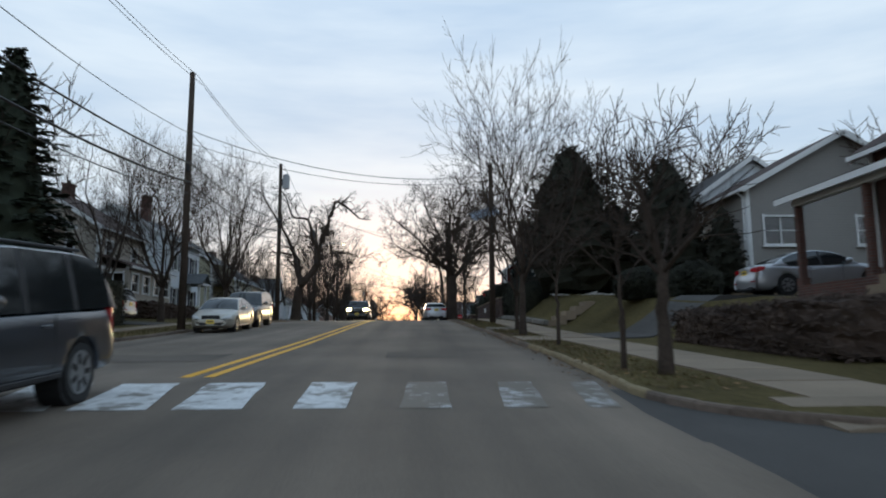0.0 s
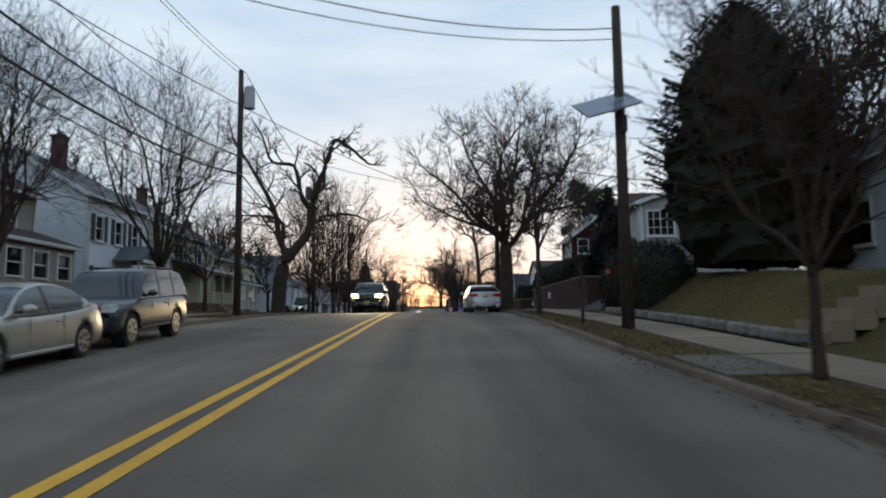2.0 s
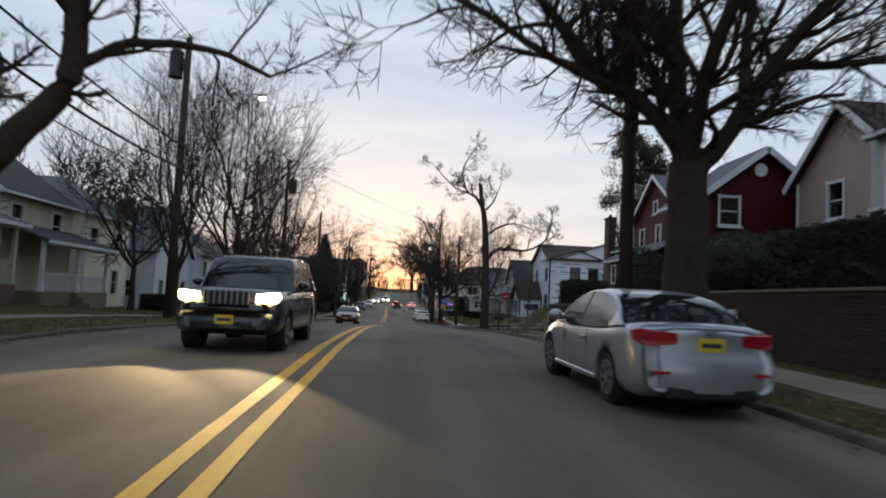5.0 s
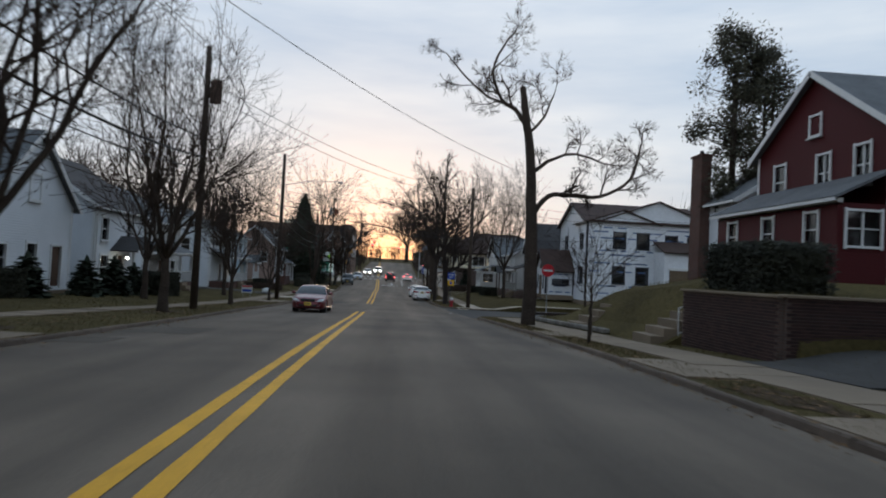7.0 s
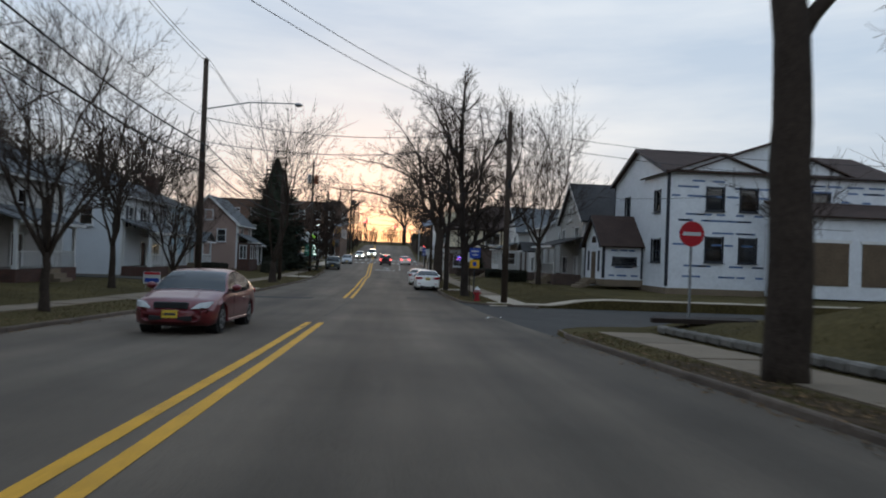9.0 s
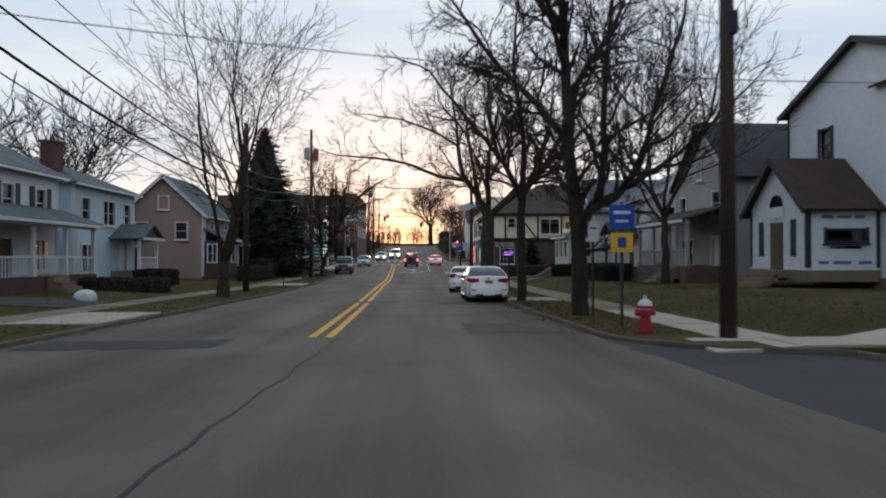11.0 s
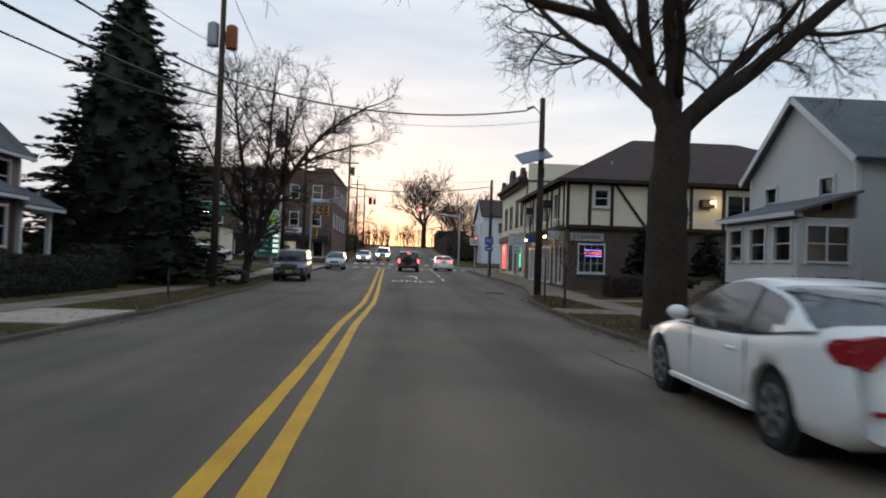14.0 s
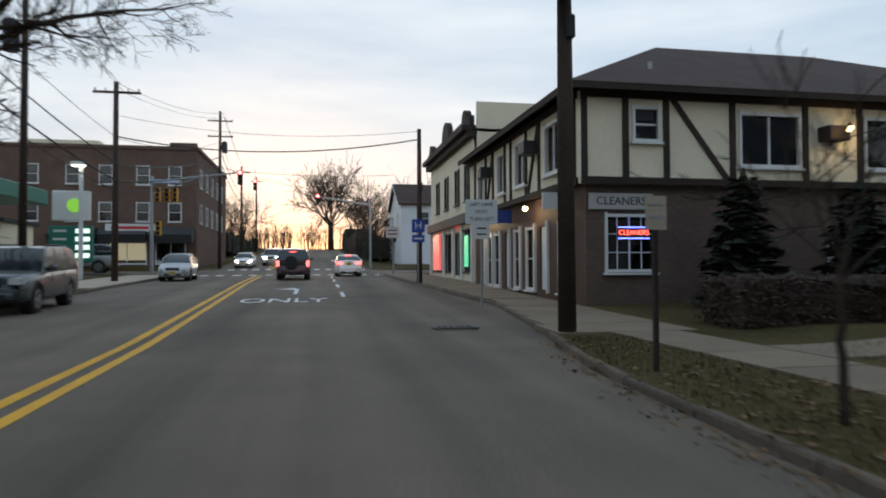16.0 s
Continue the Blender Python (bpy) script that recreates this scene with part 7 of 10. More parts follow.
porch_light((-15.4, 147.0, 4.2))
porch_light((-15.4, 147.7, 4.2))
h = house("house", -1, -15.6, 153.2, 161.0, 9.5, 5.8, 7.6, "pale blue house with a flat grey roof and a brick chimney", BLUE_SIDING, ROOF_GREY, "hip", [("front", 0.8, 3.6, 1.0, 1.5, "sash", None, 0.4), ("front", 3.4, 3.6, 1.6, 1.5, "double", None, 0.4), ("front", 6.2, 3.6, 1.0, 1.5), ("front", 0.8, 0.8, 1.7, 1.6, "double", None, 0.5), ("south", 1.6, 3.6, 0.9, 1.4, "sash", None, 0.4), ("south", 5.0, 3.6, 0.9, 1.4), ("south", 2.4, 0.9, 0.9, 1.4)], [("front", 5.6, 1.0, 2.1, TRIM)], chimney=(1.8, -2.8, 0.8, 8.2))
porch(h, -1, 0.6, 3.6, 1.8, 2.8, ROOF_GREY, gabled=True, posts=TRIM, floor_h=0.8)
h = house("house", -1, -12.9, 167.0, 174.0, 6.0, 5.0, 7.8, "pink clapboard house with a steep grey roof and brick front room", PINK_SIDING, ROOF_GREY, "side", [("south", 1.2, 3.0, 0.9, 1.3), ("south", 2.6, 5.3, 0.8, 1.0), ("south", 4.2, 3.0, 0.9, 1.3), ("front", 1.6, 3.3, 0.9, 1.2), ("front", 5.4, 3.3, 0.9, 1.2)], [("south", 4.8, 0.9, 2.1)])
porch(h, -1, -3.4, 1.0, 1.3, 2.9, ROOF_GREY, wall=BRICK, enclosed=BRICK, floor_h=0.4, steps=False)
porch(h, -1, 1.2, 3.4, 1.4, 2.6, ROOF_GREY, floor_h=0.5, rail=False)

# east side, from the south
h = house("house", 1, 17.5, 19.0, 27.0, 10.0, 4.4, 7.4, "red brick house with a low brown porch roof", BRICK, ROOF_BROWN, "side", [("front", 0.8, 1.2, 2.0, 1.5, "triple", None, 0.4), ("front", 5.6, 1.2, 1.2, 1.5), ("south", 2.0, 1.2, 1.0, 1.4), ("south", 6.0, 1.2, 1.0, 1.4)], [("front", 4.0, 1.0, 2.1)])
porch(h, 1, -4.2, 4.2, 2.2, 2.9, ROOF_BROWN, wall=BRICK, posts=BRICK, rail=False)
h = house("house", 1, 20.0, 38.5, 43.0, 9.0, 4.7, 7.2, "dull grey clapboard house with white framed windows on a raised lot", DULL_SIDING, ROOF_BROWN, "side", [("south", 0.7, 2.1, 1.6, 1.3, "double", None, 0.3), ("south", 5.0, 2.1, 1.2, 1.3)])
h = house("house", 1, 19.0, 44.5, 52.5, 9.0, 4.0, 7.2, "white stucco house behind dark evergreens with a lit door lamp", WHITE_SIDING, ROOF_DARK, "side", [("front", 0.8, 1.0, 1.2, 1.5, "sash"), ("front", 5.6, 1.0, 1.2, 1.5), ("south", 1.6, 1.0, 0.8, 1.5), ("south", 3.4, 1.0, 0.8, 1.5), ("south", 5.2, 1.0, 0.8, 1.5)], [("front", 3.4, 1.0, 2.1)])
porch_light((18.7, 44.0, 6.1), power=30)
h = house("house", 1, 16.6, 67.2, 72.8, 9.0, 4.6, 6.1, "grey stone-faced house with a bay window above a brick wall", GREY_SIDING, ROOF_BROWN, "side", [("front", 0.8, 1.0, 1.8, 1.6, "grid"), ("front", 5.0, 1.0, 1.2, 1.5), ("south", 0.4, 2.6, 1.6, 1.5, "grid"), ("south", 5.0, 2.6, 1.2, 1.5)], [("front", 3.2, 1.0, 2.1)], trim=TRIM)
h = house("house", 1, 18.6, 74.6, 80.2, 9.0, 4.6, 7.0, "pink-brown house with a steep roof", PINK_SIDING, ROOF_BROWN, "front", [("front", 2.8, 3.0, 0.9, 1.3), ("front", 1.0, 0.8, 1.2, 1.4), ("south", 2.0, 2.8, 0.9, 1.3), ("south", 5.0, 2.8, 0.9, 1.3)], chimney=(5.0, 1.0, 0.6, 8.8))
h = house("house", 1, 15.2, 81.0, 84.2, 5.0, 5.2, 7.1, "dark red house with white bargeboards and a round gable window", RED_SIDING, ROOF_GREY, "side", [("south", 0.65, 4.0, 0.85, 1.15), ("front", 0.7, 3.9, 0.7, 1.2)], base=3.8)
bmr = bmesh.new()
bmesh.ops.create_cone(bmr, cap_ends=True, segments=20, radius1=0.27, radius2=0.27, depth=0.06, matrix=pose(2.35, -1.63, 6.3, 90))
part("round_window", bmr, TRIM, h, "small round white gable window")
h = house("house", 1, 21.4, 97.5, 106.5, 8.0, 5.9, 8.9, "deep red clapboard house with white trim on a bank", RED_SIDING, ROOF_GREY, "front", [("front", 1.0, 3.7, 0.95, 1.6, "double"), ("front", 3.4, 3.7, 0.95, 1.6, "double"), ("front", 6.6, 3.7, 0.95, 1.6), ("front", 4.1, 6.2, 0.8, 0.9), ("south", 0.7, 4.0, 0.95, 1.15), ("south", 4.8, 4.0, 0.95, 1.15)], base=5.05)
porch(h, 1, -4.5, 4.5, 2.0, 2.75, ROOF_GREY, wall=RED_SIDING, enclosed=RED_SIDING, floor_h=0.3, pitch=1.25, steps=False, lights=3)
h = house("house", 1, 22.0, 109.6, 114.4, 8.0, 6.0, 8.6, "white clapboard house with a tall brick chimney on its side", WHITE_SIDING, ROOF_GREY, "side", [("front", 0.9, 3.5, 0.9, 1.3), ("front", 4.4, 3.5, 0.9, 1.3), ("south", 1.6, 3.4, 0.9, 1.3), ("south", 6.0, 3.4, 0.9, 1.3)], chimney=(-0.3, 1.5, 0.6, 8.9, 1.35), base=3.4)

# the house under repair on the corner, wrapped in white sheets
zt = 2.35
t1 = house("house_under_repair", 1, 21.6, 137.0, 147.5, 15.9, 7.8, 9.9, "two storey house under repair in printed white house wrap", WRAP, ROOF_BROWN, "front", [("south", 2.6, 5.3, 1.2, 1.5, "sash"), ("south", 4.9, 5.3, 1.2, 1.5, "sash"), ("south", 7.7, 5.2, 1.2, 1.5), ("south", 9.9, 5.2, 1.2, 1.5), ("south", 2.6, 1.9, 1.2, 1.6), ("south", 4.9, 1.9, 1.2, 1.6), ("front", 1.2, 5.2, 1.0, 1.4), ("front", 7.0, 5.2, 1.0, 1.4), ("front", 1.0, 1.8, 1.5, 1.5, "double")], trim=SHUTTER, base=zt, category="house")


def cross_gable(xa, xb, z0, z1, out):
    xm = (xa + xb) / 2
    bm = bmesh.new()
    y = -5.25 - out
    slab_roof(bm, (xa - 0.3, y - 0.3, z0 - 0.12), (xa - 0.3, -1.0, z0 - 0.12), (xm, -1.0, z1), (xm, y - 0.3, z1), 0.1)
    slab_roof(bm, (xb + 0.3, y - 0.3, z0 - 0.12), (xb + 0.3, -1.0, z0 - 0.12), (xm, -1.0, z1), (xm, y - 0.3, z1), 0.1)
    part("cross_gable_roof", bm, ROOF_BROWN, t1)
    bm = bmesh.new()
    bm.faces.new([bm.verts.new(p) for p in ((xa, y - 0.01, z0), (xb, y - 0.01, z0), (xm, y - 0.01, z1 - 0.04))])
    bm.faces.new([bm.verts.new(p) for p in ((xa, y + 0.05, z0), (xm, y + 0.05, z1 - 0.04), (xb, y + 0.05, z0))])
    part("cross_gable", bm, WRAP, t1)


cross_gable(1.3, 12.6, 7.8, 9.9, 0.0)
cross_gable(0.0, 6.9, 7.7, 8.9, 0.14)
part("garage_wall", boxes(((11.4, -6.5, 2.4), (9.4, 2.4, 5.2))), WRAP, t1)
bm = bmesh.new()
slab_roof(bm, (6.5, -8.1, 4.9), (16.2, -8.1, 4.9), (16.2, -5.27, 6.0), (6.5, -5.27, 6.0), 0.12)
part("garage_roof", bm, ROOF_BROWN, t1)
for gx in (9.0, 13.5):
    part("boarded_garage_door", boxes(((gx, -7.72, 2.0), (3.6, 0.06, 2.7))), PLYWOOD, t1, "boarded garage opening")
    part("garage_lintel", boxes(((gx, -7.74, 3.45), (3.9, 0.08, 0.2))), TRIM, t1)
for i in range(130):
    u, z = random.uniform(0.5, 15.3), random.choice((0.9, 1.6, 3.0, 3.8, 4.6, 5.0, 6.2, 6.8, 7.2))
    if u > 6.6 and z < 6.1:
        continue
    part("wrap_print", boxes(((u, -5.256, z), (random.uniform(0.5, 1.0), 0.006, 0.12))), WRAP_INK, t1)
t2 = house("house_front_wing", 1, 18.7, 141.1, 145.5, 2.88, 2.7, 4.7, "small gabled entrance wing in white wrap with an arched window", WRAP, ROOF_BROWN, "front", [("south", 0.7, 1.2, 1.7, 0.5, "single")], trim=SHUTTER, base=zt + 0.3)
part("door", boxes(((-0.03, 0, 1.05), (0.06, 0.9, 2.05))), PLYWOOD, t2, "bare wooden front door")
for sy in (-1.25, 1.25):
    part("shutter", boxes(((-0.03, sy, 1.4), (0.05, 0.34, 1.5))), SHUTTER, t2)
bmf = bmesh.new()
bmesh.ops.create_cone(bmf, cap_ends=True, segments=24, radius1=0.5, radius2=0.5, depth=0.05, matrix=pose(-0.03, 0, 2.75, 0, 90))
part("arched_window", bmf, CAR_GLASS, t2, "half round window")
part("window_sill", boxes(((-0.04, 0, 2.5), (0.08, 1.15, 0.46))), WRAP, t2)
for k in range(4):
    part("step", boxes(((-0.35 - 0.3 * k, 0, -0.08 - 0.17 * k), (0.62 if k == 0 else 0.32, 1.9, 0.3))), CONCRETE, t2)
for i in range(9):
    part("wrap_print", boxes(((random.uniform(0.5, 2.4), -2.206, (0.4, 1.0, 2.2)[i % 3]), (random.uniform(0.4, 0.8), 0.006, 0.12))), WRAP_INK, t2)

h = house("house", 1, 19.4, 148.7, 156.3, 10.0, 5.6, 8.8, "taupe two storey house with a deep front porch and gable", TAUPE_SIDING, ROOF_DARK, "front", [("front", 1.4, 3.6, 0.9, 1.3), ("front", 5.8, 3.6, 0.9, 1.3), ("front", 3.6, 5.7, 0.9, 1.1), ("south", 1.0, 3.6, 0.9, 1.3), ("south", 4.6, 3.6, 0.9, 1.3), ("south", 7.0, 1.0, 0.9, 1.3), ("front", 4.8, 0.9, 1.6, 1.5, "double")], [("front", 1.4, 1.0, 2.1, TRIM)])
porch(h, 1, -3.7, 3.7, 2.4, 3.1, ROOF_DARK, wall=BRICK_DARK, posts=TAUPE_SIDING, floor_h=0.9, step_y=-2.2)
h = house("house", 1, 18.6, 159.4, 166.6, 10.0, 5.4, 8.0, "pale grey house with a gabled brick entrance and wide porch", PALE_SIDING, ROOF_GREY, "side", [("front", 1.0, 3.5, 0.9, 1.4), ("front", 4.8, 3.5, 0.9, 1.4), ("front", 4.8, 0.9, 0.9, 1.4), ("south", 1.4, 3.5, 0.9, 1.3), ("south", 5.0, 3.5, 0.9, 1.3)], [("front", 2.2, 1.0, 2.1)])
porch(h, 1, -2.0, 0.6, 1.6, 2.9, ROOF_DARK, wall=BRICK_DARK, posts=BRICK_DARK, floor_h=0.8, gabled=True, rail=False)
h = house("house", 1, 17.9, 169.7, 176.9, 10.0, 5.6, 8.4, "pale grey clapboard house with an enclosed glazed porch", PALE_SIDING, ROOF_GREY, "front", [("front", 1.2, 3.7, 0.9, 1.3), ("front", 5.0, 3.7, 0.9, 1.3), ("south", 1.4, 3.6, 0.9, 1.4), ("south", 5.0, 3.6, 0.9, 1.4), ("south", 5.0, 0.9, 0.9, 1.4)])
porch(h, 1, -3.7, 1.4, 2.2, 3.3, ROOF_GREY, wall=BRICK_DARK, floor_h=0.9, enclosed=PALE_SIDING, step_y=2.4)
porch_light((17.0, 172.5, 3.4), r=0.06, power=8)


# ---- vehicles ----
CARS = {
    "sedan": dict(L=4.70, W=1.79, H=1.45, belt=0.93, nose=0.70, tail=0.98, ws=(1.20, 2.05), rw=(3.30, 4.12), deck=1.03, hood=0.93),
    "hatch": dict(L=4.10, W=1.69, H=1.53, belt=0.95, nose=0.72, tail=1.0, ws=(0.85, 1.85), rw=(3.65, 4.02), deck=1.02, hood=0.95),
    "suv": dict(L=4.70, W=1.88, H=1.78, belt=1.10, nose=0.92, tail=1.1, ws=(1.35, 1.95), rw=(4.30, 4.64), deck=1.14, hood=1.08),
    "pickup": dict(L=5.10, W=1.95, H=1.85, belt=1.15, nose=1.02, tail=1.1, ws=(1.45, 2.10), rw=(4.30, 4.90), deck=1.18, hood=1.14),
    "coupe": dict(L=4.65, W=1.80, H=1.42, belt=0.92, nose=0.70, tail=0.98, ws=(1.35, 2.2), rw=(3.2, 4.2), deck=1.05, hood=0.92),
}


def smooth_curve(keys):
    """A curve through (position, value) pairs that eases from one to the next."""
    xs, vs = [k[0] for k in keys], [k[1] for k in keys]

    def at(x):
        if x <= xs[0]:
            return vs[0]
        for i in range(len(xs) - 1):
            if x <= xs[i + 1]:
                h = xs[i + 1] - xs[i]
                f = (x - xs[i]) / h
                m0 = (vs[i + 1] - vs[i - 1]) / (xs[i + 1] - xs[i - 1]) if i else (vs[1] - vs[0]) / h
                m1 = (vs[i + 2] - vs[i]) / (xs[i + 2] - xs[i]) if i + 2 < len(xs) else (vs[i + 1] - vs[i]) / h
                return (2 * f ** 3 - 3 * f * f + 1) * vs[i] + (f ** 3 - 2 * f * f + f) * h * m0 + (3 * f * f - 2 * f ** 3) * vs[i + 1] + (f ** 3 - f * f) * h * m1
        return vs[-1]

    return at


def ease(a, b, x):
    f = min(1.0, max(0.0, (x - a) / (b - a)))
    return f * f * (3 - 2 * f)


def vehicle(name, kind, at, rz, color, label, head=None, tail=None, plate=PLATE_Y, spare=False, tilt=0.0, group="parked cars"):
    """A car with its front towards local -y: a rounded shell with open wheel arches, flush glass, lamps, wheels and plates."""
    k = CARS[kind]
    L, W, H = k["L"], k["W"], k["H"]
    V = thing(name, at, label, "car", group)
    V.matrix_basis = pose(*at, tilt, 0, rz)
    tall = kind in ("suv", "pickup")
    low, wr = (0.32, 0.37) if tall else (0.20, 0.325)
    axles = (0.95, L - 1.1) if kind == "pickup" else (0.88, L - (1.0 if kind != "hatch" else 0.72))
    (y0, y1), (y2, y3) = k["ws"], k["rw"]
    top = smooth_curve([(0.0, k["nose"] - 0.16), (0.12, k["nose"]), (0.5, k["nose"] + 0.09), (y0, k["hood"]), (2.2, k["belt"]), (y2, k["belt"] + 0.03), (min(y3, L - 0.35), k["deck"]), (L - 0.12, k["deck"] - 0.01), (L, k["deck"] - 0.07)])
    half = smooth_curve([(0.0, 0.70 if not tall else 0.82), (0.12, 0.84 if not tall else 0.92), (0.4, 0.955), (1.0, 0.995), (L - 1.2, 1.0), (L - 0.45, 0.975), (L - 0.12, 0.92 if not tall else 0.96), (L, 0.85 if not tall else 0.92)])
    ys = {0.0, 0.02, 0.06, L, L - 0.02, L - 0.06}
    ys |= {round(float(v), 3) for v in np.arange(0.0, L, 0.12)}
    for c in axles:
        ys |= {round(c + (wr + 0.055) * math.cos(math.pi * q / 14), 3) for q in range(15)}
    ys = sorted(y for y in ys if 0 <= y <= L)
    vs, fs, n = [], [], 20
    for y in ys:
        hw, z = W / 2 * half(y), top(y)
        end = min(y, L - y)
        lo = low + 0.10 * (1 - ease(0.0, 0.25, end))
        cut = lo
        for c in axles:
            r = wr + 0.055
            if abs(y - c) <= r:
                cut = max(cut, wr + math.sqrt(max(0.0, r * r - (y - c) ** 2)))
        ring = [(0.84, lo), (0.965, lo + 0.05), (0.995, lo + 0.17), (1.0, lo + 0.30), (1.0, (lo + z) / 2 + 0.06), (0.982, z - 0.17), (0.955, z - 0.07), (0.90, z - 0.015), (0.70, z + 0.018), (0.3, z + 0.035)]
        pts = []
        for fx, zz in ring:
            zz = max(zz, min(cut, z - 0.10))
            # the lid and the bonnet sit back behind the bumpers
            back = 0.10 * ease(0.52, 0.86, zz)
            yy = y - back * ease(L - 0.6, L, y) + (back * 0.9 + 0.04) * (1 - ease(0.0, 0.5, y)) * ease(0.45, 0.75, zz)
            pts.append((fx * hw, yy - L / 2, zz))
        vs += pts + [(-x, b, c) for x, b, c in reversed(pts)]
    for i in range(len(ys) - 1):
        for q in range(n):
            a, b = i * n + q, i * n + (q + 1) % n
            fs.append((a, a + n, b + n, b))
    # bowed end faces in rows across the car
    for base, sg in ((0, -1), ((len(ys) - 1) * n, 1)):
        cols = 8
        grid = []
        for q in range(10):
            A, B = Vector(vs[base + q]), Vector(vs[base + n - 1 - q])
            row = [base + q]
            for c in range(1, cols):
                f = c / cols
                p = A.lerp(B, f)
                p.y += sg * 0.07 * (1 - (2 * f - 1) ** 2)
                row.append(len(vs))
                vs.append(tuple(p))
            grid.append(row + [base + n - 1 - q])
        for q in range(9):
            for c in range(cols):
                f = (grid[q][c], grid[q][c + 1], grid[q + 1][c + 1], grid[q + 1][c])
                fs.append(f if sg < 0 else f[::-1])
    fs = [tuple(reversed(f)) for f in fs]
    raw_part("body", vs, fs, color, V, smooth=True)

    # greenhouse: one shell of roof, pillars and flush glass
    wb, wt = W / 2 * 0.955, W / 2 * (0.70 if not tall else 0.80)
    roof = smooth_curve([(y0, k["hood"] - 0.03), (y0 + 0.5 * (y1 - y0), (k["hood"] + H) / 2 + 0.01), (y1, H - 0.07), ((y1 + y2) / 2, H), (y2, H - 0.06), (y2 + 0.5 * (y3 - y2), (H + k["deck"]) / 2 + 0.015), (y3, k["deck"] - 0.03)])
    gy2 = sorted({round(float(v), 3) for v in np.linspace(y0, y3, 34)} | {y1, y2})
    m = 8
    cells = {}
    rows = []
    for y in gy2:
        zt, zb = roof(y), top(y) - 0.03
        zt = max(zt, zb + 0.004)
        pts = []
        for q in range(m + 1):
            if q <= 4:
                z = zb + (zt - 0.045 - zb) * q / 4 if zt - zb > 0.06 else zb + (zt - zb) * q / 8
                x = wb - (wb - wt) * ((z - zb) / (H - zb)) ** 1.15
            else:
                g = (q - 4) / 4
                x = pts[4][0] * math.cos(g * math.pi / 2) ** 0.75 if g < 1 else 0.0
                z = pts[4][1] + (zt + 0.012 - pts[4][1]) * math.sin(g * math.pi / 2) ** 0.8
            pts.append((x, z))
        rows.append((y, pts, zt - zb))
    mids = {"sedan": (0.46,), "hatch": (0.48,), "coupe": (0.70,), "suv": (0.36, 0.70), "pickup": (0.36, 0.70)}[kind]
    sill0, sill1 = y0 + 0.30 * (y1 - y0), y3 - (0.46 if not tall else 0.25) * (y3 - y2) - (0.12 if tall else 0.0)
    for i in range(len(rows) - 1):
        (ya, pa, ha), (yb, pb, hb) = rows[i], rows[i + 1]
        ym, hm = (ya + yb) / 2, min(ha, hb)
        for q in range(m):
            f = (ym - sill0) / (sill1 - sill0)
            kindof = "cabin"
            if 0 <= q <= 3 and 0 < f < 1 and hm > 0.16 and q >= (1 if hm < 0.3 else 0):
                near = [abs(f - c) * (sill1 - sill0) for c in mids]
                kindof = "pillar" + str(near.index(min(near))) if min(near) < 0.05 else "side_window" + str(sum(f > c for c in mids))
            if q >= 5 and y0 + 0.04 < ym < y1 - 0.02:
                kindof = "windscreen"
            if q >= 5 and y2 + 0.04 < ym < y3 - 0.03:
                kindof = "rear_window"
            for s in (1, -1):
                quad = [(s * pa[q][0], ya - L / 2, pa[q][1]), (s * pb[q][0], yb - L / 2, pb[q][1]), (s * pb[q + 1][0], yb - L / 2, pb[q + 1][1]), (s * pa[q + 1][0], ya - L / 2, pa[q + 1][1])]
                key = (kindof, s if kindof.startswith(("side", "pillar")) else 0)
                cells.setdefault(key, []).append(quad if s > 0 else quad[::-1])
    for (kindof, s), quads in cells.items():
        index, v2, f2 = {}, [], []
        for quad in quads:
            ids = []
            for p in quad:
                key = (round(p[0], 4), round(p[1], 4), round(p[2], 4))
                if key not in index:
                    index[key] = len(v2)
                    v2.append(p)
                if index[key] not in ids:
                    ids.append(index[key])
            if len(ids) > 2:
                f2.append(tuple(ids))
        mat = color if kindof == "cabin" else BLACK_PLASTIC if kindof.startswith("pillar") else CAR_GLASS
        raw_part(kindof.rstrip("0123"), v2, f2, mat, V, smooth=True)

    for s in (-1, 1):
        x0 = W / 2
        bm = bmesh.new()
        ball(bm, (s * (x0 + 0.09), y0 + 0.42 - L / 2, k["belt"] + 0.09), 0.115, 0.72, 12)
        mirror = part("mirror", bm, color, V, smooth=True)
        part("mirror_stalk", boxes(((s * (x0 - 0.0), y0 + 0.42 - L / 2, k["belt"] + 0.04), (0.14, 0.07, 0.05))), BLACK_PLASTIC, mirror)
        for yw in axles:
            part("wheel_well", tubes(((s * (x0 - 0.34), yw - L / 2, wr + 0.01), (s * (x0 - 0.06), yw - L / 2, wr + 0.01), wr + 0.05), seg=20), BLACK_PLASTIC, V)
            bm = bmesh.new()
            tube(bm, (s * (x0 - 0.235), yw - L / 2, wr), (s * (x0 - 0.03), yw - L / 2, wr), wr, seg=28)
            bmesh.ops.bevel(bm, geom=[e for e in bm.edges if e.calc_face_angle(0) > 0.8], offset=0.03, segments=2, affect="EDGES")
            wh = part("wheel", bm, RUBBER, V)
            part("rim", tubes(((s * (x0 - 0.06), yw - L / 2, wr), (s * (x0 - 0.024), yw - L / 2, wr), wr * 0.68), seg=20), RIM, wh)
            bm = bmesh.new()
            for q in range(7):
                a = q * 2 * math.pi / 7
                box(bm, (s * (x0 - 0.022), yw - L / 2 + math.cos(a) * wr * 0.42, wr + math.sin(a) * wr * 0.42), (0.006, wr * 0.34, wr * 0.17), 0, math.degrees(a))
            part("rim_gap", bm, BLACK_PLASTIC, wh)

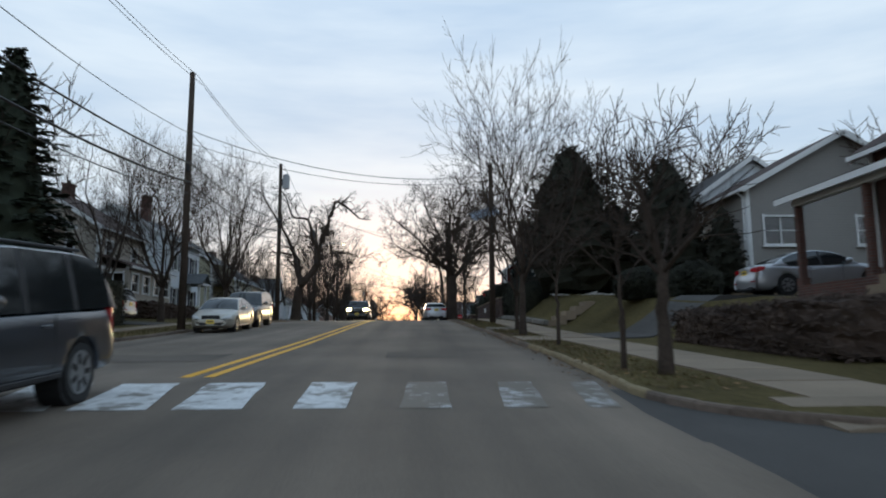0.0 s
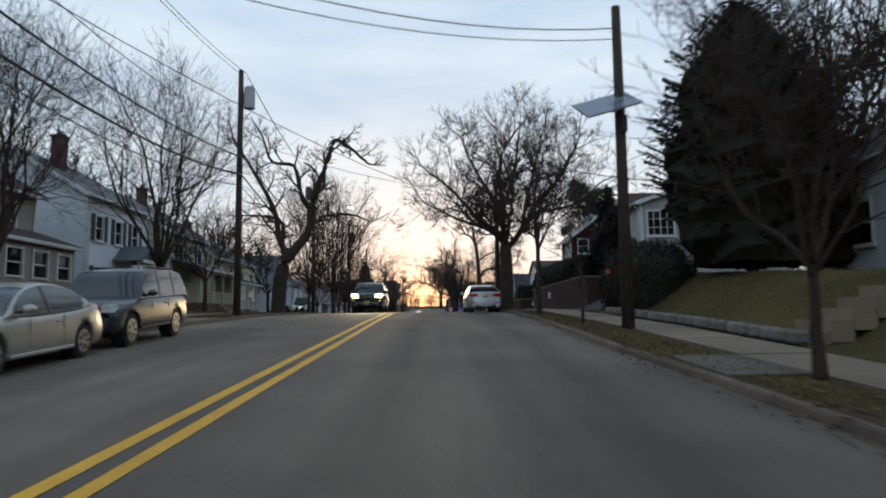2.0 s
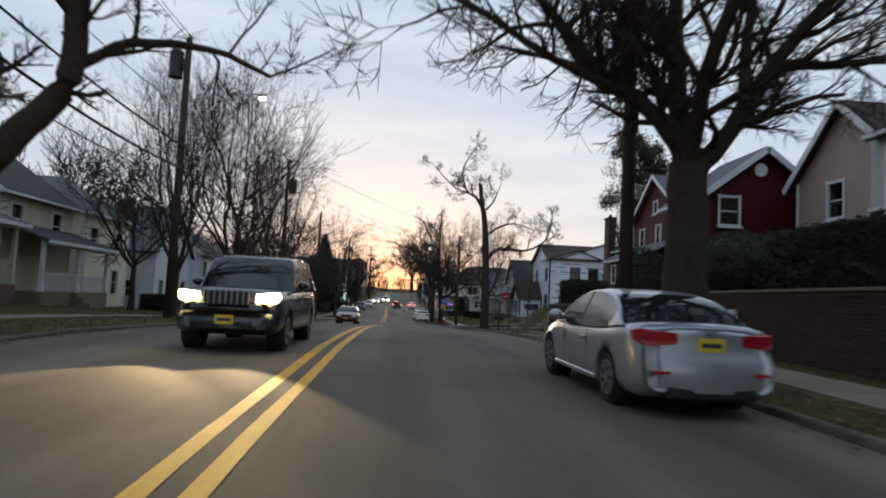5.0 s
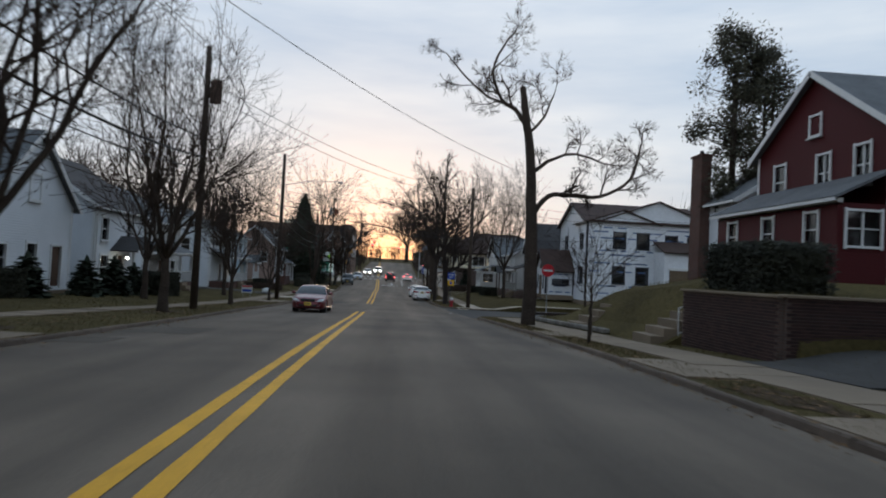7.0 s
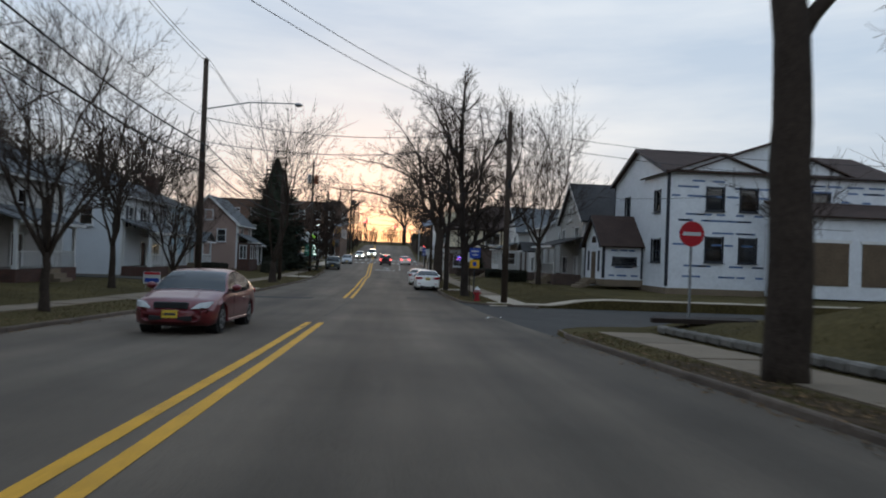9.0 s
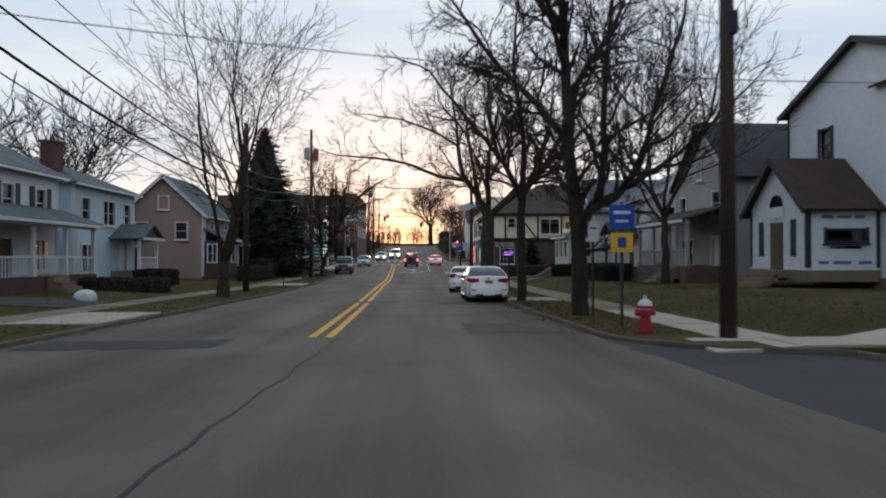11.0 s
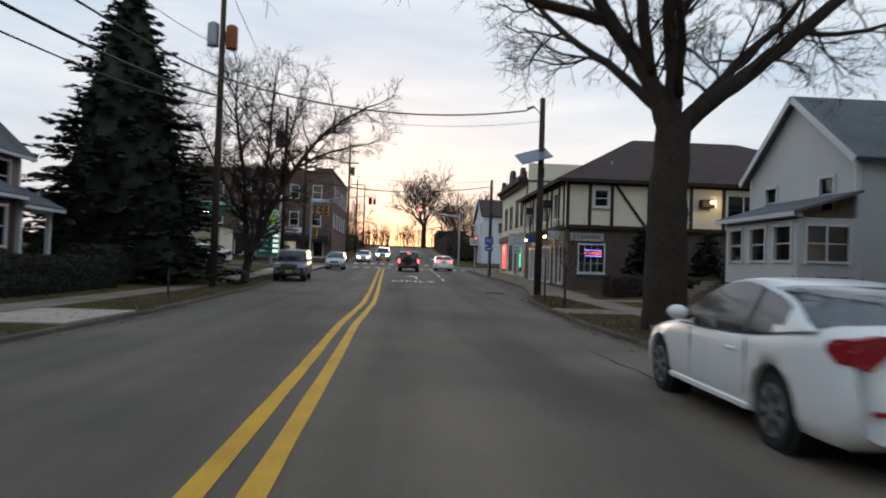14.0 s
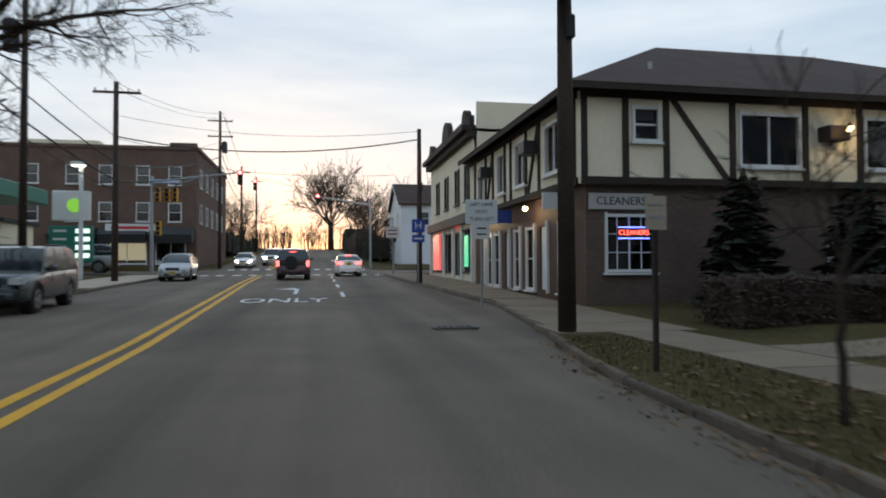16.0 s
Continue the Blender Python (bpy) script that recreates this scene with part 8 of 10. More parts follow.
        def lens(name2, outline, sg, mat, label2):
            """A lamp lens that lies on the curved end and flank of the body. sg: 1 at the rear, -1 at the front."""
            ends = 0.97 * x0 * half(L if sg > 0 else 0.0)

            def skin_at(x, z, proud):
                back = 0.10 * ease(0.52, 0.86, z)
                if sg < 0:
                    back = (back * 0.9 + 0.04) * ease(0.45, 0.75, z)
                y = 0.0
                while x > ends and y < 0.7 and 0.985 * x0 * half(L - y if sg > 0 else y) < x:
                    y += 0.004
                fade = 1 - ease(0.0, 0.6 if sg > 0 else 0.5, y)
                y = L / 2 - y - back * fade + 0.07 * max(0.0, 1 - (x / ends) ** 2) + proud
                return (s * (x + (proud if x > ends else 0.0)), sg * y, z)

            z0, z1 = min(q[1] for q in outline), max(q[1] for q in outline)
            rows_n, cols_n, v3, f3 = 6, 10, [], []
            for proud in (0.016, -0.05):
                for r in range(rows_n + 1):
                    z = z0 + (z1 - z0) * (0.004 + 0.992 * r / rows_n)
                    xs = []
                    for (ax, az), (bx, bz) in zip(outline, outline[1:] + outline[:1]):
                        if (az - z) * (bz - z) <= 0 and az != bz:
                            xs.append(ax + (bx - ax) * (z - az) / (bz - az))
                    xa, xb = min(xs), max(xs)
                    v3 += [skin_at(xa + (xb - xa) * c / cols_n, z, proud) for c in range(cols_n + 1)]
            w, base2 = cols_n + 1, (rows_n + 1) * (cols_n + 1)
            for r in range(rows_n):
                for c in range(cols_n):
                    f3.append((r * w + c, r * w + c + 1, (r + 1) * w + c + 1, (r + 1) * w + c))
            rim = [c for c in range(w)] + [r * w + cols_n for r in range(1, rows_n + 1)] + [rows_n * w + c for c in range(cols_n - 1, -1, -1)] + [r * w for r in range(rows_n - 1, 0, -1)]
            for a, b in zip(rim, rim[1:] + rim[:1]):
                f3.append((a, b, b + base2, a + base2))
            if s * sg > 0:
                f3 = [tuple(reversed(f)) for f in f3]
            raw_part(name2, v3, f3, mat, V, label2)

        nz, dz = k["nose"], k["deck"]
        if tall:
            front = [(0.52 * x0, nz - 0.13), (0.86 * x0, nz - 0.13), (0.93 * x0, nz - 0.02), (0.90 * x0, nz + 0.06), (0.52 * x0, nz + 0.05)]
            rear = [(0.78 * x0, dz - 0.36), (0.93 * x0, dz - 0.36), (0.95 * x0, dz - 0.05), (0.92 * x0, dz + 0.02), (0.78 * x0, dz + 0.0)]
        elif kind == "coupe":
            front = [(0.50 * x0, nz - 0.12), (0.80 * x0, nz - 0.06), (0.90 * x0, nz + 0.05), (0.66 * x0, nz + 0.03)]
            rear = [(0.50 * x0, dz - 0.07), (0.74 * x0, dz - 0.27), (0.90 * x0, dz - 0.24), (0.94 * x0, dz - 0.12), (0.90 * x0, dz - 0.03), (0.62 * x0, dz - 0.02)]
        else:
            front = [(0.46 * x0, nz - 0.13), (0.82 * x0, nz - 0.10), (0.90 * x0, nz + 0.03), (0.66 * x0, nz + 0.02)]
            rear = [(0.42 * x0, dz - 0.20), (0.80 * x0, dz - 0.235), (0.92 * x0, dz - 0.19), (0.94 * x0, dz - 0.08), (0.88 * x0, dz - 0.045), (0.44 * x0, dz - 0.07)]
        lens("headlight", front, -1, head or LAMP_CLEAR, "lit headlight" if head else "clear headlight")
        lens("tail_light", rear, 1, tail or LAMP_RED, "lit red tail light" if tail else "red tail light")
        part("bumper_reflector", boxes(((s * x0 * 0.66, L / 2 + 0.005, low + 0.31), (0.2, 0.07, 0.035), s * -9)), LAMP_RED, V)
        for yd in (y0 + 0.62, y0 + 1.72) if not kind == "coupe" else (y0 + 0.55, y0 + 1.85):
            part("door_line", boxes(((s * (x0 - 0.001), yd - L / 2, (low + k["belt"]) / 2 + 0.06), (0.008, 0.012, k["belt"] - low - 0.22))), BLACK_PLASTIC, V)
        part("door_handle", boxes(((s * (x0 + 0.0), y0 + 1.55 - L / 2, k["belt"] - 0.17), (0.035, 0.19, 0.035)), bevel=0.01), color, V)
        part("sill_trim", boxes(((s * (x0 * 0.985), (axles[0] + axles[1]) / 2 - L / 2, low + 0.07), (0.03, axles[1] - axles[0] - 2 * wr - 0.16, 0.06)), bevel=0.01), BLACK_PLASTIC if tall else color, V)
    grille = part("front_grille", boxes(((0, 0.0 - L / 2, k["nose"] - 0.06), (W * 0.40, 0.10, 0.15 if not tall else 0.24)), bevel=0.02), BLACK_PLASTIC, V)
    if tall:
        for q in range(7):
            part("grille_bar", boxes((((q - 3) * W * 0.052, -0.055 - L / 2, k["nose"] - 0.06), (0.03, 0.02, 0.22))), STEEL, grille)
    part("front_bumper_grille", boxes(((0, -0.02 - L / 2, low + 0.17), (W * 0.5, 0.09, 0.11)), bevel=0.02), BLACK_PLASTIC, V)
    part("rear_diffuser", boxes(((0, L / 2 - 0.02, low + 0.09), (W * 0.60, 0.16, 0.15)), bevel=0.03), BLACK_PLASTIC, V)
    lid = 0.055 - 0.10 * ease(0.52, 0.86, k["deck"] - 0.2)
    for yy, zz in ((L / 2 + lid + 0.03, k["deck"] - 0.20), (-L / 2 - 0.075, low + 0.26)):
        pl = part("plate", boxes(((0, yy, zz), (0.32, 0.02, 0.16))), plate, V)
        part("plate_marks", boxes(((0, yy + (0.012 if yy > 0 else -0.012), zz), (0.24, 0.006, 0.05))), PLATE_MARK, pl)
    part("badge", boxes(((0, L / 2 + lid + 0.02, k["deck"] - 0.065), (0.09, 0.02, 0.07)), bevel=0.02), STEEL, V)
    part("underside", boxes(((0, 0, low + 0.04), (W * 0.76, L * 0.88, 0.12))), BLACK_PLASTIC, V)
    if spare:
        bm = bmesh.new()
        tube(bm, (0.1, L / 2 + 0.0, 1.0), (0.1, L / 2 + 0.24, 1.0), 0.36, seg=24)
        bmesh.ops.bevel(bm, geom=[e for e in bm.edges if e.calc_face_angle(0) > 0.8], offset=0.04, segments=2, affect="EDGES")
        part("spare_wheel", bm, BLACK_PLASTIC, V, "covered spare wheel")
    if tall:
        for s in (-1, 1):
            part("roof_rail", tubes(((s * wt * 0.86, y1 + 0.2 - L / 2, H + 0.03), (s * wt * 0.86, y2 - 0.2 - L / 2, H + 0.03), 0.022), seg=6), BLACK_PLASTIC, V)
    if tail is LAMP_RED_ON:
        part("high_brake_light", boxes(((0, y2 + 0.12 - L / 2, roof(y2 + 0.12) + 0.02), (0.34, 0.06, 0.04))), LAMP_RED_ON, V)
    return V


def road_tilt(y):
    return math.degrees(math.atan2(zr(y + 2) - zr(y - 2), 4))


def park(name, kind, x, y, toward, color, label, rz=0.0, **kw):
    """toward 1: drives north like the camera, -1: faces it."""
    up = zr(y) if kerb_l(y) < x < kerb_r(y) else land(x, y) + 0.03
    tl = road_tilt(y)
    return vehicle(name, kind, (x, y, up + 0.02), (180 if toward > 0 else 0) + rz, color, label, tilt=-tl if toward > 0 else tl, **kw)


SILVER = paint("silver_paint", (0.42, 0.42, 0.43), 0.3, 0.6)
BEIGE = paint("champagne_paint", (0.40, 0.37, 0.31), 0.3, 0.4)
NAVY = paint("dark_blue_paint", (0.012, 0.016, 0.024), 0.35, 0.0)
WHITE_CAR = paint("white_paint", (0.92, 0.895, 0.85), 0.3)
RED_CAR = paint("dark_red_paint", (0.15, 0.012, 0.018), 0.28, 0.2)
GREY_CAR = paint("grey_green_paint", (0.055, 0.065, 0.065), 0.35, 0.2)
BLACK_CAR = paint("black_paint", (0.012, 0.012, 0.013), 0.25)
MAROON = paint("maroon_paint", (0.05, 0.010, 0.012), 0.28, 0.2)

park("sedan", "sedan", -3.3, 40.0, -1, BEIGE, "champagne coloured sedan parked at the kerb", rz=2)
park("suv", "suv", -3.5, 45.0, -1, NAVY, "dark blue sport utility car parked at the kerb", rz=2)
park("sedan", "sedan", 6.9, 65.2, 1, SILVER, "silver sedan parked by an oak tree", rz=2)
park("sedan", "sedan", 6.3, 144.4, 1, WHITE_CAR, "white sedan parked at the kerb")
park("coupe", "coupe", 6.15, 153.9, 1, WHITE_CAR, "white coupe parked in front of a sedan", rz=-3)
park("suv", "suv", -4.45, 187.4, -1, GREY_CAR, "grey-green sport utility car parked by the kerb", rz=3)
park("hatchback", "hatch", -3.9, 206.6, -1, SILVER, "small silver hatchback parked by the corner", rz=2)
park("suv", "suv", 2.5, 206.8, 1, MAROON, "maroon sport utility car waiting with its brake lights on", tail=LAMP_RED_ON, spare=True, group="waiting cars")
park("sedan", "sedan", 5.9, 213.2, 1, WHITE_CAR, "white sedan waiting at the lights with brake lights on", tail=LAMP_RED_ON, group="waiting cars")
park("pickup", "pickup", 0.35, 70.0, -1, BLACK_CAR, "dark pickup with bright headlights in the oncoming lane", head=LAMP_HEAD_ON, group="oncoming cars", plate=PLATE_Y)
park("sedan", "sedan", -0.9, 111.5, -1, RED_CAR, "dark red sedan in the oncoming lane", group="oncoming cars")
park("suv", "suv", 0.2, 16.6, -1, NAVY, "dark blue car in the oncoming lane", group="oncoming cars")
park("sedan", "sedan", -3.2, 236.0, -1, WHITE_CAR, "white car with headlights on beyond the crossing", head=LAMP_HEAD_WHITE, group="oncoming cars")
park("suv", "suv", -0.9, 241.0, -1, WHITE_CAR, "white car with headlights on beyond the crossing", head=LAMP_HEAD_WHITE, group="oncoming cars")
park("sedan", "sedan", 18.6, 31.8, 1, SILVER, "silver sedan in a raised driveway", rz=-90)
park("sedan", "sedan", 15.2, 86.2, 1, WHITE_CAR, "white sedan in a driveway beside a brick wall", rz=-62)
park("suv", "suv", -12.0, 45.4, 1, SILVER, "pale car in a driveway", rz=90)
park("sedan", "sedan", -13.0, 197.0, -1, WHITE_CAR, "white car at the filling station", rz=-50, head=LAMP_HEAD_WHITE)
park("minivan", "suv", -11.0, 212.0, -1, SILVER, "pale silver minivan at the filling station", rz=-82)
park("suv", "suv", -16.0, 203.0, -1, BLACK_CAR, "dark car at the filling station", rz=30)
for dx in (-0.65, 0.65):
    ld = bpy.data.lights.new("pickup_headlight", "SPOT")
    ld.energy, ld.color, ld.spot_size, ld.shadow_soft_size = 900, (1.0, 0.72, 0.38), radians(50), 0.1
    lo = new("pickup_headlight", ld)
    lo.matrix_world = look((0.35 + dx, 67.2, zr(67.2) + 1.0), (0.35 + dx, 49.0, zr(49) + 0.2))


# ---- shops and the crossing ----
def tudor():
    """Corner shop with a half-timbered upper floor and a hipped brown roof."""
    zb = 1.75
    B = thing("corner_shop", (11.35, 184.5, zb), "half-timbered corner shop with cream upper floor and dark brick below", "shop", "shops")
    D, W, up, eave = 13.4, 21.0, 3.35, 6.0
    # ground floor, brick
    bm = bmesh.new()
    panel(bm, (0, 0, -0.4), Vector((1, 0, 0)), Vector((0, -1, 0)), W, up + 0.4, [(0.6, 2.1, 1.25, 2.85), (7.9, 8.7, 1.2, 2.1), (12.6, 13.6, 0.5, 2.5)])
    part("ground_floor_wall", bm, BRICK_DARK, B)
    doors = [(1.2, 2.1), (3.2, 4.0), (4.5, 5.4), (6.2, 6.9), (7.6, 8.3), (9.0, 9.8), (10.2, 11.0), (11.4, 12.2)]
    bm = bmesh.new()
    panel(bm, (0, 0, -0.4), Vector((0, 1, 0)), Vector((-1, 0, 0)), D, up + 0.4, [(a, b, 0.6, 2.75) for a, b in doors])
    part("ground_floor_wall", bm, DOOR_BROWN, B, "brown panelled shop front")
    for i, (a, b) in enumerate(doors):
        if i % 3 == 1:
            part("door", boxes(((0.1, (a + b) / 2, 1.28), (0.06, b - a, 2.15))), TRIM, B)
        else:
            window(B, (0, a, 0.2), (0, 1, 0), (-1, 0, 0), b - a, 2.15, TRIM, "sash", None, 0.6)
        part("post", boxes(((-0.04, a - 0.09, 1.3), (0.1, 0.14, 2.4))), TRIM, B)
    window(B, (0.6, 0, 0.85), (1, 0, 0), (0, -1, 0), 1.5, 1.6, TRIM, "grid")
    window(B, (7.9, 0, 0.8), (1, 0, 0), (0, -1, 0), 0.8, 0.9, TRIM, "sash")
    part("door", boxes(((13.1, -0.02, 1.1), (0.95, 0.06, 2.0))), TRIM, B)
    # upper floor, stucco with timbers, standing out a little
    o = 0.22
    south = [(1.6, 2.4, 4.6 - up, 5.55 - up), (5.0, 7.0, 3.95 - up, 5.5 - up), (9.3, 11.3, 3.95 - up, 5.5 - up), (13.6, 15.4, 3.95 - up, 5.5 - up), (17.6, 19.4, 3.95 - up, 5.5 - up)]
    bm = bmesh.new()
    panel(bm, (-o, -o, up), Vector((1, 0, 0)), Vector((0, -1, 0)), W, eave - up, south)
    part("upper_wall", bm, STUCCO, B)
    west = [(1.6, 2.9, 3.95 - up, 5.5 - up), (4.9, 6.2, 3.95 - up, 5.5 - up), (7.6, 8.7, 3.95 - up, 5.5 - up), (10.8, 12.0, 3.95 - up, 5.5 - up)]
    bm = bmesh.new()
    panel(bm, (-o, -o, up), Vector((0, 1, 0)), Vector((-1, 0, 0)), D + o, eave - up, west)
    part("upper_wall", bm, STUCCO, B)
    bm = boxes(((W - o, D / 2, eave / 2), (0.2, D, eave)), ((W / 2, D, eave / 2 - 0.2), (W, 0.2, eave + 0.4)))
    part("rear_wall", bm, STUCCO, B)
    part("floor_slab", boxes(((W / 2 - o, D / 2, up + 0.02), (W - 0.4, D - 0.4, 0.1))), TIMBER, B)
    for a, b, c, d in south:
        window(B, (-o + a, -o, up + c), (1, 0, 0), (0, -1, 0), b - a, d - c, TRIM, "sash" if b - a < 1.5 else "slide", None, 0.35)
    for a, b, c, d in west:
        window(B, (-o, -o + a, up + c), (0, 1, 0), (-1, 0, 0), b - a, d - c, TRIM, "slide", None, 0.35)
    tw = 0.17
    for x in (0.09, 1.35, 2.62, 4.75, 7.2, 9.1, 11.5, 13.4, 15.6, 17.4, 19.6):
        part("timber_post", boxes(((-o + x, -o - 0.03, (up + eave) / 2), (tw, 0.08, eave - up))), TIMBER, B)
    for x0, x1 in ((2.7, 4.7), (11.6, 13.3), (15.7, 17.3)):
        ln = math.hypot(x1 - x0, eave - up)
        part("timber_brace", boxes(((-o + (x0 + x1) / 2, -o - 0.028, (up + eave) / 2), (ln - 0.1, 0.07, tw * 0.9), 0, 0, math.degrees(math.atan2(eave - up, x1 - x0)))), TIMBER, B)
    for z in (up + 0.08, eave - 0.1):
        part("timber_rail", boxes(((W / 2 - o, -o - 0.035, z), (W, 0.09, 0.2))), TIMBER, B)
        part("timber_rail", boxes(((-o - 0.035, D / 2, z), (0.09, D, 0.2))), TIMBER, B)
    for y in (0.2, 1.4, 3.3, 4.7, 6.6, 7.4, 9.2, 10.4, 12.4):
        part("timber_post", boxes(((-o - 0.03, y, (up + eave) / 2), (0.08, 0.13, eave - up))), TIMBER, B)
    for y0, y1 in ((3.3, 4.6), (9.2, 10.3)):
        ln = math.hypot(y1 - y0, eave - up)
        part("timber_brace", boxes(((-o - 0.028, (y0 + y1) / 2, (up + eave) / 2), (0.07, ln - 0.1, 0.14), 0, -math.degrees(math.atan2(eave - up, y1 - y0)))), TIMBER, B)
    # roof
    bm = bmesh.new()
    e, v, r = 0.55, eave - 0.02, 9.7
    x0, x1, y0, y1 = -o - e, W + e, -o - e, D + 0.3
    xm, xn, ym = 5.9, W - 8.0, D * 0.5
    for quad in (((x0, y0, v), (x1, y0, v), (xn, ym, r), (xm, ym, r)), ((x0, y1, v), (x1, y1, v), (xn, ym, r), (xm, ym, r)), ((x0, y0, v), (x0, y1, v), (xm, ym + 0.01, r), (xm, ym - 0.01, r)), ((x1, y0, v), (x1, y1, v), (xn, ym + 0.01, r), (xn, ym - 0.01, r))):
        bm = bmesh.new()
        slab_roof(bm, *quad, 0.12)
        part("roof_slope", bm, ROOF_BROWN, B)
    part("fascia", boxes((((x0 + x1) / 2, y0, v + 0.02), (x1 - x0, 0.06, 0.2))), TIMBER, B)
    part("fascia", boxes(((x0, (y0 + y1) / 2, v + 0.02), (0.06, y1 - y0, 0.2))), TIMBER, B)
    part("vent_pipe", tubes(((2.9, 1.6, 6.6), (2.9, 1.6, 7.5), 0.07)), STEEL, B)
    part("air_conditioner", boxes(((7.8, -0.45, 4.95), (0.75, 0.5, 0.45)), bevel=0.03), TIMBER, B)
    for y in (3.75, 9.7):
        part("air_conditioner", boxes(((-0.5, y, 5.0), (0.5, 0.7, 0.45)), bevel=0.03), DARK_STEEL, B)
    # signs: a fascia board and a neon word in the window
    board = part("sign_board", boxes(((1.05, -0.06, 2.85), (1.95, 0.08, 0.46))), GREY_SIDING, B, "grey sign board over the window")
    text_part("sign_word", "CLEANERS", 0.33, INK, board, pose(1.05, -0.108, 2.85, 90), 0.004)
    neon = part("neon_sign", boxes(((1.45, -0.02, 1.95), (1.0, 0.03, 0.36))), BLACK_PLASTIC, B, "red and blue neon sign")
    text_part("neon_word", "CLEANERS", 0.2, NEON_RED, neon, pose(1.45, -0.045, 1.95, 90), 0.008)
    for z in (1.79, 2.11):
        part("neon_tube", tubes(((0.97, -0.045, z), (1.93, -0.045, z), 0.016), seg=6), NEON_BLUE, neon)
    for y, mt in ((1.0, SIGN_WHITE), (7.2, SIGN_BLUE)):
        part("hanging_sign", boxes(((-0.5, y, 2.95), (0.9, 0.1, 0.5))), mt, B)
    sb = part("awning_lamp", boxes(((8.2, -0.42, 5.0), (0.2, 0.2, 0.25))), LAMP_WARM, B, "lit orange wall lamp")
    return B


tudor()
for at, w in (((19.2, 183.5, 6.75), 9), ((10.9, 188.7, 4.75), 14), ((10.9, 195.2, 4.75), 14)):
    porch_light(at, "lit yellow lamp on a shop wall", LAMP_WARM, 0.09, w)


def parapet_shop():
    """Narrow two storey shop with a curved parapet beyond the corner shop."""
    zb = 1.95
    B = thing("parapet_shop", (11.35, 198.1, zb), "two storey cream shop with a curved dark parapet", "shop", "shops")
    D, W, H = 12.4, 14.0, 7.6
    ups = [(1.0, 2.0, 4.2, 6.0), (3.4, 4.4, 4.2, 6.0), (6.4, 7.4, 4.2, 6.0), (9.2, 10.2, 4.2, 6.0)]
    lows = [(0.6, 2.6, 0.5, 2.7), (3.4, 4.3, 0.4, 2.6), (5.0, 7.2, 0.5, 2.7), (8.0, 11.4, 0.5, 2.7)]
    bm = bmesh.new()
    panel(bm, (0, 0, -0.3), Vector((0, 1, 0)), Vector((-1, 0, 0)), D, H + 0.3, [(a, b, c + 0.3, d + 0.3) for a, b, c, d in ups + lows])
    part("front_wall", bm, STUCCO, B)
    bm = boxes(((W / 2, 0.1, H / 2 + 0.5), (W - 0.3, 0.2, H + 1.6)), ((W / 2, D - 0.1, H / 2), (W - 0.3, 0.2, H)), ((W, D / 2, H / 2), (0.2, D, H)))
    part("side_wall", bm, STUCCO, B)
    part("flat_roof", boxes(((W / 2, D / 2, H - 0.1), (W, D, 0.15))), ROOF_DARK, B)
    for a, b, c, d in ups:
        window(B, (0, a, c), (0, 1, 0), (-1, 0, 0), b - a, d - c, TRIM_DARK, "sash")
    for i, (a, b, c, d) in enumerate(lows):
        w = window(B, (0, a, c), (0, 1, 0), (-1, 0, 0), b - a, d - c, TRIM_DARK, "slide", None, 0.0, False)
    part("lit_sign", boxes(((-0.06, 1.6, 1.6), (0.05, 0.8, 1.6))), NEON_GREEN, B, "green lit shop sign")
    part("lit_sign", boxes(((-0.1, 9.7, 1.7), (0.12, 2.2, 2.2))), RED_PANEL, B, "red lit shop sign")
    part("lit_sign", boxes(((-0.1, 3.9, 3.2), (0.12, 0.8, 0.4))), NEON_RED, B, "red lit sign over the door")
    part("shop_fascia", boxes(((-0.15, D / 2, 3.25), (0.3, D - 0.4, 0.5))), TRIM_DARK, B)
    part("cornice", boxes(((-0.25, D / 2, H + 0.0), (0.7, D, 0.25)), ((-0.15, D / 2, H - 0.3), (0.4, D, 0.3)), ((-0.1, D / 2, H + 0.35), (0.25, D, 0.5))), TIMBER, B)
    for y, r in ((1.2, 0.55), (D / 2, 1.0), (D - 1.2, 0.55)):
        bm = bmesh.new()
        bmesh.ops.create_cone(bm, cap_ends=True, segments=20, radius1=r, radius2=r, depth=0.3, matrix=pose(-0.1, y, H + 0.55, 0, 90))
        part("parapet_scroll", bm, TIMBER, B)
    for y in (0.25, 2.7, 4.9, 7.7, D - 0.25):
        part("pilaster", boxes(((-0.06, y, 1.8), (0.14, 0.3, 3.6))), TRIM, B)
    return B


parapet_shop()

# beyond the crossing on the east side
house("far_house", 1, 12.5, 236.0, 246.0, 12.0, 6.5, 9.0, "pale white house with a brown roof beyond the crossing", WHITE_SIDING, ROOF_BROWN, "front", [("front", 2.0, 4.2, 1.0, 1.4), ("front", 7.0, 4.2, 1.0, 1.4), ("south", 2.0, 4.2, 1.0, 1.4), ("south", 7.0, 1.2, 1.0, 1.4)], base=3.0)
house("far_house", 1, 14.0, 252.0, 262.0, 12.0, 6.0, 9.0, "grey clapboard house beyond the far crossing", GREY_SIDING, ROOF_DARK, "side", [("south", 2.0, 3.8, 1.0, 1.4), ("front", 3.0, 3.8, 1.0, 1.4)], base=3.8)
hedge("hedge", 9.2, 11.2, 262.0, 300.0, 4.0, "dark far shrubs along the rising road", HEDGE_BROWN, seed=31, base=4.0)
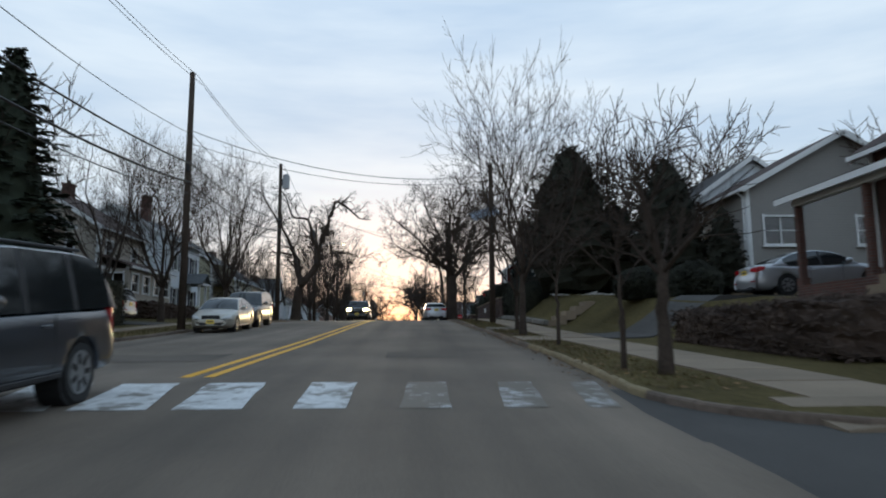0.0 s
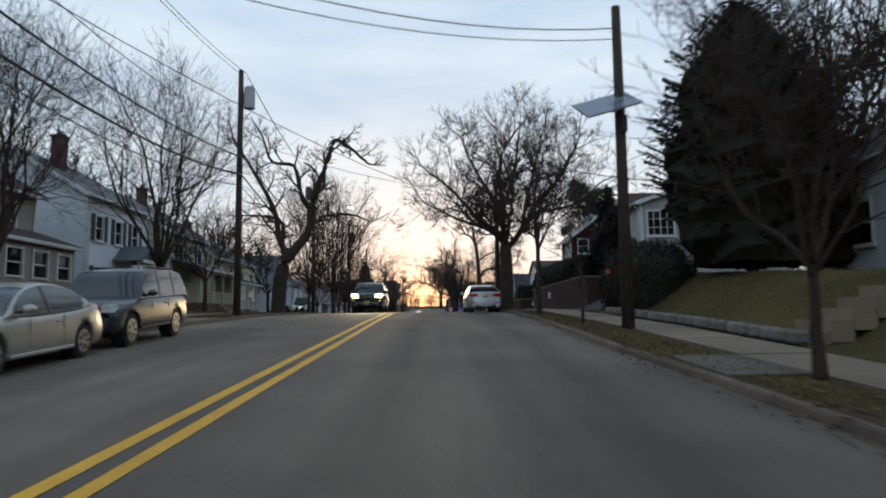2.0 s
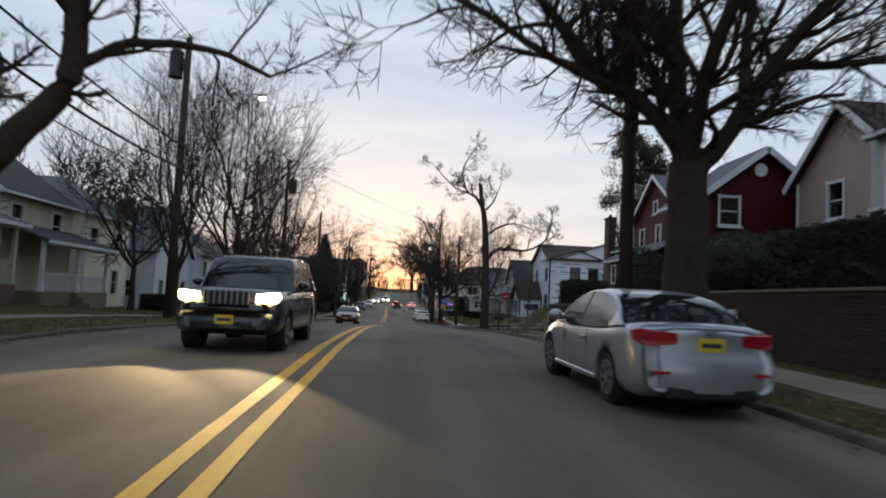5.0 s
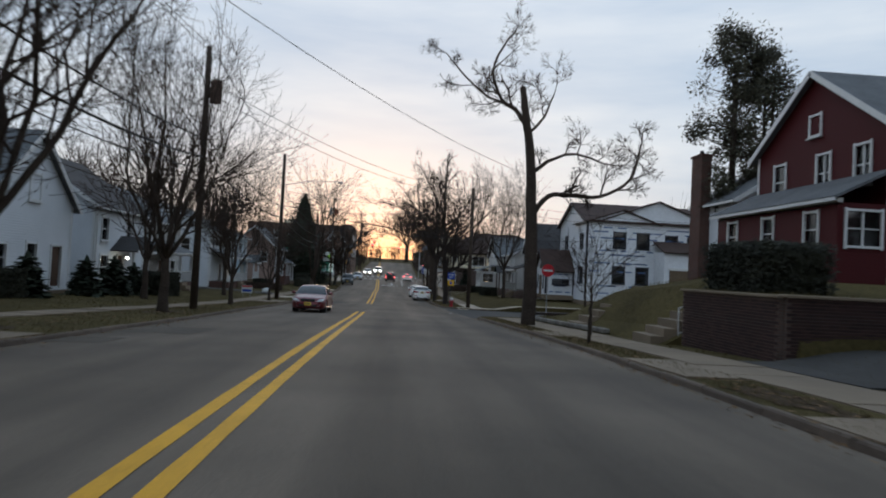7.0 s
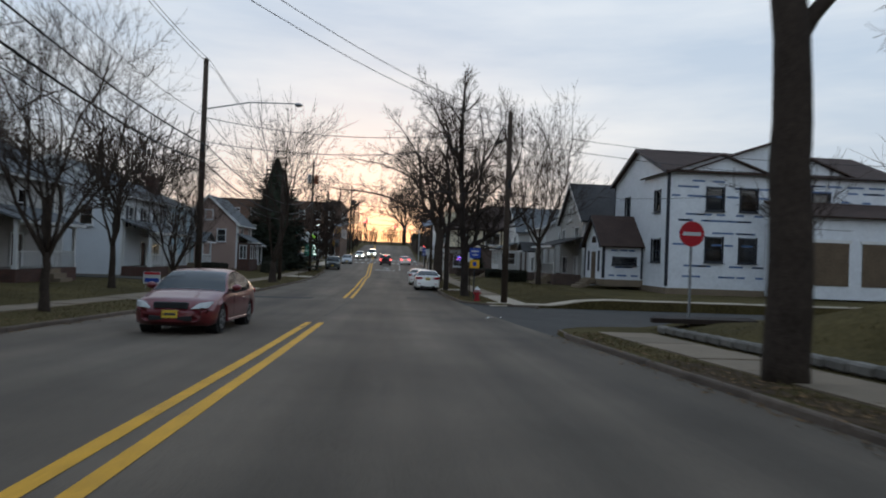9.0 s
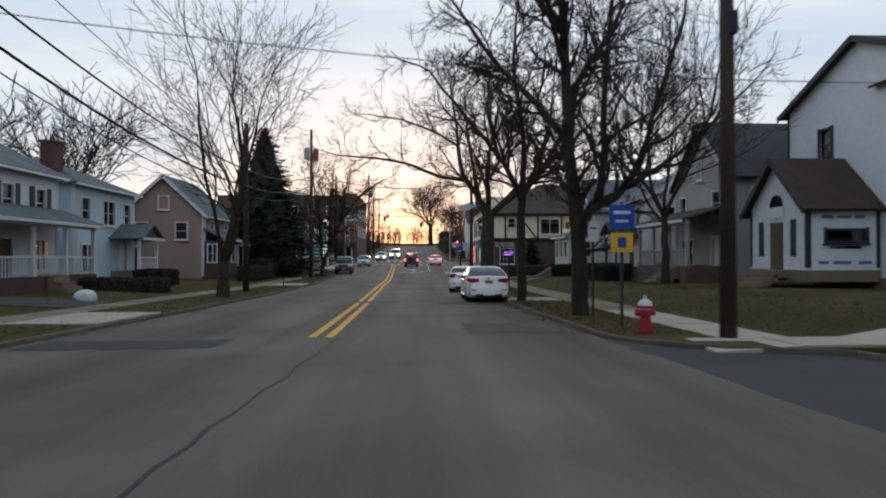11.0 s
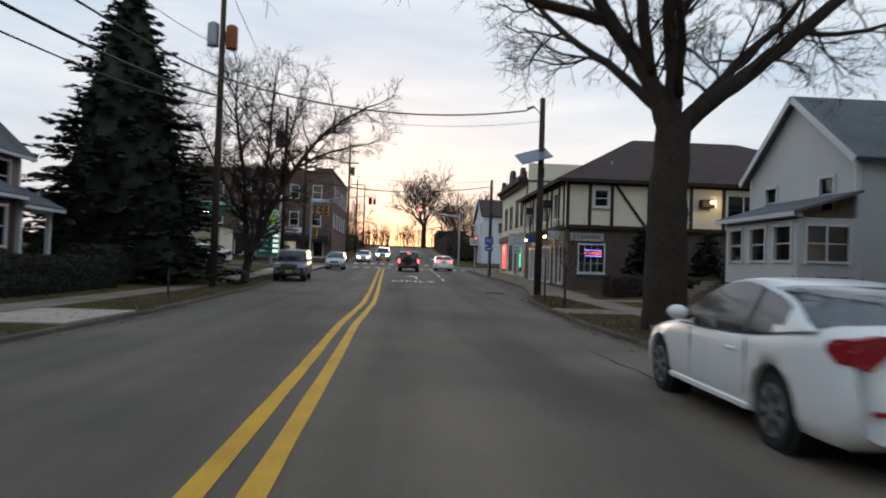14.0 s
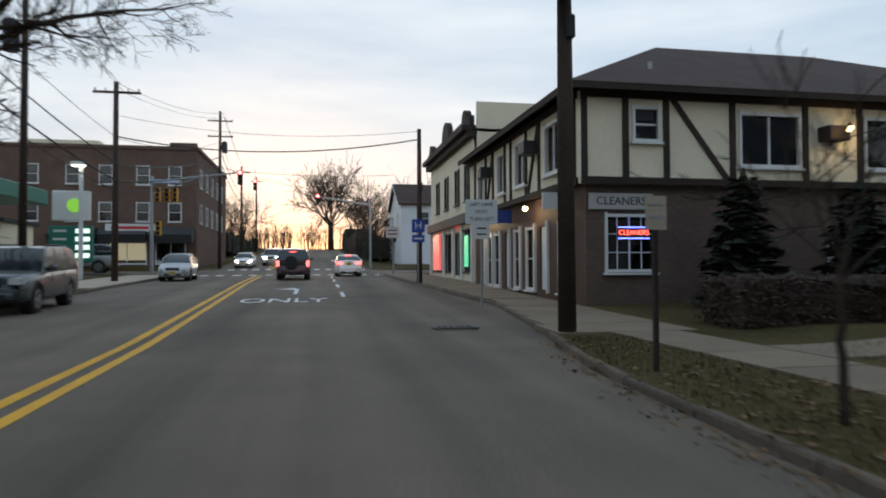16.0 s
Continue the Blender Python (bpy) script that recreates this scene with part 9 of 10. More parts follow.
hedge("hedge", -13.0, -10.0, 268.0, 310.0, 3.0, "dark far shrubs along the rising road", HEDGE_BROWN, seed=32, base=4.4)


def brick_block():
    """Three storey brick corner building beyond the cross street."""
    zb, W, D, H = 2.5, 24.0, 20.0, 11.3
    B = thing("brick_building", (-7.2, 232.0, zb), "three storey brown brick corner building with dark shop awnings", "building", "buildings")
    wins = [(x, x + 1.1, z, z + 1.7) for z in (4.6, 8.0) for x in (1.4, 4.2, 7.4, 10.2, 13.6, 17.0, 20.4)]
    low = [(1.0, 3.6, 0.7, 2.7), (4.4, 7.8, 0.7, 2.7), (9.0, 12.0, 0.7, 2.7)]
    bm = bmesh.new()
    panel(bm, (0, 0, -0.5), Vector((-1, 0, 0)), Vector((0, -1, 0)), W, H + 0.5, [(a, b, c + 0.5, d + 0.5) for a, b, c, d in wins + low])
    part("south_wall", bm, BRICK_TAN, B)
    wn2 = [(y, y + 1.1, z, z + 1.7) for z in (4.6, 8.0) for y in (1.5, 5.0, 8.5, 12.0, 15.5)]
    bm = bmesh.new()
    panel(bm, (0, 0, -0.5), Vector((0, 1, 0)), Vector((1, 0, 0)), D, H + 0.5, [(a, b, c + 0.5, d + 0.5) for a, b, c, d in wn2])
    part("east_wall", bm, BRICK_TAN, B)
    part("rear_wall", boxes(((-W, D / 2, H / 2), (0.3, D - 0.4, H)), ((-W / 2, D, H / 2), (W, 0.3, H))), BRICK_TAN, B)
    part("flat_roof", boxes(((-W / 2, D / 2, H - 0.5), (W - 0.5, D - 0.5, 0.2))), ROOF_DARK, B)
    part("parapet", boxes(((-W / 2, 0.05, H + 0.15), (W + 0.3, 0.35, 0.3)), ((0.0, D / 2, H + 0.15), (0.35, D, 0.3)), ((-1.2, 0.05, H + 0.4), (2.4, 0.4, 0.5))), BRICK_TAN, B)
    part("stair_house", boxes(((-13.0, 5.0, H + 0.4), (7.0, 4.0, 1.6))), STUCCO, B)
    for a, b, c, d in wins + low:
        window(B, (-a, 0, c), (-1, 0, 0), (0, -1, 0), b - a, d - c, TRIM, "sash" if d < 11 and c > 3 else "slide", None, 0.4 if c > 3 else 0.0)
    for a, b, c, d in wn2:
        window(B, (0, a, c), (0, 1, 0), (1, 0, 0), b - a, d - c, TRIM, "sash", None, 0.4)
    for x0, x1 in ((0.2, 4.0), (4.2, 8.2), (8.6, 12.4)):
        part("awning", boxes(((-(x0 + x1) / 2, -0.7, 3.3), (x1 - x0, 1.6, 0.9), 0, 28)), TRIM_DARK, B, "dark cloth awning")
    part("lit_shop_front", boxes(((-6.1, 0.5, 1.8), (3.2, 0.05, 1.6))), glow_mat("lit_shop_interior", (1.0, 0.85, 0.55), 1.2), B, "warm lit shop interior")
    part("shop_sign", boxes(((-5.6, -0.9, 3.95), (4.2, 0.12, 0.7))), SIGN_WHITE, B, "white shop sign")
    part("sign_marks", boxes(((-5.6, -0.97, 3.95), (3.2, 0.02, 0.25))), SIGN_RED, B)
    return B


brick_block()


def filling_station():
    """Canopy, shop and price sign of a filling station on the corner."""
    F = thing("filling_station", (-20.0, 203.0, 2.0), "filling station canopy and lit shop behind trees", "filling station")
    part("canopy", boxes(((-1.0, 4.0, 5.1), (17.0, 9.0, 0.9)), bevel=0.05), SIGN_GREEN, F, "green and white canopy")
    part("canopy_band", boxes(((-1.0, -0.53, 5.2), (17.0, 0.05, 0.3))), SIGN_WHITE, F)
    for x in (-6.5, 3.5):
        part("column", boxes(((x, 4.0, 2.3), (0.4, 0.4, 4.7))), SIGN_WHITE, F)
        part("pump", boxes(((x, 2.6, 0.9), (0.7, 0.5, 1.7)), bevel=0.04), SIGN_GREEN, F)
        part("pump_screen", boxes(((x, 2.33, 1.3), (0.4, 0.03, 0.3))), LAMP_WHITE, F)
    for x in (-7, -3, 1, 5):
        part("canopy_lamp", boxes(((x, 2.0, 4.63), (0.7, 0.7, 0.05))), LAMP_WHITE, F, "lit lamp under the canopy")
    part("shop", boxes(((-3.0, 13.0, 1.9), (14.0, 5.0, 3.8))), STUCCO, F)
    part("shop_window", boxes(((-3.0, 10.46, 1.7), (9.0, 0.06, 1.9))), glow_mat("lit_station_window", (0.85, 1.0, 0.55), 1.4), F, "greenish lit shop window")
    part("shop_roof", boxes(((-3.0, 13.0, 3.9), (14.6, 5.6, 0.25))), ROOF_DARK, F)
    S = thing("price_sign", (-9.9, 208.0, 2.15), "tall green and white fuel price sign, lit", "sign")
    part("post", boxes(((0, 0, 1.3), (0.25, 0.25, 2.6))), STEEL, S)
    part("price_panel", boxes(((-0.1, 0, 2.0), (2.3, 0.35, 2.1)), bevel=0.04), SIGN_GREEN, S, "green price panel")
    for i in range(4):
        part("price_bar", boxes(((0.55, -0.19, 2.75 - 0.47 * i), (0.75, 0.03, 0.26))), SIGN_GLOW, S, "lit white price bar")
        part("grade_bar", boxes(((-0.65, -0.19, 2.75 - 0.47 * i), (0.7, 0.03, 0.12))), SIGN_WHITE, S)
    part("top_panel", boxes(((-0.1, 0, 4.2), (2.0, 0.35, 1.7)), bevel=0.04), SIGN_WHITE, S, "pale top panel")
    bm = bmesh.new()
    bmesh.ops.create_cone(bm, cap_ends=True, segments=18, radius1=0.4, radius2=0.4, depth=0.06, matrix=pose(0.1, -0.2, 4.2, 90))
    part("emblem", bm, glow_mat("lit_green_emblem", (0.35, 0.8, 0.08), 0.5), S, "lit round green emblem")
    L = thing("forecourt_lamp", (-8.7, 205.5, 2.1), "white steel lamp post, lit, on the forecourt", "lamp post")
    part("post", tubes(((0, 0, 0), (0, 0, 6.2), 0.12, 0.1), seg=10), SIGN_WHITE, L)
    part("lamp_head", boxes(((-0.1, -0.15, 6.3), (0.7, 0.5, 0.18)), bevel=0.03), SIGN_WHITE, L)
    part("lens", boxes(((-0.1, -0.15, 6.19), (0.55, 0.36, 0.04))), LAMP_WHITE, L)


filling_station()
slab_path("forecourt", -40.0, -9.4, 195.0, 214.0, ASPHALT, "grey asphalt forecourt of the filling station", "forecourt", 0.02)


# ---- traffic lights ----
def signal_head(parent, at, lit=True, n=2, rz=0.0, housing=None):
    hd = part("signal_head", boxes((at, (0.36, 0.26, 1.05), rz), bevel=0.03), housing or BLACK_PLASTIC, parent, "three lamp signal head")
    for i, z in enumerate((0.34, 0.0, -0.34)):
        bm = bmesh.new()
        bmesh.ops.create_cone(bm, cap_ends=True, segments=16, radius1=0.13, radius2=0.13, depth=0.05, matrix=pose(at[0], at[1] - 0.14, at[2] + z, 90))
        part("lens", bm, SIGNAL_RED if lit and i == 0 else BLACK_PLASTIC, hd, "lit red lens" if lit and i == 0 else "dark lens")
        bm = bmesh.new()
        tube(bm, (at[0], at[1] - 0.13, at[2] + z), (at[0], at[1] - 0.34, at[2] + z), 0.16, seg=12, caps=False)
        part("visor", bm, housing or BLACK_PLASTIC, hd)


T = thing("traffic_light", (8.9, 231.0, 2.6), "traffic light mast with a red light over the road", "traffic light", "traffic lights")
part("mast", tubes(((0, 0, 0), (0, 0, 6.6), 0.12, 0.09)), STEEL, T)
part("mast_arm", tubes(((0, 0, 6.2), (-5.6, -0.2, 7.0), 0.09, 0.05)), STEEL, T)
signal_head(T, (-5.0, -0.35, 6.6))
T = thing("traffic_light", (-7.6, 216.4, 2.35), "traffic light mast with yellow signal heads and a long arm", "traffic light", "traffic lights")
part("mast", tubes(((0, 0, 0), (0, 0, 6.9), 0.13, 0.1)), STEEL, T)
part("mast_arm", tubes(((0, 0, 6.5), (6.0, 0, 7.3), 0.08, 0.05), ((0, 0, 5.6), (3.0, 0, 6.85), 0.05, 0.04)), STEEL, T)
part("solar_panel", boxes(((0.9, -0.3, 6.5), (1.9, 0.6, 0.06), 0, 30)), SOLAR, T)
for x in (0.45, 1.05, 1.6):
    signal_head(T, (x, -0.25, 5.55), lit=False, housing=SIGNAL_YELLOW)
signal_head(T, (0.5, -0.25, 3.2), lit=False, housing=SIGNAL_YELLOW)
signal_head(T, (6.0, -0.2, 6.9))
T = thing("traffic_light", (12.8, 216.0, 2.3), "traffic light post with a yellow signal head", "traffic light", "traffic lights")
part("mast", tubes(((0, 0, 0), (0, 0, 6.6), 0.11, 0.09)), STEEL, T)
signal_head(T, (-0.3, -0.2, 6.0), lit=False, housing=SIGNAL_YELLOW)
signal_head(T, (0.2, -0.2, 6.0), lit=False, housing=SIGNAL_YELLOW)
T = thing("traffic_light", (9.2, 214.0, 2.3), "red pedestrian side signal on a post", "traffic light", "traffic lights")
part("mast", tubes(((0, 0, 0), (0, 0, 3.2), 0.07)), STEEL, T)
signal_head(T, (0.0, -0.2, 2.8))
T = thing("traffic_light", (-1.9, 231.5, 2.5), "hanging red signal on a cable over the road", "traffic light", "traffic lights")
signal_head(T, (0.0, 0, 8.1), housing=BIN_RED)
part("hanger", tubes(((0, 0, 8.6), (0, 0, 9.6), 0.03)), STEEL, T)
wire((-6.8, 233.0, 12.4), (11.0, 230.0, 11.6), 0.4, 0.02)


# ---- signs and street furniture ----
def sign_post(x, y, h, faces, label, rz=0.0, post=STEEL, z=None):
    """faces: (z centre, width, height, material, shape, marks)."""
    S = thing("street_sign", (x, y, land(x, y) if z is None else z), label, "sign", "street signs", rz)
    part("post", boxes(((0, 0, h / 2 - 0.1), (0.06, 0.05, h + 0.2))), post, S)
    for zc, w, hh, mt, shape, marks in faces:
        bm = bmesh.new()
        if shape == "round":
            bmesh.ops.create_cone(bm, cap_ends=True, segments=24, radius1=w / 2, radius2=w / 2, depth=0.012, matrix=pose(0, -0.035, zc, 90))
        else:
            box(bm, (0, -0.035, zc), (w, 0.012, hh))
        f = part("sign_face", bm, mt, S)
        for dz, mw, mh, mm in marks:
            part("sign_mark", boxes(((0, -0.043, zc + dz), (mw, 0.006, mh))), mm, f)
    return S


sign_post(7.9, 174.2, 2.1, [(1.95, 0.28, 0.42, CONCRETE_NEW, "rect", ((0.1, 0.18, 0.03, STEEL), (-0.06, 0.2, 0.03, STEEL)))], "small weathered beige parking sign on a dark post by the kerb", post=TIMBER)
lane = sign_post(8.7, 186.2, 3.0, [(2.75, 1.0, 0.75, SIGN_WHITE, "rect", ()), (2.15, 0.5, 0.45, SIGN_WHITE, "rect", ((0.1, 0.3, 0.05, INK), (-0.08, 0.3, 0.05, INK)))], "white lane sign with black words on a post", z=1.65)
for dz, wd in ((0.22, "LEFT LANE"), (0.0, "MUST"), (-0.22, "TURN LEFT")):
    text_part("sign_word", wd, 0.15, INK, lane, pose(0, -0.05, 2.75 + dz, 90), 0.002)
hs = sign_post(8.55, 197.95, 3.0, [(2.75, 0.62, 0.62, SIGN_BLUE, "rect", ()), (2.15, 0.6, 0.35, SIGN_BLUE, "rect", ((0.0, 0.4, 0.08, SIGN_WHITE),))], "blue hospital sign with a white letter fixed to a pole", z=1.95)
text_part("sign_word", "H", 0.5, SIGN_WHITE, hs, pose(0, -0.05, 2.75, 90), 0.003)
sign_post(8.75, 210.5, 3.1, [(2.8, 0.9, 0.7, SIGN_WHITE, "rect", ((0.15, 0.6, 0.08, INK), (-0.1, 0.6, 0.08, INK)))], "white sign with dark lettering near the lights", z=2.25)
dne = sign_post(12.6, 119.0 - 5.2, 3.1, [(2.75, 0.76, 0.76, SIGN_RED, "round", ((0.0, 0.55, 0.11, SIGN_WHITE),))], "round red no entry sign with a white bar")
sc = sign_post(8.25, 131.0, 2.9, [(2.55, 0.6, 0.55, SIGN_BLUE, "rect", ((0.1, 0.4, 0.08, SIGN_WHITE), (-0.1, 0.3, 0.06, SIGN_WHITE))), (1.95, 0.52, 0.45, SIGN_YELLOW, "rect", ((0.0, 0.2, 0.24, SIGN_BLUE),))], "blue and yellow bus stop sign on a post by a hydrant", post=DARK_STEEL)
sign_post(8.35, 133.95, 2.6, [(2.35, 0.3, 0.55, SIGN_WHITE, "rect", ((0.1, 0.2, 0.05, SIGN_GREEN),))], "small white sign fixed to a tree trunk", post=POLE_WOOD)
sign_post(-5.0, 157.9, 0.75, [], "short wooden stake in the verge", post=POLE_WOOD)
sign_post(-6.1, 171.2, 0.9, [], "short wooden post in the verge", post=POLE_WOOD)
sign_post(8.4, 20.6, 0.9, [], "short dark post beside a sapling", post=POLE_WOOD)
ls = thing("lawn_sign", (-8.4, 129.4, land(-8.4, 129.4)), "small red, white and blue lawn sign", "sign")
part("face", boxes(((0, 0, 0.62), (0.85, 0.02, 0.6))), SIGN_WHITE, ls)
part("top_band", boxes(((0, -0.014, 0.84), (0.8, 0.008, 0.12))), SIGN_RED, ls)
part("bottom_band", boxes(((0, -0.014, 0.5), (0.7, 0.008, 0.2))), SIGN_BLUE, ls)
for s in (-0.3, 0.3):
    part("leg", boxes(((s, 0, 0.16), (0.02, 0.02, 0.35))), STEEL, ls)


def hydrant(x, y):
    Hy = thing("fire_hydrant", (x, y, land(x, y)), "red fire hydrant with a white bonnet on the verge", "hydrant")
    part("barrel", tubes(((0, 0, -0.05), (0, 0, 0.06), 0.17), ((0, 0, 0.06), (0, 0, 0.55), 0.12, 0.115), ((0, 0, 0.52), (0, 0, 0.57), 0.155), seg=16), HYDRANT_RED, Hy, smooth=False)
    bm = bmesh.new()
    ball(bm, (0, 0, 0.57), 0.15, 0.95, 16)
    tube(bm, (0, 0, 0.68), (0, 0, 0.78), 0.035, 0.03, seg=6)
    part("bonnet", bm, SIGN_WHITE, Hy, "white bonnet", smooth=True)
    for a, r in (((-1, 0), 0.075), ((1, 0), 0.06), ((0, -1), 0.06)):
        part("nozzle", tubes(((a[0] * 0.1, a[1] * 0.1, 0.42), (a[0] * 0.2, a[1] * 0.2, 0.42), r), seg=12), HYDRANT_RED, Hy)
    for k in range(6):
        an = k * math.pi / 3
        part("bolt", boxes(((math.cos(an) * 0.145, math.sin(an) * 0.145, 0.08), (0.03, 0.03, 0.04))), HYDRANT_RED, Hy)


hydrant(8.25, 129.4)
pt0 = thing("reflector_marker", (8.9, 45.73, land(9, 45.7) + 1.5), "small red reflector nailed to a pole", "reflector")
part("plate", boxes(((0, 0, 0), (0.1, 0.02, 0.12))), LAMP_RED, pt0)


# ---- walls, steps, rails ----
def brick_wall(name, a, b, z0, z1, label, parts_limit=300, cap=CONCRETE):
    """A garden wall of single bricks on a mortar core, with a cap."""
    a, b = Vector(a), Vector(b)
    ln = (b - a).length
    u = (b - a).normalized()
    rz = math.degrees(math.atan2(u.y, u.x))
    Wl = thing(name, (*((a + b) / 2), z0), label, "wall", "", rz)
    h = z1 - z0
    part("core", boxes(((0, 0, h / 2 - 0.2), (ln - 0.02, 0.24, h + 0.4))), BRICK_DARK, Wl)
    part("cap", boxes(((0, 0, h + 0.035), (ln + 0.1, 0.4, 0.07)), bevel=0.012), cap, Wl)
    bm = bmesh.new()
    box(bm, (0, 0, 0), (0.205, 0.02, 0.062), bevel=0.004)
    me = bpy.data.meshes.new("brick")
    bm.to_mesh(me)
    bm.free()
    me.materials.append(BRICK_PIECE)
    rows = int(h / 0.075)
    cols = int(ln / 0.215)
    spots = [(-ln / 2 + 0.11 + 0.215 * c + (0.107 if r % 2 else 0), 0.04 + 0.075 * r) for r in range(rows) for c in range(cols)]
    spots = [s for s in spots if s[0] < ln / 2 - 0.1]
    side = 1 if abs(u.y) > 0.5 else -1
    rest_v, rest_f = [], []
    for i, (x, z) in enumerate(spots):
        y = side * (0.124 + random.uniform(0, 0.006))
        if i < parts_limit:
            ob = new("brick", me)
            ob.parent = Wl
            ob.matrix_basis = pose(x, y, z)
        else:
            k = len(rest_v)
            for dx in (-0.102, 0.102):
                for dz in (-0.03, 0.03):
                    rest_v += [(x + dx, y - side * 0.02, z + dz), (x + dx, y + side * 0.01, z + dz)]
            rest_f += [(k + 1, k + 3, k + 7, k + 5), (k, k + 1, k + 5, k + 4), (k + 2, k + 6, k + 7, k + 3), (k, k + 2, k + 3, k + 1), (k + 4, k + 5, k + 7, k + 6)]
    if rest_v:
        ob = raw_part("brick_courses", rest_v, rest_f, BRICK_PIECE_JOINED, Wl)
        ob["kind"] = "stuff"
    return Wl


BRICK_PIECE = material("single_brick", (0.050, 0.026, 0.022), rough=0.9, vary=0.3, grain=30, big=4, bump=0.3, random_piece=0.35)
BRICK_PIECE_JOINED = material("joined_bricks", (0.050, 0.026, 0.022), rough=0.9, vary=0.3, grain=30, big=1.0, bump=0.3, island=0.35)
brick_wall("garden_wall", (12.1, 62.5), (12.1, 79.7), 3.1, 4.82, "long dark red brick garden wall with a pale cap")
brick_wall("garden_wall", (12.1, 62.45), (22.0, 62.45), 3.2, 4.8, "dark red brick garden wall beside a driveway")
brick_wall("garden_wall", (12.1, 88.6), (12.1, 93.5), 2.7, 4.34, "dark red brick garden wall with a pale cap")
brick_wall("garden_wall", (12.1, 88.6), (20.0, 88.6), 2.9, 4.36, "dark red brick garden wall beside a driveway")
ow = thing("meter_box", (12.0, 72.0, 4.2), "small pale box fixed to a brick wall", "box")
part("case", boxes(((-0.1, 0, 0), (0.12, 0.35, 0.4)), bevel=0.02), SIGN_WHITE, ow)


def steps_run(name, x0, x1, y, width, n, label, mat=CONCRETE):
    S = thing(name, (x0, y, land(x0, y)), label, "steps")
    zt2 = land(x1, y) - land(x0, y)
    for i in range(n):
        part("step", boxes((((x1 - x0) * (i + 0.5) / n, 0, zt2 * (i + 1) / n - 0.2), ((x1 - x0) / n + 0.02, width, 0.42))), mat, S)
    return S


steps_run("garden_steps", 11.2, 14.4, 94.6, 1.5, 8, "concrete garden steps up a bank")
steps_run("garden_steps", 11.3, 14.6, 103.0, 1.4, 7, "concrete garden steps up a grass bank")
steps_run("garden_steps", 11.3, 13.6, 41.4, 1.2, 5, "concrete garden steps up a grass bank")
rl = thing("stair_rail", (12.0, 93.8, land(11.6, 93.8)), "white painted iron stair rail", "railing")
for k in range(5):
    part("baluster", boxes(((0.45 * k, 0, 0.55 + 0.22 * k), (0.03, 0.03, 1.0))), TRIM, rl)
part("top_rail", tubes(((0, 0, 1.05), (1.9, 0, 1.95), 0.025), seg=6), TRIM, rl)
part("lower_rail", tubes(((0, 0, 0.3), (1.9, 0, 1.2), 0.02), seg=6), TRIM, rl)
# low stone edging along the banks
ed = thing("stone_edging", (11.25, 50.0, 0), "low row of rough edging stones beside the pavement", "edging")
for y in np.arange(41.0, 55.0, 0.52):
    bm = bmesh.new()
    box(bm, (0, y - 50.0, zr(y) + 0.25), (0.28, 0.48, 0.26), random.uniform(-4, 4), 0, 0, 0.05)
    part("stone", bm, STONE, ed)
ed = thing("stone_edging", (11.3, 104.0, 0), "low row of rough edging stones beside the pavement", "edging")
for y in np.arange(98.6, 112.5, 0.6):
    bm = bmesh.new()
    box(bm, (0, y - 104.0, zr(y) + 0.22), (0.26, 0.56, 0.2), random.uniform(-3, 3), 0, 0, 0.04)
    part("stone", bm, STONE, ed)
for x, y in ((14.6, 25.6), (14.9, 23.6)):
    bn = thing("rubbish_bin", (x, y, land(x, y)), "red plastic rubbish bin beside a car", "bin")
    part("body", tubes(((0, 0, 0), (0, 0, 0.8), 0.24, 0.3), seg=14), BIN_RED, bn)
    part("lid", tubes(((0, 0, 0.8), (0, 0, 0.86), 0.32, 0.26), seg=14), BIN_RED, bn)
rk = thing("white_boulder", (-9.1, 141.4, land(-9.1, 141.4)), "pale boulder at the edge of a lawn", "boulder")
bm = bmesh.new()
bmesh.ops.create_icosphere(bm, subdivisions=2, radius=0.4, matrix=pose(0, 0, 0.15) @ Matrix.Diagonal((1.1, 0.8, 0.75, 1)))
for v in bm.verts:
    v.co *= 1 + 0.15 * noise.noise(v.co * 3)
part("rock", bm, SIGN_WHITE, rk)
blk = thing("wooden_pallet", (13.0, 118.0 - 4.4, land(13, 113.6)), "low stack of dark timber on a building plot", "timber")
for k in range(4):
    part("board", boxes(((0.1 * k, 0.25 * k, 0.08 + 0.0), (3.2, 0.2, 0.14), 3 * k)), TIMBER, blk)


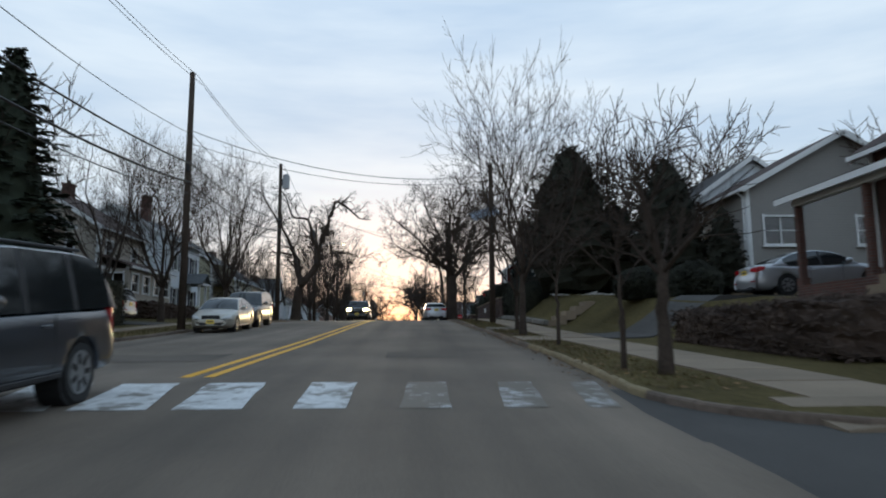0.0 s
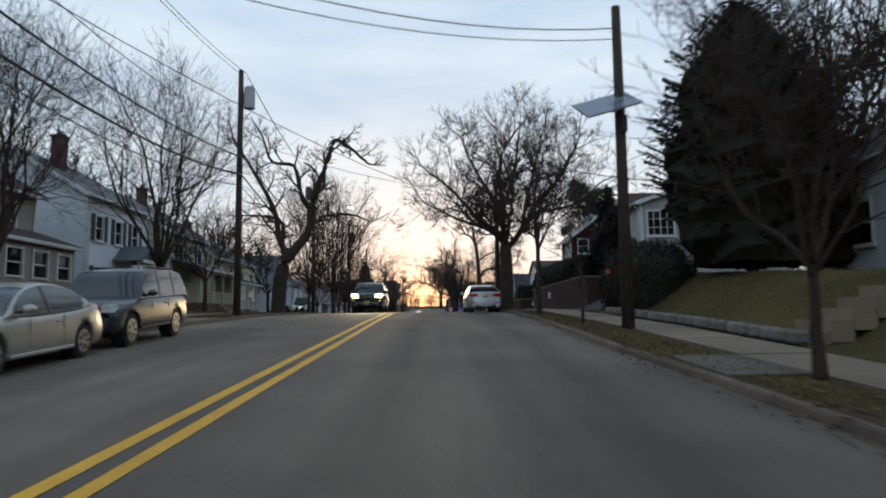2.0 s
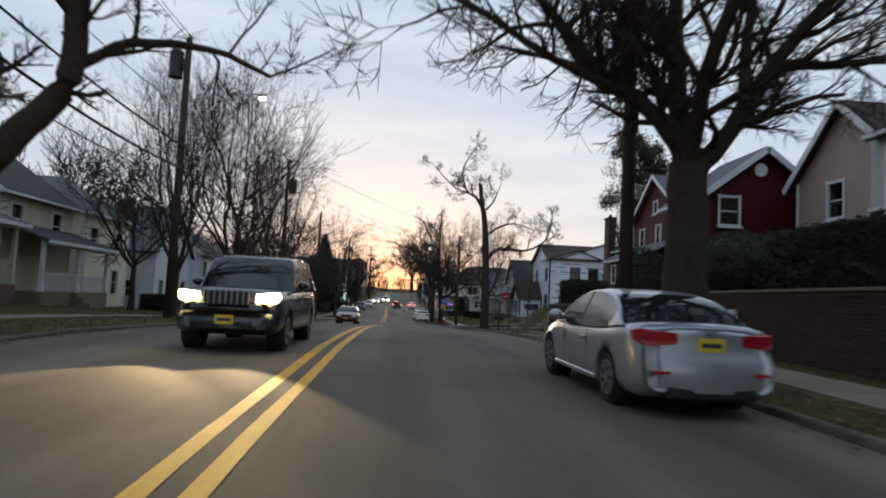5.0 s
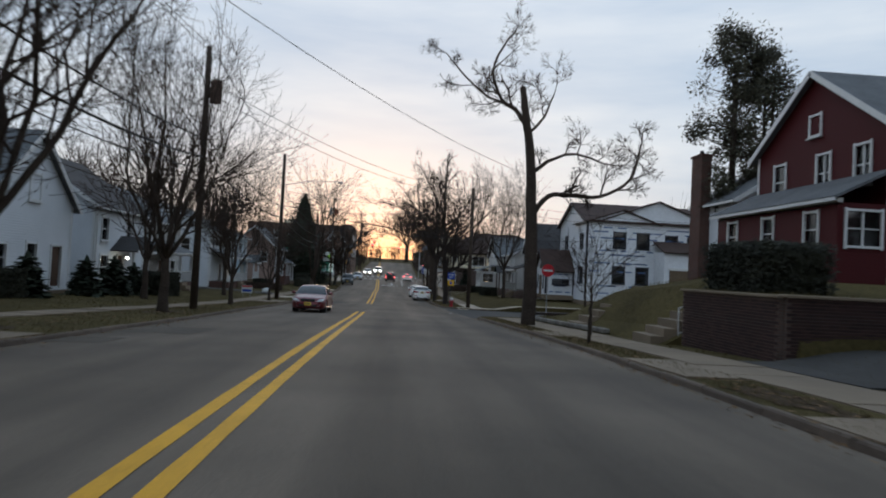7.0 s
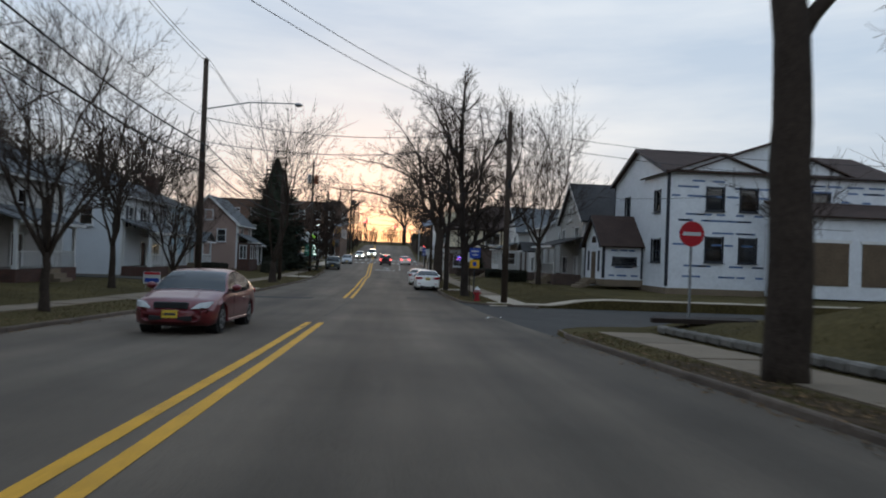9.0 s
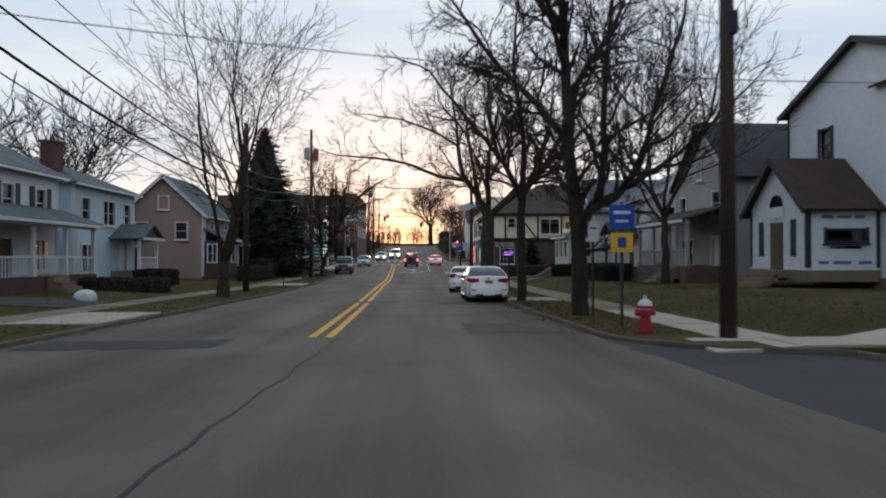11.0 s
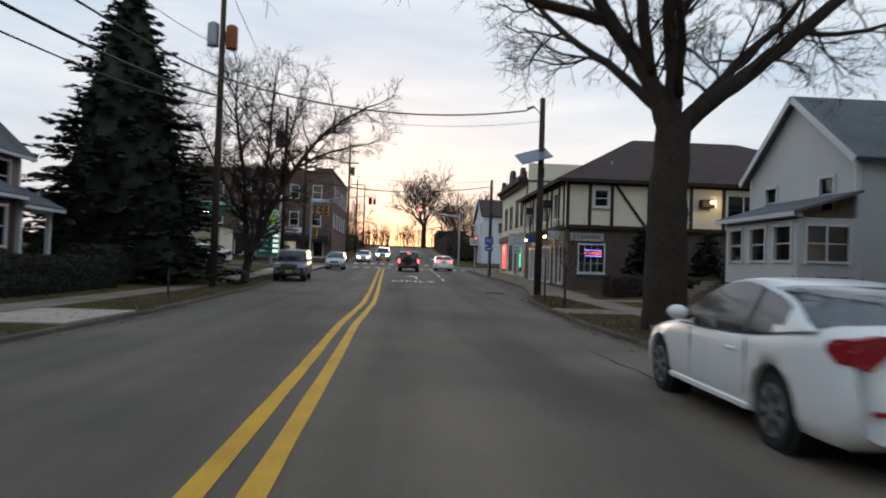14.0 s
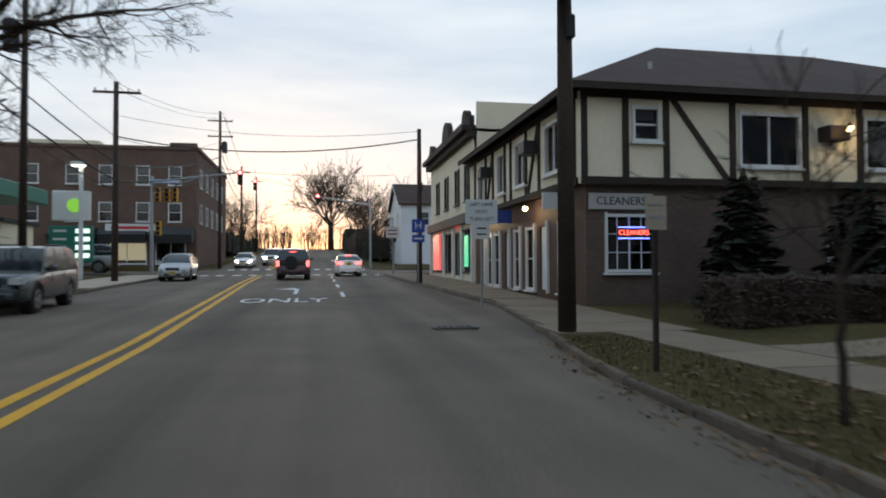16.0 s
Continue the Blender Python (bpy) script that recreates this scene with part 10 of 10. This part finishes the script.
# ---- far woods and roofs behind the gardens ----
def far_woods(name, spans, seed, label):
    """Many bare stems and twig fans, far off, as one mass."""
    rng = random.Random(seed)
    lines = []
    for x0, x1, y0, y1, n, hmin, hmax in spans:
        for _ in range(n):
            x, y = rng.uniform(x0, x1), rng.uniform(y0, y1)
            b = Vector((x, y, land(x, min(max(y, -60), 500)) - 0.3))
            h = rng.uniform(hmin, hmax)
            lines.append([(b, 0.16), (b + Vector((rng.gauss(0, 0.4), rng.gauss(0, 0.4), h * 0.5)), 0.10), (b + Vector((rng.gauss(0, 0.8), rng.gauss(0, 0.8), h)), 0.02)])
            for _ in range(17):
                f = rng.uniform(0.25, 0.95)
                p = b + Vector((0, 0, h * f))
                d = Vector((rng.gauss(0, 1), rng.gauss(0, 1), rng.uniform(0.3, 1.6))).normalized() * h * rng.uniform(0.12, 0.34)
                q = p + d
                lines.append([(p, 0.04), (q, 0.016)])
                for _ in range(2):
                    e = (d.normalized() + Vector((rng.gauss(0, 0.6), rng.gauss(0, 0.6), rng.gauss(0.2, 0.5)))) * h * rng.uniform(0.05, 0.14)
                    s = p.lerp(q, rng.uniform(0.4, 1.0))
                    lines.append([(s, 0.018), (s + e, 0.010)])
    v, f = [], []
    skin(lines, v, f)
    tagged(raw_part(name, v, f, TWIG), label, "woods", "", "stuff")


far_woods("far_woods", [(-75, -30, 20, 215, 120, 9, 14), (34, 80, 15, 112, 60, 9, 14), (36, 80, 130, 215, 40, 9, 13)], 3, "brown leafless woods behind the houses")
far_woods("far_woods", [(-60, -14, 262, 380, 90, 8, 13), (16, 70, 250, 380, 80, 8, 13), (-16, -7.5, 240, 335, 70, 2.5, 5), (10.2, 17, 240, 335, 80, 2.5, 5), (-18, 22, 338, 346, 90, 4.2, 7.0)], 4, "brown leafless woods on the hill ahead")
rb = random.Random(9)
for sgn, xf, y0, wl, rf in ((-1, -42, 30, TAN_SIDING, ROOF_GREY), (-1, -44, 52, WHITE_SIDING, ROOF_DARK), (-1, -42, 76, GREY_SIDING, ROOF_BROWN), (-1, -43, 98, WHITE_SIDING, ROOF_GREY), (-1, -42, 122, TAN_SIDING, ROOF_DARK), (-1, -44, 146, GREY_SIDING, ROOF_GREY), (-1, -42, 168, WHITE_SIDING, ROOF_BROWN), (1, 44, 30, GREY_SIDING, ROOF_DARK), (1, 45, 60, WHITE_SIDING, ROOF_BROWN), (1, 44, 88, TAN_SIDING, ROOF_GREY), (1, 44, 136, GREY_SIDING, ROOF_DARK), (1, 44, 160, TAN_SIDING, ROOF_BROWN), (-1, -22, 262, TAN_SIDING, ROOF_DARK), (-1, -20, 284, GREY_SIDING, ROOF_BROWN), (1, 22, 272, TAN_SIDING, ROOF_DARK)):
    house("back_house", sgn, xf, y0, y0 + 10, 9.0, 5.6, 8.6, "house in the next street behind the gardens", wl, rf, "side", [("south", 2.0, 3.4, 1.0, 1.4), ("front", 2.0, 3.4, 1.0, 1.4), ("front", 6.0, 3.4, 1.0, 1.4)])

hedge("shrubbery", 9.6, 12.6, 300.0, 322.0, 4.2, "dark shrubs beside the road beyond the crossing", seed=31)
hedge("shrubbery", 10.0, 13.0, 246.0, 268.0, 2.4, "dark shrubs beside the road beyond the crossing", seed=32)
hedge("shrubbery", -10.5, -8.0, 262.0, 300.0, 2.6, "dark shrubs beside the road beyond the crossing", seed=33)
